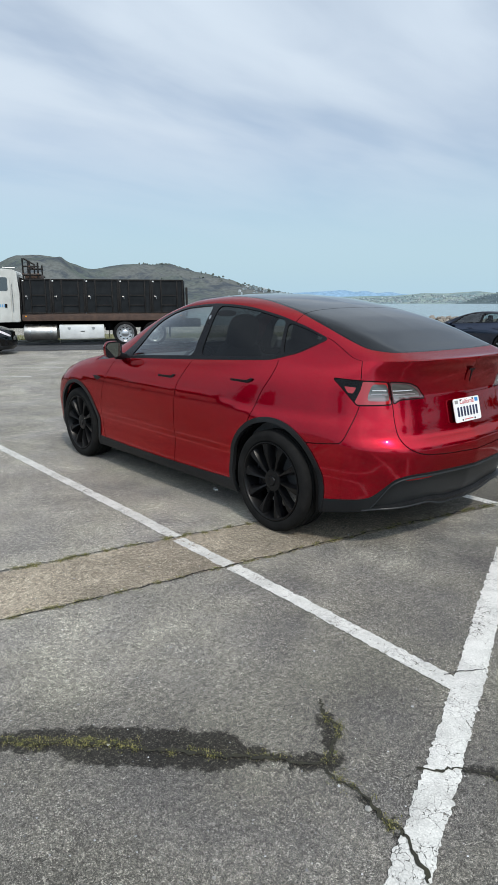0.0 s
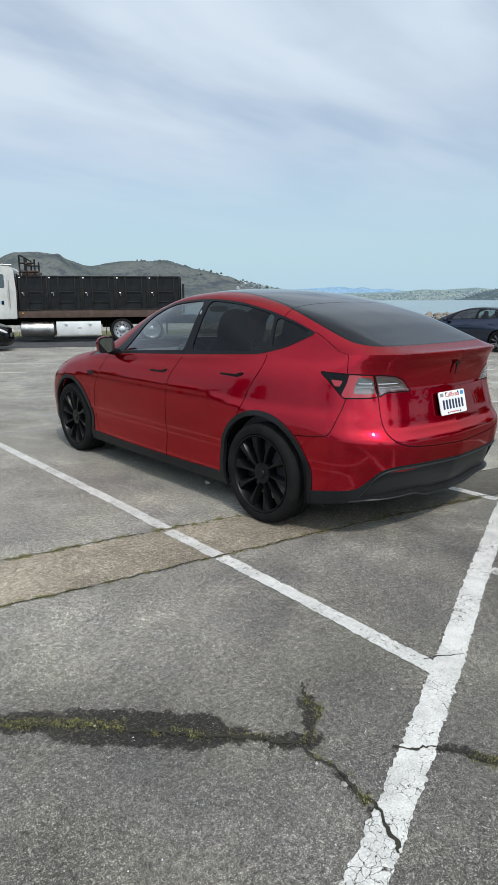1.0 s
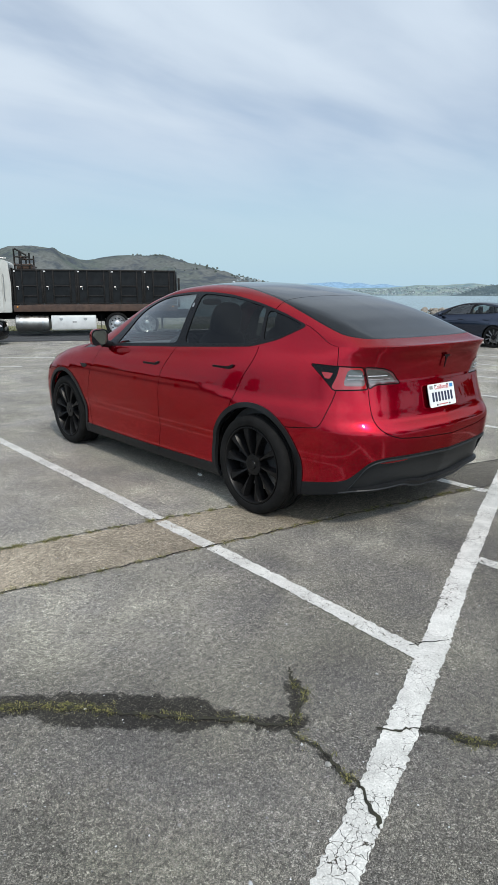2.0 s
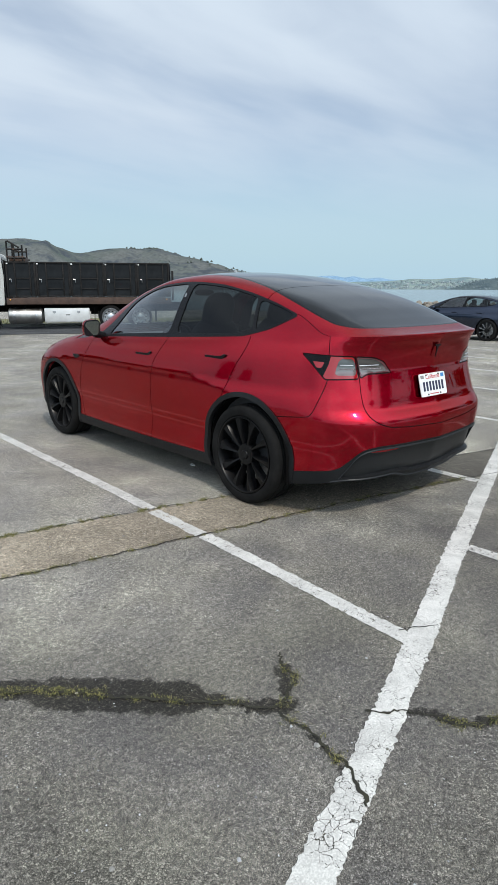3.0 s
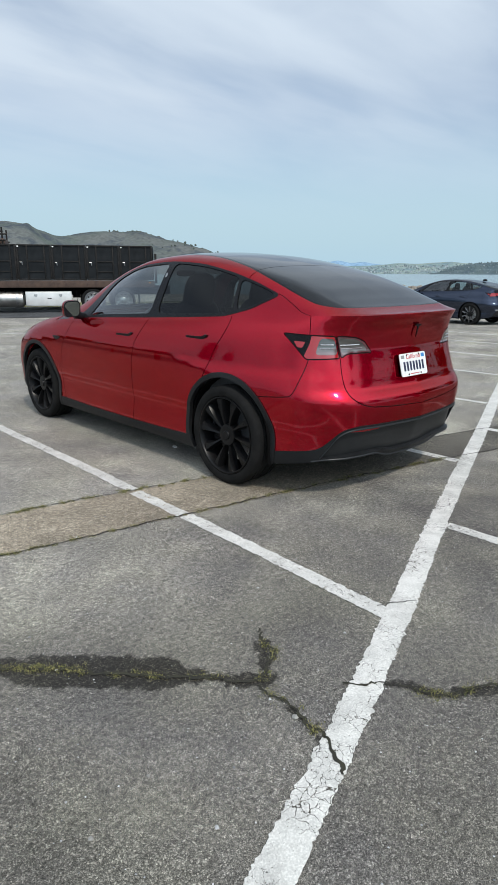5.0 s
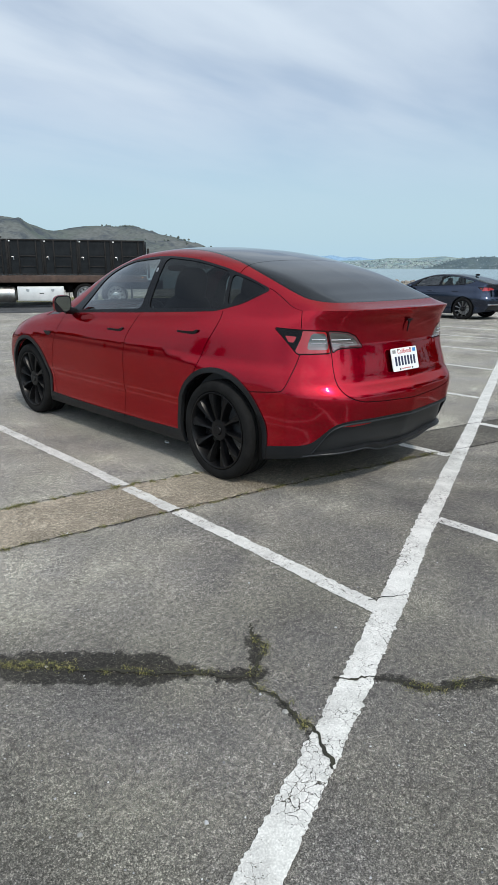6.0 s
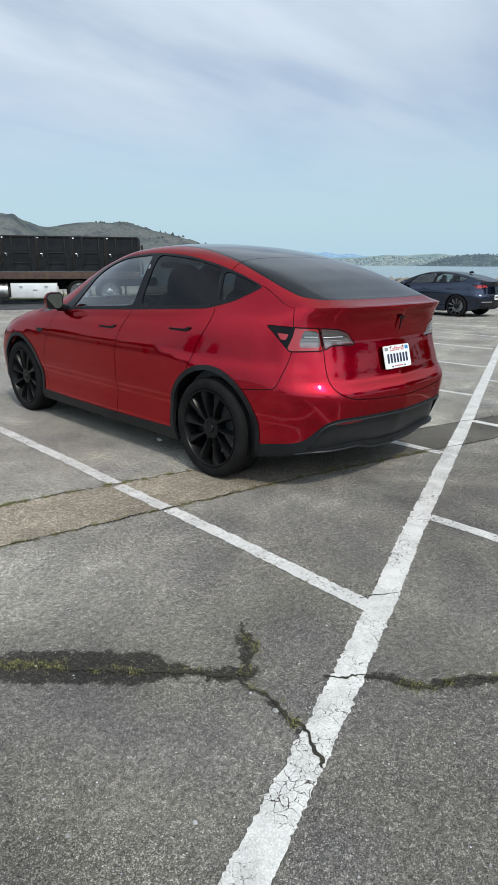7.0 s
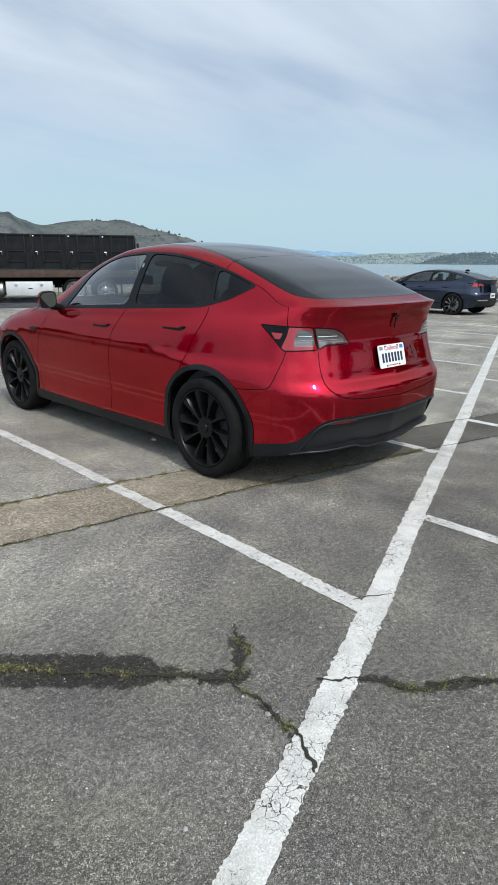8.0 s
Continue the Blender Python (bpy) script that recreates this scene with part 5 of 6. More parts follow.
# the bay line beside the car is broken where the trench was cut through it
for run in ([(-1.568, -1.855), (-1.534, -0.95), (-1.519, -0.31)], [(-1.524, -0.285), (-1.516, 0.265)], [(-1.508, 0.30), (-1.49, 0.85), (-1.476, 2.15), (-1.45, 4.2)]):
    ribbon("bay_line", run, 0.09, BAY_PAINT, "worn white parking bay line beside the red car", "road marking", 0.004, 0.012, 0.012)
for x0, x1 in ((0.80, 0.78), (3.2, 3.2), (5.5, 5.5), (7.85, 7.85), (10.2, 10.2), (12.5, 12.5)):
    y = main_y(x0) + 0.07
    ribbon("bay_line", [(x0, y), (x0 + (x1 - x0) * 0.45, y + 2.2), (x1, y + 5.8)], 0.088, BAY_PAINT, "worn white parking bay line", "road marking", 0.004, 0.008, 0.015)
for x in (-0.455, 2.0, 4.36, 6.7, 9.0, 11.3):
    y = main_y(x) - 0.06
    ribbon("bay_line", [(x, y), (x - 0.02, y - 2), (x - 0.05, y - 5.5)], 0.088, BAY_PAINT, "worn white parking bay line", "road marking", 0.004, 0.006)
for a, b in (((-0.2, 13.4), (1.75, 11.0)), ((0.2, 16.0), (3.3, 12.7)), ((5.0, 15.0), (8.0, 11.8)), ((-3.0, 10.0), (-0.6, 7.6))):
    ribbon("bay_line", [a, b], 0.09, BAY_PAINT, "faded white line on the lot", "road marking", 0.004, 0.006, 0.15)

# the brown trench patch that crosses the bays, with open seams along both edges
BROWN = brown_asphalt()
PATCH_A = [(-7.0, 1.45), (-2.22, 0.445), (-1.48, 0.30), (0.2, -0.07), (1.8, -0.43), (2.6, -0.62), (6.0, -1.5)]
PATCH_B = [(-7.0, 0.75), (-2.46, -0.13), (-1.53, -0.29), (-0.07, -0.56), (0.8, -0.75), (1.7, -1.0), (6.0, -2.1)]
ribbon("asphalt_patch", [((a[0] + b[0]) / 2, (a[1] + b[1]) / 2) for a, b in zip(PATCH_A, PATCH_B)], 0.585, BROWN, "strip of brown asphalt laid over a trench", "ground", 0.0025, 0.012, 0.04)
CRACK = shader("open_crack", (0.012, 0.011, 0.010), 1.0)
MOSS_SOIL = worn("crack_soil", (0.018, 0.017, 0.012), (0.035, 0.033, 0.018), 30.0, 1.0, 0.0, 0.4, 120.0)


def wander(line, amount, step=0.03, seed=0.0):
    """A crack's path: the line with small sideways jumps."""
    pts = densify(line, step)
    return [(x + amount * noise.noise(Vector((x * 9, y * 9, seed))) + amount * 0.5 * noise.noise(Vector((x * 33, y * 33, seed + 2))) + amount * 0.45 * noise.noise(Vector((x * 95, y * 95, seed + 3))),
             y + amount * noise.noise(Vector((x * 9, y * 9, seed + 5))) + amount * 0.5 * noise.noise(Vector((x * 33, y * 33, seed + 8))) + amount * 0.45 * noise.noise(Vector((x * 95, y * 95, seed + 9)))) for x, y in pts]


SEAM_A = wander(PATCH_A, 0.022, 0.03, 1.0)
SEAM_B = wander(PATCH_B, 0.022, 0.03, 4.0)
ribbon("seam_crack", SEAM_A, 0.008, CRACK, "open seam along the asphalt patch", "crack", 0.0062, 0.006, 0.02)
ribbon("seam_crack", SEAM_B, 0.008, CRACK, "open seam along the asphalt patch", "crack", 0.0062, 0.006, 0.02)
CRACK_MAIN = wander([(-3.7, -0.45), (-3.3, -0.78), (-2.9, -1.14), (-2.68, -1.38), (-2.54, -1.54), (-2.42, -1.66), (-2.31, -1.80)], 0.02, 0.02, 2.0)
CRACK_UP = wander([(-2.06, -1.52), (-2.12, -1.62), (-2.13, -1.68), (-2.20, -1.73), (-2.26, -1.78), (-2.31, -1.80)], 0.022, 0.012, 3.0)
CRACK_DOWN = wander([(-2.31, -1.80), (-2.33, -1.88), (-2.325, -1.99), (-2.34, -2.07), (-2.345, -2.15), (-2.40, -2.24), (-2.425, -2.275)], 0.026, 0.008, 6.0)
CRACK_RIGHT = wander([(-2.09, -2.01), (-1.99, -2.10), (-1.92, -2.20), (-1.905, -2.27), (-1.86, -2.32), (-1.75, -2.35), (-1.62, -2.47), (-1.3, -2.7)], 0.026, 0.01, 7.0)
for line, w in ((CRACK_MAIN, 0.014), (CRACK_UP, 0.012), (CRACK_DOWN, 0.010), (CRACK_RIGHT, 0.0085)):
    ribbon("asphalt_crack", line, w, MOSS_SOIL if w > 0.008 else CRACK, "open crack in the asphalt with soil in it", "crack", 0.0066, w * 0.8, 0.006)
ribbon("asphalt_crack", wander([(-1.545, -1.76), (-1.49, -1.785), (-1.44, -1.81), (-1.375, -1.855)], 0.014, 0.006, 9.0), 0.0045, CRACK, "thin crack across the white line", "crack", 0.0072, 0.0035, 0.006)

# ---- grass and moss in the cracks ----
def blades(name, lines, per_metre, height, spread, label, seed):
    rng = np.random.default_rng(seed)
    V, F = [], []
    for line, lo, hi in lines:
        p = np.array(line)
        seg = np.concatenate([[0], np.cumsum(np.hypot(*np.diff(p, axis=0).T))])
        L = seg[-1]
        centres = rng.uniform(lo * L, hi * L, max(1, int(per_metre * (hi - lo) * L / 9)))
        for c in centres:
            base = np.array([np.interp(c, seg, p[:, 0]), np.interp(c, seg, p[:, 1])]) + rng.normal(0, spread, 2)
            if noise.noise(Vector((base[0] * 13, base[1] * 13, seed))) < -0.02:
                continue
            tall = height * rng.uniform(0.3, 1.2)
            for _ in range(9):
                x, y = base + rng.normal(0, 0.008, 2)
                a, lean, h = rng.uniform(0, 6.28), rng.uniform(0.2, 1.1), tall * rng.uniform(0.5, 1.1)
                w = rng.uniform(0.0009, 0.002)
                d, n = np.array([math.cos(a), math.sin(a)]), np.array([-math.sin(a), math.cos(a)])
                k = len(V)
                z0 = float(lot_z(x, y)) + 0.004
                q1, q2 = np.array([x, y]) + d * lean * h * 0.4, np.array([x, y]) + d * lean * h
                V += [(*(np.array([x, y]) - n * w), z0), (*(np.array([x, y]) + n * w), z0), (*(q1 + n * w * 0.8), z0 + h * 0.6), (*(q1 - n * w * 0.8), z0 + h * 0.6), (*q2, z0 + h * 0.85)]
                F += [(k, k + 1, k + 2, k + 3), (k + 3, k + 2, k + 4)]
    me = sheet(name, V, F, GRASS)
    return tagged(me, label, "grass", "", "stuff")


GRASS = shader("dry_grass", (0.12, 0.13, 0.03), 0.8)
_rnd = GRASS.node_tree.nodes.new("ShaderNodeNewGeometry")
feed(GRASS, ramp(GRASS, _rnd.outputs["Random Per Island"], [(0.0, (0.05, 0.062, 0.016)), (0.45, (0.14, 0.135, 0.04)), (1.0, (0.28, 0.245, 0.095))]), "Base Color")
blades("crack_grass", [(CRACK_MAIN, 0.35, 0.93), (CRACK_MAIN, 0.42, 0.76), (CRACK_UP, 0.25, 1.0), (CRACK_DOWN, 0.0, 0.6), (CRACK_RIGHT, 0.25, 0.8)], 2300, 0.0075, 0.015, "short yellow-green grass growing in the cracks", 3)
blades("seam_grass", [(SEAM_A, 0.2, 0.62), (SEAM_A, 0.3, 0.5), (SEAM_B, 0.05, 0.6)], 1500, 0.011, 0.015, "thin dry grass along the open seams", 4)


def pebbles():
    """Loose chips of stone on the asphalt near the bay end."""
    rng = np.random.default_rng(11)
    V, F = [], []
    for _ in range(1500):
        x, y = rng.uniform(-3.6, 0.5), rng.uniform(-2.8, 0.6)
        r = rng.uniform(0.0016, 0.0042) * (2.0 if rng.uniform() > 0.97 else 1)
        k = len(V)
        ring = 5
        z = float(lot_z(x, y)) + 0.003
        for j in range(ring):
            a = 6.283 * j / ring + rng.uniform(-0.3, 0.3)
            V.append((x + r * math.cos(a) * rng.uniform(0.7, 1.2), y + r * math.sin(a) * rng.uniform(0.7, 1.2), z))
        V.append((x + rng.normal(0, r * 0.2), y + rng.normal(0, r * 0.2), z + r * rng.uniform(0.4, 0.9)))
        F += [(k + j, k + (j + 1) % ring, k + ring) for j in range(ring)]
    m = shader("loose_chips", (0.4, 0.39, 0.37), 0.9)
    g = m.node_tree.nodes.new("ShaderNodeNewGeometry")
    feed(m, ramp(m, g.outputs["Random Per Island"], [(0.0, 0.12), (0.6, 0.34), (1.0, 0.62)]), "Base Color")
    ob = sheet("loose_stones", V, F, m)
    for poly in ob.data.polygons:
        poly.use_smooth = False
    tagged(ob, "loose pale stone chips on the asphalt", "stones", "", "stuff")


pebbles()


def litter():
    """A pale scrap beside the car and a few larger stones by the crack."""
    bm = bmesh.new()
    pts = [(-0.035, -0.012), (-0.01, -0.02), (0.03, -0.013), (0.038, 0.004), (0.008, 0.017), (-0.028, 0.012)]
    low = [bm.verts.new((x, y, 0.0)) for x, y in pts]
    high = [bm.verts.new((x * 0.92, y * 0.9, 0.004 + 0.006 * abs(x) / 0.035)) for x, y in pts]
    bm.faces.new(high)
    bm.faces.new(low[::-1])
    for k in range(6):
        bm.faces.new((low[k], low[(k + 1) % 6], high[(k + 1) % 6], high[k]))
    scrap = part("paper_scrap", bm, WHITE, None, flat=True)
    scrap.matrix_world = pose(-0.629, 1.014, 0.001, 0, 0, 70)
    tagged(scrap, "small pale paper scrap on the asphalt under the red car", "litter")
    rock = worn("pale_stone", (0.20, 0.195, 0.18), (0.36, 0.35, 0.32), 40.0, 0.9, 0.0, 0.4, 200.0)
    for k, (x, y, r) in enumerate(((-2.351, -2.007, 0.011), (-2.456, -1.888, 0.005), (-2.861, -1.882, 0.006), (-3.095, -1.957, 0.0075), (-2.30, -1.90, 0.006))):
        bm = bmesh.new()
        bmesh.ops.create_icosphere(bm, subdivisions=2, radius=r)
        for v in bm.verts:
            v.co *= 1 + 0.35 * noise.noise(v.co.normalized() * 1.6 + Vector((k * 5.0, 0, 0)))
            v.co.z = max(v.co.z * 0.6, -r * 0.3)
        stone = part("stone", bm, rock, None, flat=True)
        stone.matrix_world = pose(x, y, r * 0.3, 0, 0, 50 * k)
        tagged(stone, "pale loose stone lying on the asphalt", "stone", "stones beside the crack")


litter()

# ---- sea, far shores, hills ----
EYE = Vector((-3.69, -3.15, 1.5))


def far_point(px, r):
    """The spot at distance r in the direction of a bearing (degrees clockwise from +y)."""
    return EYE.x + r * math.sin(radians(px)), EYE.y + r * math.cos(radians(px))


def sea():
    m = shader("sea_water", (0.10, 0.15, 0.17), 0.16, 0.0, IOR=1.33)
    swell = tex(m, "Noise", 0.05, Detail=9.0, Roughness=0.62, stretch=(1, 1, 1))
    chop = tex(m, "Noise", 0.9, Detail=5.0)
    feed(m, mixed(m, ramp(m, swell.outputs[0], [(0.35, 0.0), (0.65, 1.0)]), (0.10, 0.155, 0.175), (0.19, 0.245, 0.26)), "Base Color")
    bump(m, calc(m, "ADD", swell.outputs[0], calc(m, "MULTIPLY", chop.outputs[0], 0.4)), 0.8, 0.6)
    n, a0, a1 = 60, 0.0, 130.0
    V, F = [], []
    rings = [30, 60, 120, 300, 800, 2000, 4800]
    for r in rings:
        for k in range(n + 1):
            V.append((*far_point(a0 - 30 + (a1 - a0 + 60) * k / n, r), -2.6))
    for i in range(len(rings) - 1):
        for k in range(n):
            p = i * (n + 1) + k
            F.append((p, p + n + 1, p + n + 2, p + 1))
    F = [f[::-1] for f in F]
    tagged(sheet("water", V, F, m), "calm grey-blue bay water", "water", "", "structure")


def land(name, ridge, near, far, material, label, seed, rough=0.22, cols=260, rows=26, scale=1.0):
    """A range of hills: heights by bearing on the ridge line, gullied slopes in front."""
    h = pchip(ridge)
    a0, a1 = ridge[0][0], ridge[-1][0]
    V, F = [], []
    for i in range(cols + 1):
        a = a0 + (a1 - a0) * i / cols
        top_h = float(h(a))
        for j in range(rows + 1):
            t = j / rows
            r = near + (far - near) * t
            x, y = far_point(a, r)
            form = math.sin(min(t / 0.72, 1.0) * math.pi / 2) ** 1.35 if t < 0.72 else 1 - 0.6 * (t - 0.72) / 0.28
            n = noise.fractal(Vector((x / (260 * scale), y / (260 * scale), seed)), 1.0, 2.0, 6)
            gully = 1 - abs(noise.noise(Vector((x / (150 * scale), y / (150 * scale), seed + 4)))) * 1.2
            calm = min(abs(t - 0.72) / 0.25, 1.0) * 0.95 + 0.05
            k = form * (1 + rough * n * (1 - abs(t - 0.72)) * calm) - rough * 0.75 * (1 - gully) * form * calm
            V.append((x, y, -3 + top_h * max(k, 0.0)))
    for i in range(cols):
        for j in range(rows):
            p = i * (rows + 1) + j
            F.append((p, p + 1, p + rows + 2, p + rows + 1))
    return tagged(sheet(name, V, F, material), label, "hills", "", "structure"), V


def hill_mat(name, grass, dry, scrub, s=1.0):
    m = shader(name, grass, 0.95, 0.0, Specular_IOR_Level=0.1)
    big, mid, fine = tex(m, "Noise", 0.004 / s, Detail=7.0, Roughness=0.6), tex(m, "Noise", 0.013 / s, Detail=8.0, Roughness=0.68), tex(m, "Noise", 0.09 / s, Detail=4.0)
    c = mixed(m, ramp(m, big.outputs[0], [(0.38, 0.0), (0.6, 1.0)]), grass, dry)
    c = mixed(m, ramp(m, mid.outputs[0], [(0.48, 0.0), (0.60, 1.0)]), c, scrub)
    c = mixed(m, 1.0, c, ramp(m, fine.outputs[0], [(0.3, 0.8), (0.7, 1.2)]), "MULTIPLY")
    feed(m, c, "Base Color")
    return m


# aerial haze is mixed into these base colours, most of all on the ridge
HILL = hill_mat("hazed_hill_grass", (0.084, 0.100, 0.088), (0.112, 0.118, 0.112), (0.056, 0.066, 0.076))
WOODED = hill_mat("hazed_headland", (0.080, 0.110, 0.120), (0.094, 0.124, 0.126), (0.066, 0.094, 0.107))
SHORE_HILL = hill_mat("hazed_far_grass", (0.18, 0.245, 0.24), (0.24, 0.285, 0.25), (0.145, 0.205, 0.22), 1.4)
BLUE_HILL = hill_mat("hazed_ridge", (0.20, 0.31, 0.42), (0.23, 0.34, 0.45), (0.18, 0.29, 0.40), 2.0)
sea()
# bearing, height
_, HV = land("backdrop_hills", [(2, 95), (8, 112), (12, 120), (16.0, 128), (19.47, 153), (20.3, 170), (21.1, 181), (22.4, 187), (23.3, 180), (24.2, 182), (25.1, 161), (26.3, 136), (26.8, 132), (27.9, 147), (29.4, 158), (30.4, 160),
                               (31.3, 157), (32.0, 149), (33.0, 147), (33.8, 141), (34.8, 129), (36.0, 114), (37.0, 104), (38.5, 89), (40.5, 71), (42.1, 56), (44.0, 40), (46.2, 4)], 1750, 2900, HILL, "green and brown hills across the water", 1.0, 0.50)
# added out of view: a dark low band for the doors' reflection
land("unseen_hills_west", [(-85, 40), (-70, 95), (-55, 130), (-40, 165), (-28, 150), (-15, 175), (-5, 140), (2.5, 90)], 1750, 2900, HILL, "unseen hills added as a dark band for the car doors to mirror", 21.0, 0.4, 120, 14)
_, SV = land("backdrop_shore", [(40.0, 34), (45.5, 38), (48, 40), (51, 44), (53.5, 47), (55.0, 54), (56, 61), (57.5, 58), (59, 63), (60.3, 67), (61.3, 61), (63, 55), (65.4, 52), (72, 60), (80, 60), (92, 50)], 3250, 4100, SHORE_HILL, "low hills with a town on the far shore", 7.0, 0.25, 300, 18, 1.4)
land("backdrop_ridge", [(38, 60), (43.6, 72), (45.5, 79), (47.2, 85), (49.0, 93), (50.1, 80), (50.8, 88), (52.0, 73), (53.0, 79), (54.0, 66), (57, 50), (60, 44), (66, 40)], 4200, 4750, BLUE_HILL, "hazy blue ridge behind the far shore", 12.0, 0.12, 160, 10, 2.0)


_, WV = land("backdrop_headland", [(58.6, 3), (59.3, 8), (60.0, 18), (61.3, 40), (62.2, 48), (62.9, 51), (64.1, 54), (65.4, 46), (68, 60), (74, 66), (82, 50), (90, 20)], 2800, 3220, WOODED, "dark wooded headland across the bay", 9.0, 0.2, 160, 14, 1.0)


def scatter_boxes():
    """Houses of the town across the water, and on the near slope."""
    rng = np.random.default_rng(5)
    V, F = [], []
    spots = []
    for _ in range(1500):
        i = rng.integers(40, 180)
        j = int(rng.integers(1, 8))
        spots.append((SV, 18, i, j, rng.uniform(2.5, 5.5)))
    for _ in range(120):
        i = rng.integers(10, 80)
        spots.append((WV, 14, i, int(rng.integers(1, 9)), rng.uniform(2.5, 4.5)))
    for _ in range(130):
        i = rng.integers(222, 256)
        j = int(rng.integers(4, 19))
        spots.append((HV, 26, i, j, rng.uniform(4, 7)))
    for src, rows, i, j, size in spots:
        x, y, z = src[i * (rows + 1) + j]
        x, y = x + rng.normal(0, 14), y + rng.normal(0, 14)
        w, d, h = size * rng.uniform(0.8, 1.8), size * rng.uniform(0.8, 1.3), size * rng.uniform(0.55, 0.9)
        k = len(V)
        a = rng.uniform(0, 3.14)
        ca, sa = math.cos(a), math.sin(a)
        for zz in (z - 3, z + h):
            for u, v in ((-1, -1), (1, -1), (1, 1), (-1, 1)):
                V.append((x + ca * u * w / 2 - sa * v * d / 2, y + sa * u * w / 2 + ca * v * d / 2, zz))
        V += [(x - ca * w / 2, y - sa * w / 2, z + h * 1.4), (x + ca * w / 2, y + sa * w / 2, z + h * 1.4)]
        F += [(k, k + 1, k + 5, k + 4), (k + 1, k + 2, k + 6, k + 5), (k + 2, k + 3, k + 7, k + 6), (k + 3, k, k + 4, k + 7),
              (k + 4, k + 5, k + 9, k + 8), (k + 6, k + 7, k + 8, k + 9), (k + 5, k + 6, k + 9), (k + 7, k + 4, k + 8)]
    m = shader("hazed_house_walls", (0.6, 0.6, 0.58), 0.9)
    g = m.node_tree.nodes.new("ShaderNodeNewGeometry")
    # haze over the water is put into the wall colours: grey-blue, low contrast
    feed(m, ramp(m, g.outputs["Random Per Island"], [(0.0, (0.17, 0.21, 0.225)), (0.7, (0.22, 0.26, 0.275)), (1.0, (0.44, 0.47, 0.48))]), "Base Color")
    ob = sheet("far_houses", V, F, m)
    for poly in ob.data.polygons:
        poly.use_smooth = False
    tagged(ob, "pale houses of a far hillside town", "houses", "", "stuff")


def far_woods(name, picks, material, seed, size, label):
    """Dark tree crowns on far slopes, each a ragged clump."""
    rng = np.random.default_rng(seed)
    V, F = [], []
    for x, y, z in picks:
        r = size * rng.uniform(0.6, 1.4)
        k = len(V)
        n = 7
        for lev, rr in ((-0.4, 0.7), (0.15, 1.0), (0.75, 0.75), (1.2, 0.3)):
            for q in range(n):
                a = 6.283 * q / n + lev
                f = rr * rng.uniform(0.7, 1.25)
                V.append((x + r * f * math.cos(a), y + r * f * math.sin(a), z + r * (lev + 0.4) * rng.uniform(0.85, 1.15)))
        for lv in range(3):
            for q in range(n):
                a, b = k + lv * n + q, k + lv * n + (q + 1) % n
                F.append((a, b, b + n, a + n))
        F.append(tuple(k + 3 * n + q for q in range(n)))
    ob = sheet(name, V, F, material)
    for poly in ob.data.polygons:
        poly.use_smooth = False
    tagged(ob, label, "trees", "", "stuff")


def woods():
    rng = np.random.default_rng(8)
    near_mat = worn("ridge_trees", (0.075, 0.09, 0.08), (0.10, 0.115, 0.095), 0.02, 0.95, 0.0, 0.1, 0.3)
    # the far crowns carry the haze in their colour: bluer and paler
    hazed_mat = worn("shore_trees", (0.115, 0.155, 0.168), (0.14, 0.18, 0.185), 0.01, 0.95, 0.0, 0.1, 0.3)
    picks = []
    for _ in range(330):
        i = int(np.clip(rng.normal(222, 18), 182, 259))
        j = 18 if rng.uniform() < 0.8 else int(rng.integers(11, 19))
        x, y, z = HV[i * 27 + j]
        picks.append((x + rng.normal(0, 10), y + rng.normal(0, 10), z))
    for _ in range(70):
        i = int(rng.normal(182, 3.5))
        x, y, z = HV[i * 27 + 18]
        picks.append((x + rng.normal(0, 6), y + rng.normal(0, 6), z + 1))
    far_woods("ridge_trees", picks, near_mat, 2, 3.9, "dark trees along the hill ridge")
    picks = []
    for _ in range(2400):
        if rng.uniform() < 0.25:
            x, y, z = SV[int(rng.integers(5, 298)) * 19 + int(rng.integers(1, 9))]
        else:
            x, y, z = WV[int(rng.integers(6, 158)) * 15 + int(rng.integers(2, 13))]
        picks.append((x + rng.normal(0, 18), y + rng.normal(0, 18), z))
    far_woods("shore_trees", picks, hazed_mat, 3, 2.3, "dark woods and gardens on the far shore")


scatter_boxes()
woods()


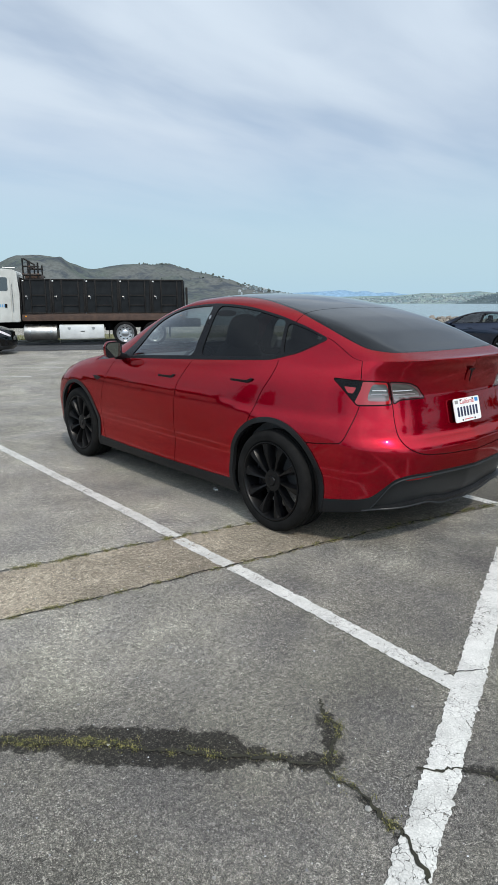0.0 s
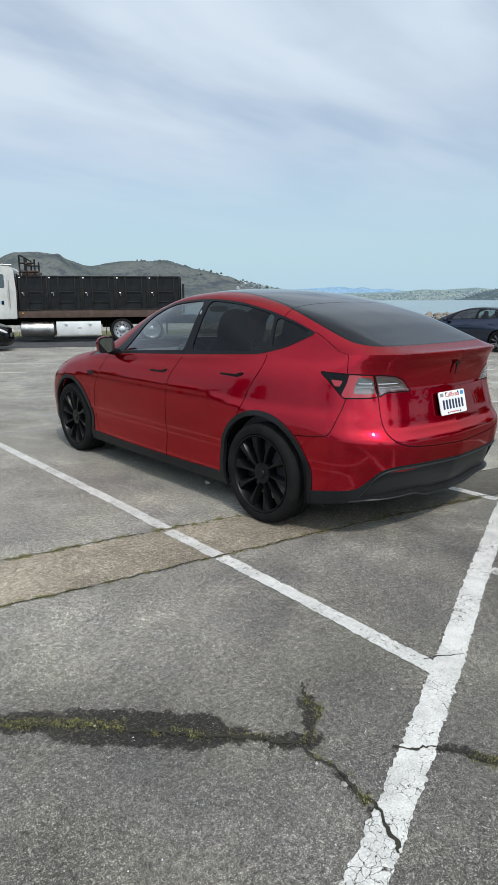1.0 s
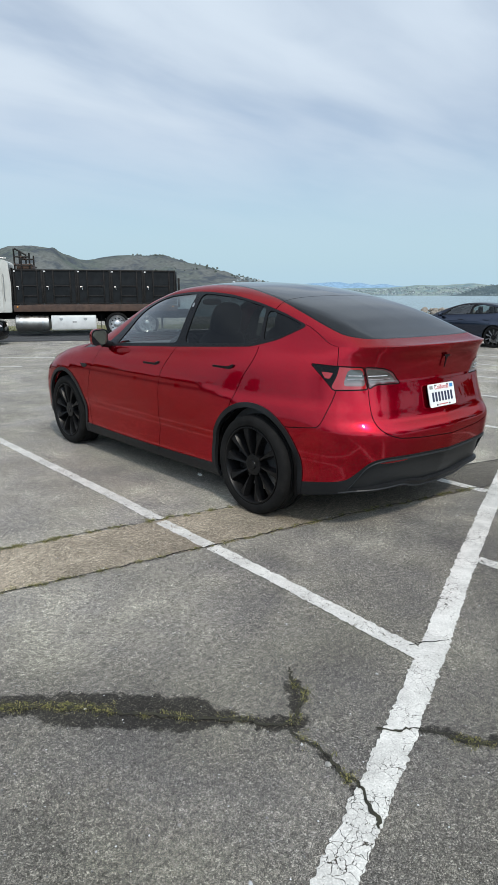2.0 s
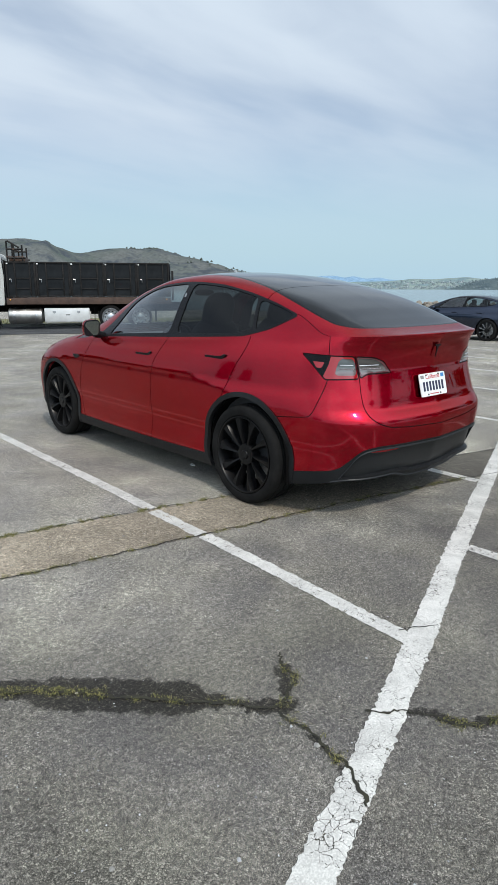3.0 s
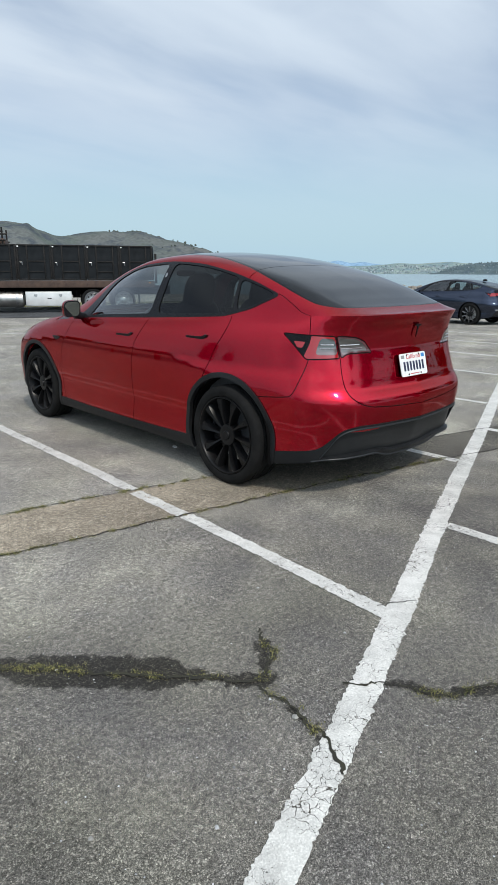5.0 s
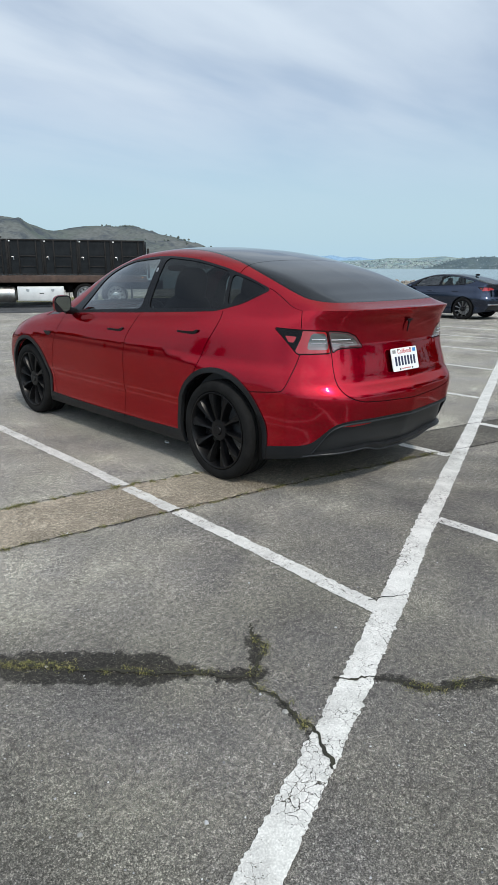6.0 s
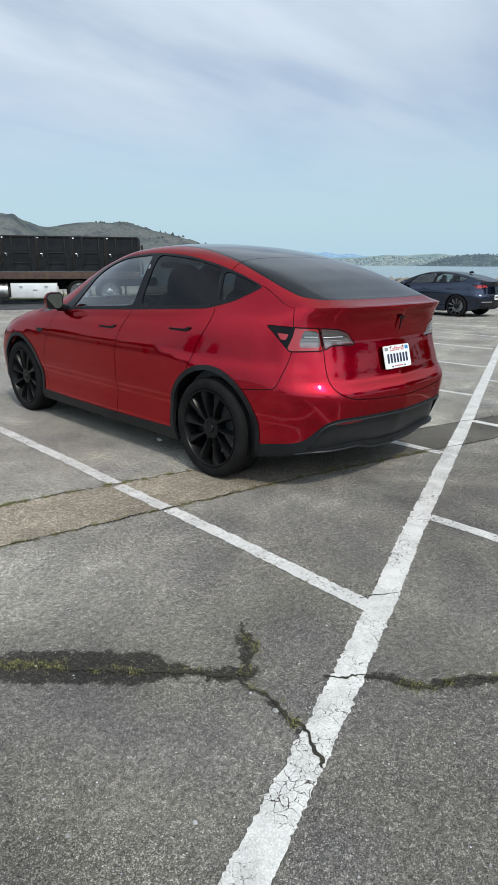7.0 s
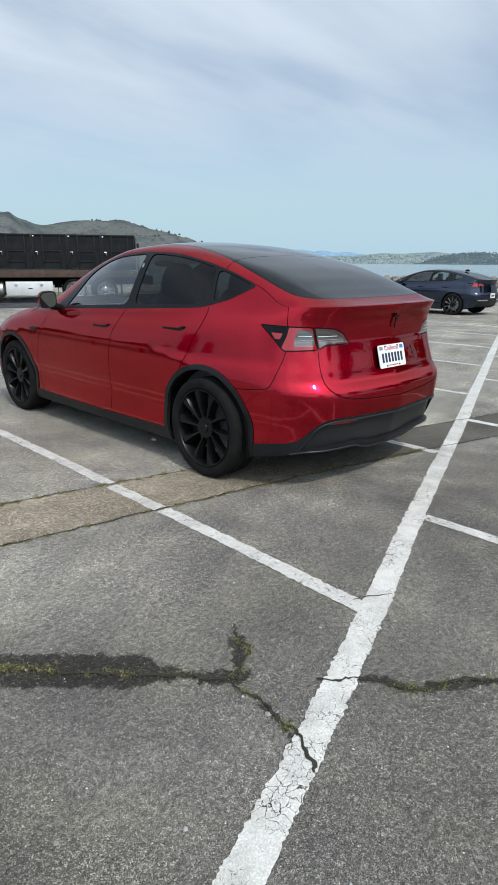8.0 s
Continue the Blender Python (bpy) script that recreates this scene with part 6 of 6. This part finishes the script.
# ---- sea wall of loose rock, verge, road ----
def rocks():
    rng = np.random.default_rng(21)
    m = worn("sea_wall_rock", (0.14, 0.12, 0.098), (0.29, 0.26, 0.22), 1.2, 0.95, 0.0, 0.6, 14.0)
    along = np.array([-SEAWARD[1], SEAWARD[0]])
    variants = []
    for v in range(6):
        bm = bmesh.new()
        bmesh.ops.create_icosphere(bm, subdivisions=2, radius=0.5)
        for q in bm.verts:
            d = q.co.normalized()
            q.co = d * (0.5 + 0.22 * noise.noise(d * 1.7 + Vector((v * 3, 0, 0))))
            q.co.z *= 0.72
        me = bpy.data.meshes.new("rock")
        bm.to_mesh(me)
        bm.free()
        me.materials.append(m)
        variants.append(me)
    wall_rock = thing("rock_seawall", pose(0, 0, 0), "low wall of loose grey-brown boulders along the water", "rocks")
    for k in range(290):
        u = rng.uniform(-15, 9)
        layer = rng.integers(0, 3)
        e = -0.3 + 0.2 * layer + rng.normal(0, 0.3)
        p = SHORE + along * u + SEAWARD * e
        s = rng.uniform(0.34, 0.62)
        ob = new("rock", variants[int(rng.integers(0, 6))])
        ob.parent = wall_rock
        base = float(lot_z(*(SHORE + along * u - SEAWARD * 0.5)))
        ob.matrix_local = Matrix.Translation((p[0], p[1], base + 0.22 + 0.22 * layer + rng.uniform(-0.05, 0.08))) @ Euler(tuple(rng.uniform(-0.6, 0.6, 2)) + (rng.uniform(0, 6.28),)).to_matrix().to_4x4() @ Matrix.Diagonal((s * 1.25, s, s * 0.85, 1))


rocks()
# local frame of the far road: along it to the right, across it away from the lot
ROAD = Vector((10.1, 21.5, 0))
R_ALONG, R_DEEP = Vector((0.8866, -0.4588, 0)), Vector((0.4588, 0.8866, 0))


def road_xy(a, d):
    p = ROAD + R_ALONG * a + R_DEEP * d
    return (p.x, p.y)


def band(name, d0, d1, a0, a1, material, label, category, lift, ragged=0.0):
    mid = (d0 + d1) / 2
    return ribbon(name, [road_xy(a0, mid), road_xy(a1, mid)], d1 - d0, material, label, category, lift, ragged, 0.5)


band("road", -3.5, 2.4, -40, 24, dark_asphalt(), "strip of newer dark asphalt at the lot's edge", "road", 0.012, 0.05)
VERGE = worn("verge_soil", (0.09, 0.10, 0.035), (0.16, 0.14, 0.07), 1.5, 1.0, 0.0, 0.5, 30.0)
band("verge", 2.55, 12.0, -40, 18, VERGE, "rough grass verge behind the road", "ground", 0.05, 0.1)


def kerb():
    bm = bmesh.new()
    for k in range(32):
        a = -38 + 1.9 * k
        x, y = road_xy(a, 2.48)
        z = float(lot_z(x, y))
        box(bm, (1.88, 0.15, 0.20), (x, y, z + 0.05), Matrix.Rotation(math.atan2(R_ALONG.y, R_ALONG.x), 3, "Z"), 0.02)
    tagged(part("kerb", bm, worn("kerb_concrete", (0.28, 0.27, 0.25), (0.38, 0.37, 0.35), 2.0, 0.9)), "low concrete kerb before the verge", "kerb", "", "structure")


kerb()


def verge_grass():
    rng = np.random.default_rng(31)
    V, F = [], []
    for _ in range(9000):
        a, d = rng.uniform(-30, 16), 2.6 + rng.exponential(2.2)
        x, y = road_xy(a, d)
        z = float(lot_z(x, y)) + 0.05
        h, w, t = rng.uniform(0.05, 0.17), rng.uniform(0.008, 0.02), rng.uniform(0, 6.28)
        k = len(V)
        V += [(x - w * math.cos(t), y - w * math.sin(t), z), (x + w * math.cos(t), y + w * math.sin(t), z), (x + rng.normal(0, 0.05), y + rng.normal(0, 0.05), z + h)]
        F.append((k, k + 1, k + 2))
    tagged(sheet("verge_grass", V, F, GRASS), "rough green grass on the verge", "grass", "", "stuff")


verge_grass()

# ---- the flatbed truck with tall black sides ----
TRUCK_WHITE = worn("truck_white_paint", (0.42, 0.42, 0.39), (0.52, 0.52, 0.485), 2.5, 0.4, 0.0, 0.05, 20.0)
BED_BLACK = worn("bed_black_paint", (0.0045, 0.0055, 0.0065), (0.013, 0.0145, 0.016), 2.8, 0.4, 0.0, 0.35, 9.0, 0.18)
BED_FRAME = worn("bed_frame_paint", (0.007, 0.007, 0.007), (0.024, 0.021, 0.019), 5.0, 0.5, 0.0, 0.3, 14.0, 0.15)
RUST = worn("rusty_rail", (0.045, 0.027, 0.020), (0.085, 0.05, 0.035), 3.5, 0.8, 0.0, 0.5, 18.0)
TANK = worn("polished_tank", (0.36, 0.35, 0.33), (0.52, 0.51, 0.48), 3.0, 0.42, 1.0, 0.1, 6.0)
BOXMETAL = worn("toolbox_aluminium", (0.58, 0.58, 0.56), (0.72, 0.72, 0.70), 1.6, 0.4, 0.35, 0.1, 10.0)
AMBER = shader("amber_lens", (0.75, 0.30, 0.02), 0.2, 0.0, Coat_Weight=1.0)
TAG = shader("white_tag", (0.75, 0.75, 0.73), 0.6)


def truck():
    z0 = -0.25
    t = thing("flatbed_truck", Matrix.Translation((ROAD.x, ROAD.y, z0)) @ Matrix.Rotation(math.atan2(R_ALONG.y, R_ALONG.x), 4, "Z"),
              "white flatbed truck with tall black stake sides, parked on the road", "truck")

    def piece(name, size, at, material, label="", bevel=0.012, parent=t):
        return part(name, box(bmesh.new(), size, at, None, min(bevel, min(size) * 0.3)), material, parent, label)
    L0, L1, W = -4.12, 2.66, 2.4
    piece("chassis_rail", (10.2, 0.10, 0.38), (-1.6, 0.75, 0.93), LINER, "black chassis rail")
    piece("chassis_rail", (10.2, 0.10, 0.38), (-1.6, 1.65, 0.93), LINER, "black chassis rail")
    piece("bed_floor", (L1 - L0, W, 0.10), ((L0 + L1) / 2, W / 2, 1.26), RUST, "rusty bed floor")
    for d in (0.02, W - 0.02):
        piece("bed_rail", (L1 - L0 + 0.1, 0.10, 0.27), ((L0 + L1) / 2, d, 1.20), RUST, "rusty brown side rail")
    for k in range(9):
        piece("crossmember", (0.08, W - 0.3, 0.14), (L0 + 0.4 + 0.76 * k, W / 2, 1.12), LINER)
    # the tall sides, five bays long: frame posts, rails, recessed sheets
    starts = [L0, -2.93, -1.55, -0.14, 1.25, L1]
    for d, inward in ((0.05, 1), (W - 0.05, -1)):
        for a, b in zip(starts, starts[1:]):
            side = new("side_gate")
            side.parent = t
            tagged(side, "black steel side gate of the truck bed")
            side.matrix_local = Matrix.Translation((a, d, 1.37))
            w, h = b - a - 0.012, 1.43
            part("sheet", box(bmesh.new(), (w, 0.012, h), (w / 2, inward * 0.03, h / 2)), BED_BLACK, side)
            for x, pw in ((0.035, 0.07), (w * 0.30, 0.05), (w * 0.80, 0.05), (w - 0.035, 0.07)):
                part("post", box(bmesh.new(), (pw, 0.06, h), (x, 0, h / 2), None, 0.008), BED_FRAME, side)
            for z in (0.03, h - 0.03):
                part("rail", box(bmesh.new(), (w, 0.05, 0.06), (w / 2, 0.002, z), None, 0.008), BED_FRAME, side)
            for z in (0.34, 0.76):
                part("rail", box(bmesh.new(), (w * 0.5, 0.045, 0.045), (w * 0.55, 0.003, z), None, 0.006), BED_FRAME, side)
            bm = bmesh.new()
            tube(bm, (0.12, -0.06 * inward, 0.72), (0.20, -0.06 * inward, 0.72), 0.014, 0.014, 8)
            tube(bm, (0.20, -0.06 * inward, 0.72), (0.205, -0.06 * inward, 0.60), 0.014, 0.014, 8)
            part("latch", bm, STEEL, side, "steel latch")
            part("tag", box(bmesh.new(), (0.06, 0.006, 0.045), (0.07, -0.034 * inward, h - 0.08)), TAG, side, "small white tag")
    for k in range(3):
        piece("headboard_sheet", (0.03, 0.76, 1.55), (L0 - 0.06, 0.42 + 0.78 * k, 2.08), BED_FRAME, "black bed headboard")
        piece("tailgate_sheet", (0.03, 0.76, 1.40), (L1 + 0.03, 0.42 + 0.78 * k, 2.06), BED_BLACK, "black bed tailgate")
    piece("rear_post", (0.09, 0.09, 1.25), (L1 + 0.13, 0.06, 1.85), BED_FRAME)
    # rusty rack behind the cab
    rack = new("rack")
    rack.parent = t
    tagged(rack, "rusty steel rack behind the cab")
    for y in (0.15, 2.2):
        bm = bmesh.new()
        for a, b in (((-4.02, y, 1.4), (-4.02, y, 3.62)), ((-3.42, y, 2.8), (-3.42, y, 3.46)), ((-4.05, y, 3.30), (-3.38, y, 3.30)), ((-4.0, y, 2.95), (-3.3, y, 2.95)), ((-3.75, y, 2.8), (-3.75, y, 3.5)), ((-3.98, y, 3.62), (-3.72, y, 3.48))):
            tube(bm, a, b, 0.035, 0.035, 8)
        part("rack_frame", bm, BED_FRAME, rack)
    for x, z in ((-4.02, 3.0), (-3.42, 3.0), (-3.75, 3.3)):
        part("rack_bar", tube(bmesh.new(), (x, 0.1, z), (x, 2.25, z), 0.04, 0.04, 8), RUST, rack, "rusty cross bar")
    part("rack_box", box(bmesh.new(), (0.62, 1.8, 0.24), (-3.66, 1.2, 2.90), None, 0.02), RUST, rack, "rusty box on the rack")
    # cab: outline seen from the side, drawn in (x, z), pulled across the width
    bm = bmesh.new()
    prof = [(-4.28, 1.02), (-4.25, 2.2), (-4.30, 3.05), (-4.42, 3.17), (-5.2, 3.22), (-5.65, 3.12), (-6.05, 2.30), (-6.35, 2.15), (-7.3, 1.95), (-7.45, 1.3), (-7.4, 0.75), (-6.1, 0.8), (-5.6, 1.02)]
    n = len(prof)
    rows = [[bm.verts.new((x + (0.03 if i in (0, 3) and x > -4.5 else 0), y, z)) for x, z in prof] for i, y in enumerate((0.10, 0.16, 2.24, 2.30))]
    for p, q in zip(rows, rows[1:]):
        for i in range(n):
            bm.faces.new((p[i], p[(i + 1) % n], q[(i + 1) % n], q[i]))
    bm.faces.new(rows[0][::-1])
    bm.faces.new(rows[-1])
    bmesh.ops.bevel(bm, geom=list(bm.edges), offset=0.03, segments=2, affect="EDGES")
    cab = part("cab", bm, TRUCK_WHITE, t, "white truck cab")
    for y, out in ((0.10, -1), (2.30, 1)):
        bm = rounded_slab(bmesh.new(), [(x - 5.2, z + 1.95) for x, z in corner_box(1.05, 1.85, 0.12)], 0.02, Matrix.Translation((0.1, y + out * 0.015 - (0.02 if out < 0 else 0), 0)))
        door = part("cab_door", bm, TRUCK_WHITE, t, "white cab door")
        bm = rounded_slab(bmesh.new(), [(x - 5.1, z + 2.58) for x, z in corner_box(0.86, 0.55, 0.07)], 0.012, Matrix.Translation((0, y + out * 0.035 - (0.012 if out < 0 else 0), 0)))
        part("cab_window", bm, shader("cab_glass", (0.02, 0.022, 0.024), 0.03, 0.0, Coat_Weight=1.0), t, "dark cab window")
        part("grab_handle", tube(bmesh.new(), (-4.50, y + out * 0.07, 1.5), (-4.50, y + out * 0.07, 2.6), 0.018, 0.018, 8), STEEL, t)
        part("door_latch", box(bmesh.new(), (0.09, 0.03, 0.16), (-4.78, y + out * 0.045, 1.70), None, 0.01), TRIM, t, "black door latch")
        part("door_mark", bars((-5.0, y + out * 0.04, 1.70), (0.08, 0, 0), 3, (0.05, 0.004, 0.12)), shader("blue_mark", (0.12, 0.30, 0.5), 0.5), t, "faded blue bars on the door")
    for k in range(4):
        part("roof_lamp", blob(bmesh.new(), (0.10, 0.06, 0.035), (-4.9, 0.45 + 0.5 * k, 3.225), 2.6, 12, 8), STEEL, t, "small roof lamp")
    part("roof_bar", tube(bmesh.new(), (-4.85, 0.3, 3.26), (-4.35, 0.3, 3.24), 0.02, 0.02, 8), STEEL, t)
    for x in (-4.02, 2.5):
        part("marker_lamp", blob(bmesh.new(), (0.07, 0.03, 0.06), (x, -0.04, 1.26), 2.4, 12, 8), AMBER, t, "amber side marker")
    # fuel tank with straps
    for d in (0.36, 2.04):
        bm = bmesh.new()
        r = 0.34
        tank = part("fuel_tank", lathe(bm, [(0.001, -4.19), (r * 0.7, -4.18), (r * 0.95, -4.15), (r, -4.10), (r, -2.88), (r * 0.95, -2.82), (r * 0.7, -2.79), (0.001, -2.78)], 40), TANK, t, "polished cylindrical fuel tank")
        tank.matrix_local = Matrix.Translation((0, d, 0.585))
        for x in (-3.92, -3.05):
            part("strap", lathe(bmesh.new(), [(r + 0.001, x - 0.05), (r + 0.014, x - 0.05), (r + 0.014, x + 0.05), (r + 0.001, x + 0.05)], 40), STEEL, tank, "steel strap")
        part("cap", tube(bmesh.new(), (-3.5, -0.16, 0.28), (-3.5, -0.20, 0.36), 0.05, 0.05, 16), TRIM, tank)
    # toolbox
    tool = piece("toolbox", (1.87, 0.6, 0.60), (-1.775, 0.34, 0.60), BOXMETAL, "aluminium toolbox under the bed", 0.02)
    part("toolbox_door", box(bmesh.new(), (1.79, 0.02, 0.52), (-1.775, 0.032, 0.60), None, 0.008), BOXMETAL, tool)
    for x in (-2.3, -1.3):
        bm = rounded_slab(bmesh.new(), [(u + x, v + 0.74) for u, v in ((-0.07, 0.05), (0.07, 0.05), (0.06, -0.03), (0.0, -0.06), (-0.06, -0.03))], 0.012, Matrix.Translation((0, 0.012, 0)))
        part("toolbox_latch", bm, STEEL, tool, "steel paddle latch")
    part("toolbox_label", box(bmesh.new(), (0.17, 0.004, 0.035), (-1.75, 0.018, 0.62)), TRIM, tool, "dark label bar")
    # wheels
    for x, duals in ((0.06, True), (1.35, True), (-6.3, False)):
        for d, out in ((0.16, -1), (W - 0.16, 1)):
            h = new("wheel")
            h.parent = t
            h.matrix_local = Matrix.Translation((x, d, 0.51)) @ Matrix.Rotation(radians(90 if out < 0 else -90), 4, "Z")
            part("tyre", lathe(bmesh.new(), wheel_profile(0.51, 0.27), 48), TYRE, h, "black truck tyre")
            if duals:
                b = part("tyre", lathe(bmesh.new(), [(r_, o + 0.33) for r_, o in wheel_profile(0.51, 0.27)], 40), TYRE, h, "black truck tyre")
            bm = bmesh.new()
            dish = 0.10 if duals else -0.06
            lathe(bm, [(0.39, -0.11), (0.375, -0.14), (0.355, -0.12), (0.34, -0.02), (0.30, dish - 0.03), (0.16, dish - 0.02), (0.15, dish - 0.12), (0.12, dish - 0.14), (0.001, dish - 0.14)], 48)
            part("rim", bm, ALLOY, h, "bright alloy truck wheel")
            for k in range(10):
                a = 2 * math.pi * k / 10
                part("hole", tube(bmesh.new(), (dish - 0.034, 0.25 * math.cos(a), 0.25 * math.sin(a)), (dish - 0.02, 0.25 * math.cos(a), 0.25 * math.sin(a)), 0.034, 0.034, 12), GAP, h)
    for x in (-0.62, 2.05):
        piece("mud_flap", (0.02, 0.62, 0.62), (x, 0.40, 0.62), LINER, "black mud flap", 0.004)
    piece("air_box", (0.32, 0.4, 0.34), (-0.62, 0.6, 0.80), LINER, "", 0.02)
    return t


truck()


# ---- other parked cars, on the same kind of shell ----
def slimmer(p):
    """A lower, shorter saloon: the roof falls earlier and the tail stands higher."""
    q = np.array(p, float)
    y = q[..., 1]
    q[..., 1] = y * 0.948
    q[..., 0] = q[..., 0] * 0.975
    z = q[..., 2]
    q[..., 2] = np.where(z > 0.95, 0.95 + (z - 0.95) * 0.79, z) * 0.985
    return q


GREY_ALLOY = worn("grey_alloy", (0.22, 0.22, 0.225), (0.32, 0.32, 0.325), 12.0, 0.3, 0.9, 0.03, 300.0)
TINTED = glazing("tinted_glass", (0.42, 0.46, 0.46))


def other_car(name, m, paint, label, spokes, face, tail_red):
    car = thing(name, m, label, "car")
    car_body(car, {"paint": paint, "clad": paint if tail_red else CLAD, "trim": TRIM, "trim2": CLAD, "gap": GAP, "red": LENS_RED, "lens": LENS_RED if tail_red else LENS, "smoke": LENS_RED,
                   "clear": GLASS_CLEAR, "dark": TINTED, "deep": TINTED, "roof": glazing("grey_glass", (0.30, 0.34, 0.36))}, slimmer)
    wheel_wells(car, (0.0, 2.74), 0.385, 0.87, 0.35)
    for y in (0.0, 2.74):
        for side in (-1, 1):
            add_wheel(car, (side * 0.80, y, 0.345), 0.345, 0.24, spokes, side, RIM, face, 0.3, 48, 0.5 if tail_red else 1.0)
    bm = bmesh.new()
    box(bm, (1.3, 3.4, 0.05), (0, 1.4, 0.22), None, 0.01)
    part("underbody", bm, LINER, car)
    bm = bmesh.new()
    blob(bm, (1.35, 0.6, 0.45), (0, 0.25, 0.72), 4)
    blob(bm, (1.3, 0.5, 0.4), (0, 1.95, 0.78), 4)
    for x in (-0.36, 0.36):
        blob(bm, (0.48, 0.16, 0.62), (x, 0.84, 0.90), 3.2, 16, 10)
        blob(bm, (0.26, 0.10, 0.2), (x, 0.80, 1.22), 3.0, 14, 8)
    part("seats", bm, SEAT, car, "dark seats")
    for side in (-1, 1):
        bm = bmesh.new()
        blob(bm, (0.2, 0.13, 0.13), (side * 0.99, 1.93, 1.04), 2.8, 16, 10)
        part("door_mirror", bm, paint, car)
        bm = bmesh.new()
        box(bm, (0.012, 2.2, 0.62), (side * 0.80, 1.0, 0.66), None, 0.004)
        part("door_card", bm, CABIN, car)
        for y in (1.2, 0.3):
            bm = bmesh.new()
            blob(bm, (0.035, 0.20, 0.03), (side * 0.925, y, 0.90), 3, 12, 8)
            part("door_handle", bm, paint, car)
    if tail_red:
        bm = bmesh.new()
        blob(bm, (0.05, 0.16, 0.07), (0, 0.02, 1.418), 2.4, 14, 8)
        part("roof_antenna", bm, TRIM, car, "black fin antenna")
        bm = rounded_slab(bmesh.new(), corner_box(0.31, 0.15, 0.012), 0.01)
        pl = part("number_plate", bm, WHITE, car, "white number plate")
        pl.matrix_local = Matrix.Translation((0, -0.938, 0.64))
        part("plate_bars", bars((-0.1, -0.002, 0.0), (0.033, 0, 0), 7, (0.022, 0.002, 0.06)), TRIM, pl, "dark bars")
        for side in (-1, 1):
            bm = bmesh.new()
            box(bm, (0.42, 0.03, 0.035), (side * 0.52, -0.855, 0.50), Matrix.Rotation(side * 0.35, 3, "Z"), 0.008)
            part("bumper_strip", bm, ALLOY, car, "bright bumper strip")
    return car


other_car("saloon_car", Matrix.Translation((16.55, 7.0, float(lot_z(16.5, 8.0)))), SLATE, "dark slate-blue fastback saloon parked near the water", 10, GREY_ALLOY, True)
_at = ROAD + R_ALONG * (-3.92 - 3.57) + R_DEEP * (-4.6)
other_car("black_car", Matrix.Translation((_at.x, _at.y, float(lot_z(_at.x, _at.y)))) @ Matrix.Rotation(math.atan2(R_ALONG.y, R_ALONG.x) - math.pi / 2, 4, "Z"), BLACK_PAINT, "black car parked by the road before the truck", 10, RIM, False)


# ---- trees behind the camera's back, which the paint and glass mirror ----
def tree_parts(seed, h):
    rng = np.random.default_rng(seed)
    bm = bmesh.new()
    tube(bm, (0, 0, -0.2), (0.1, 0.05, h * 0.45), 0.32, 0.2, 10)
    tube(bm, (0.1, 0.05, h * 0.45), (0.0, 0.1, h * 0.9), 0.2, 0.05, 8)
    tips = []
    for k in range(26):
        z = h * rng.uniform(0.28, 0.92)
        a, r = rng.uniform(0, 6.28), h * 0.30 * rng.uniform(0.5, 1.1) * (1.15 - z / h)
        tip = Vector((r * math.cos(a), r * math.sin(a), z + h * 0.05))
        tube(bm, (0.05, 0.05, z - h * 0.06), tip, 0.07, 0.02, 6)
        tips.append(tip)
    V, F = [], []
    for tip in tips + [Vector((0, 0.1, h * 0.93))]:
        for _ in range(150):
            c = np.array(tip) + rng.normal(0, 1, 3) * (h * 0.075, h * 0.075, h * 0.05)
            u, v = rng.normal(0, 1, 3), rng.normal(0, 1, 3)
            u, v = u / np.linalg.norm(u) * 0.36, v / np.linalg.norm(v) * 0.24
            k = len(V)
            V += [c - u, c + v, c + u, c - v]
            F.append((k, k + 1, k + 2, k + 3))
    return bm, V, F


BARK = worn("bark", (0.05, 0.04, 0.03), (0.10, 0.08, 0.06), 6.0, 0.95, 0.0, 0.6, 20.0)
LEAF = shader("dark_foliage", (0.04, 0.06, 0.03), 0.8)
_g = LEAF.node_tree.nodes.new("ShaderNodeNewGeometry")
feed(LEAF, ramp(LEAF, _g.outputs["Random Per Island"], [(0.0, (0.02, 0.035, 0.015)), (1.0, (0.06, 0.085, 0.035))]), "Base Color")


def trees():
    bm, V, F = tree_parts(1, 10.5)
    first = thing("tree", pose(26, -13, -0.3), "tall dark evergreen tree at the lot's edge", "tree", "trees at the lot's edge")
    part("trunk", bm, BARK, first, "brown bark trunk")
    sheet("crown", V, F, LEAF, first, "dark green leaves")
    for x, y, s, a in ((31, -17, 1.15, 2.0), (22, -20, 0.9, 4.0), (38, -8, 1.1, 1.0), (16, -26, 1.1, 5.0), (6, -29, 0.9, 0.5), (-12, -32, 0.9, 2.6),
                       (-14, 112, 1.35, 0.4), (-24, 108, 1.65, 1.4), (-33, 110, 1.27, 2.4), (-41, 104, 1.58, 3.1), (-49, 101, 1.80, 4.2), (-57, 94, 1.35, 5.2), (-65, 90, 1.65, 0.9), (-72, 83, 1.42, 2.2),
                       (-79, 75, 1.72, 3.7), (-85, 66, 1.35, 5.6), (-101, 14, 1.7, 0.2), (-104, 4, 1.4, 3.3)):
        c = copy_thing(first, pose(x, y, -0.3, 0, 0, math.degrees(a)))
        c.scale = (s, s, s)


trees()
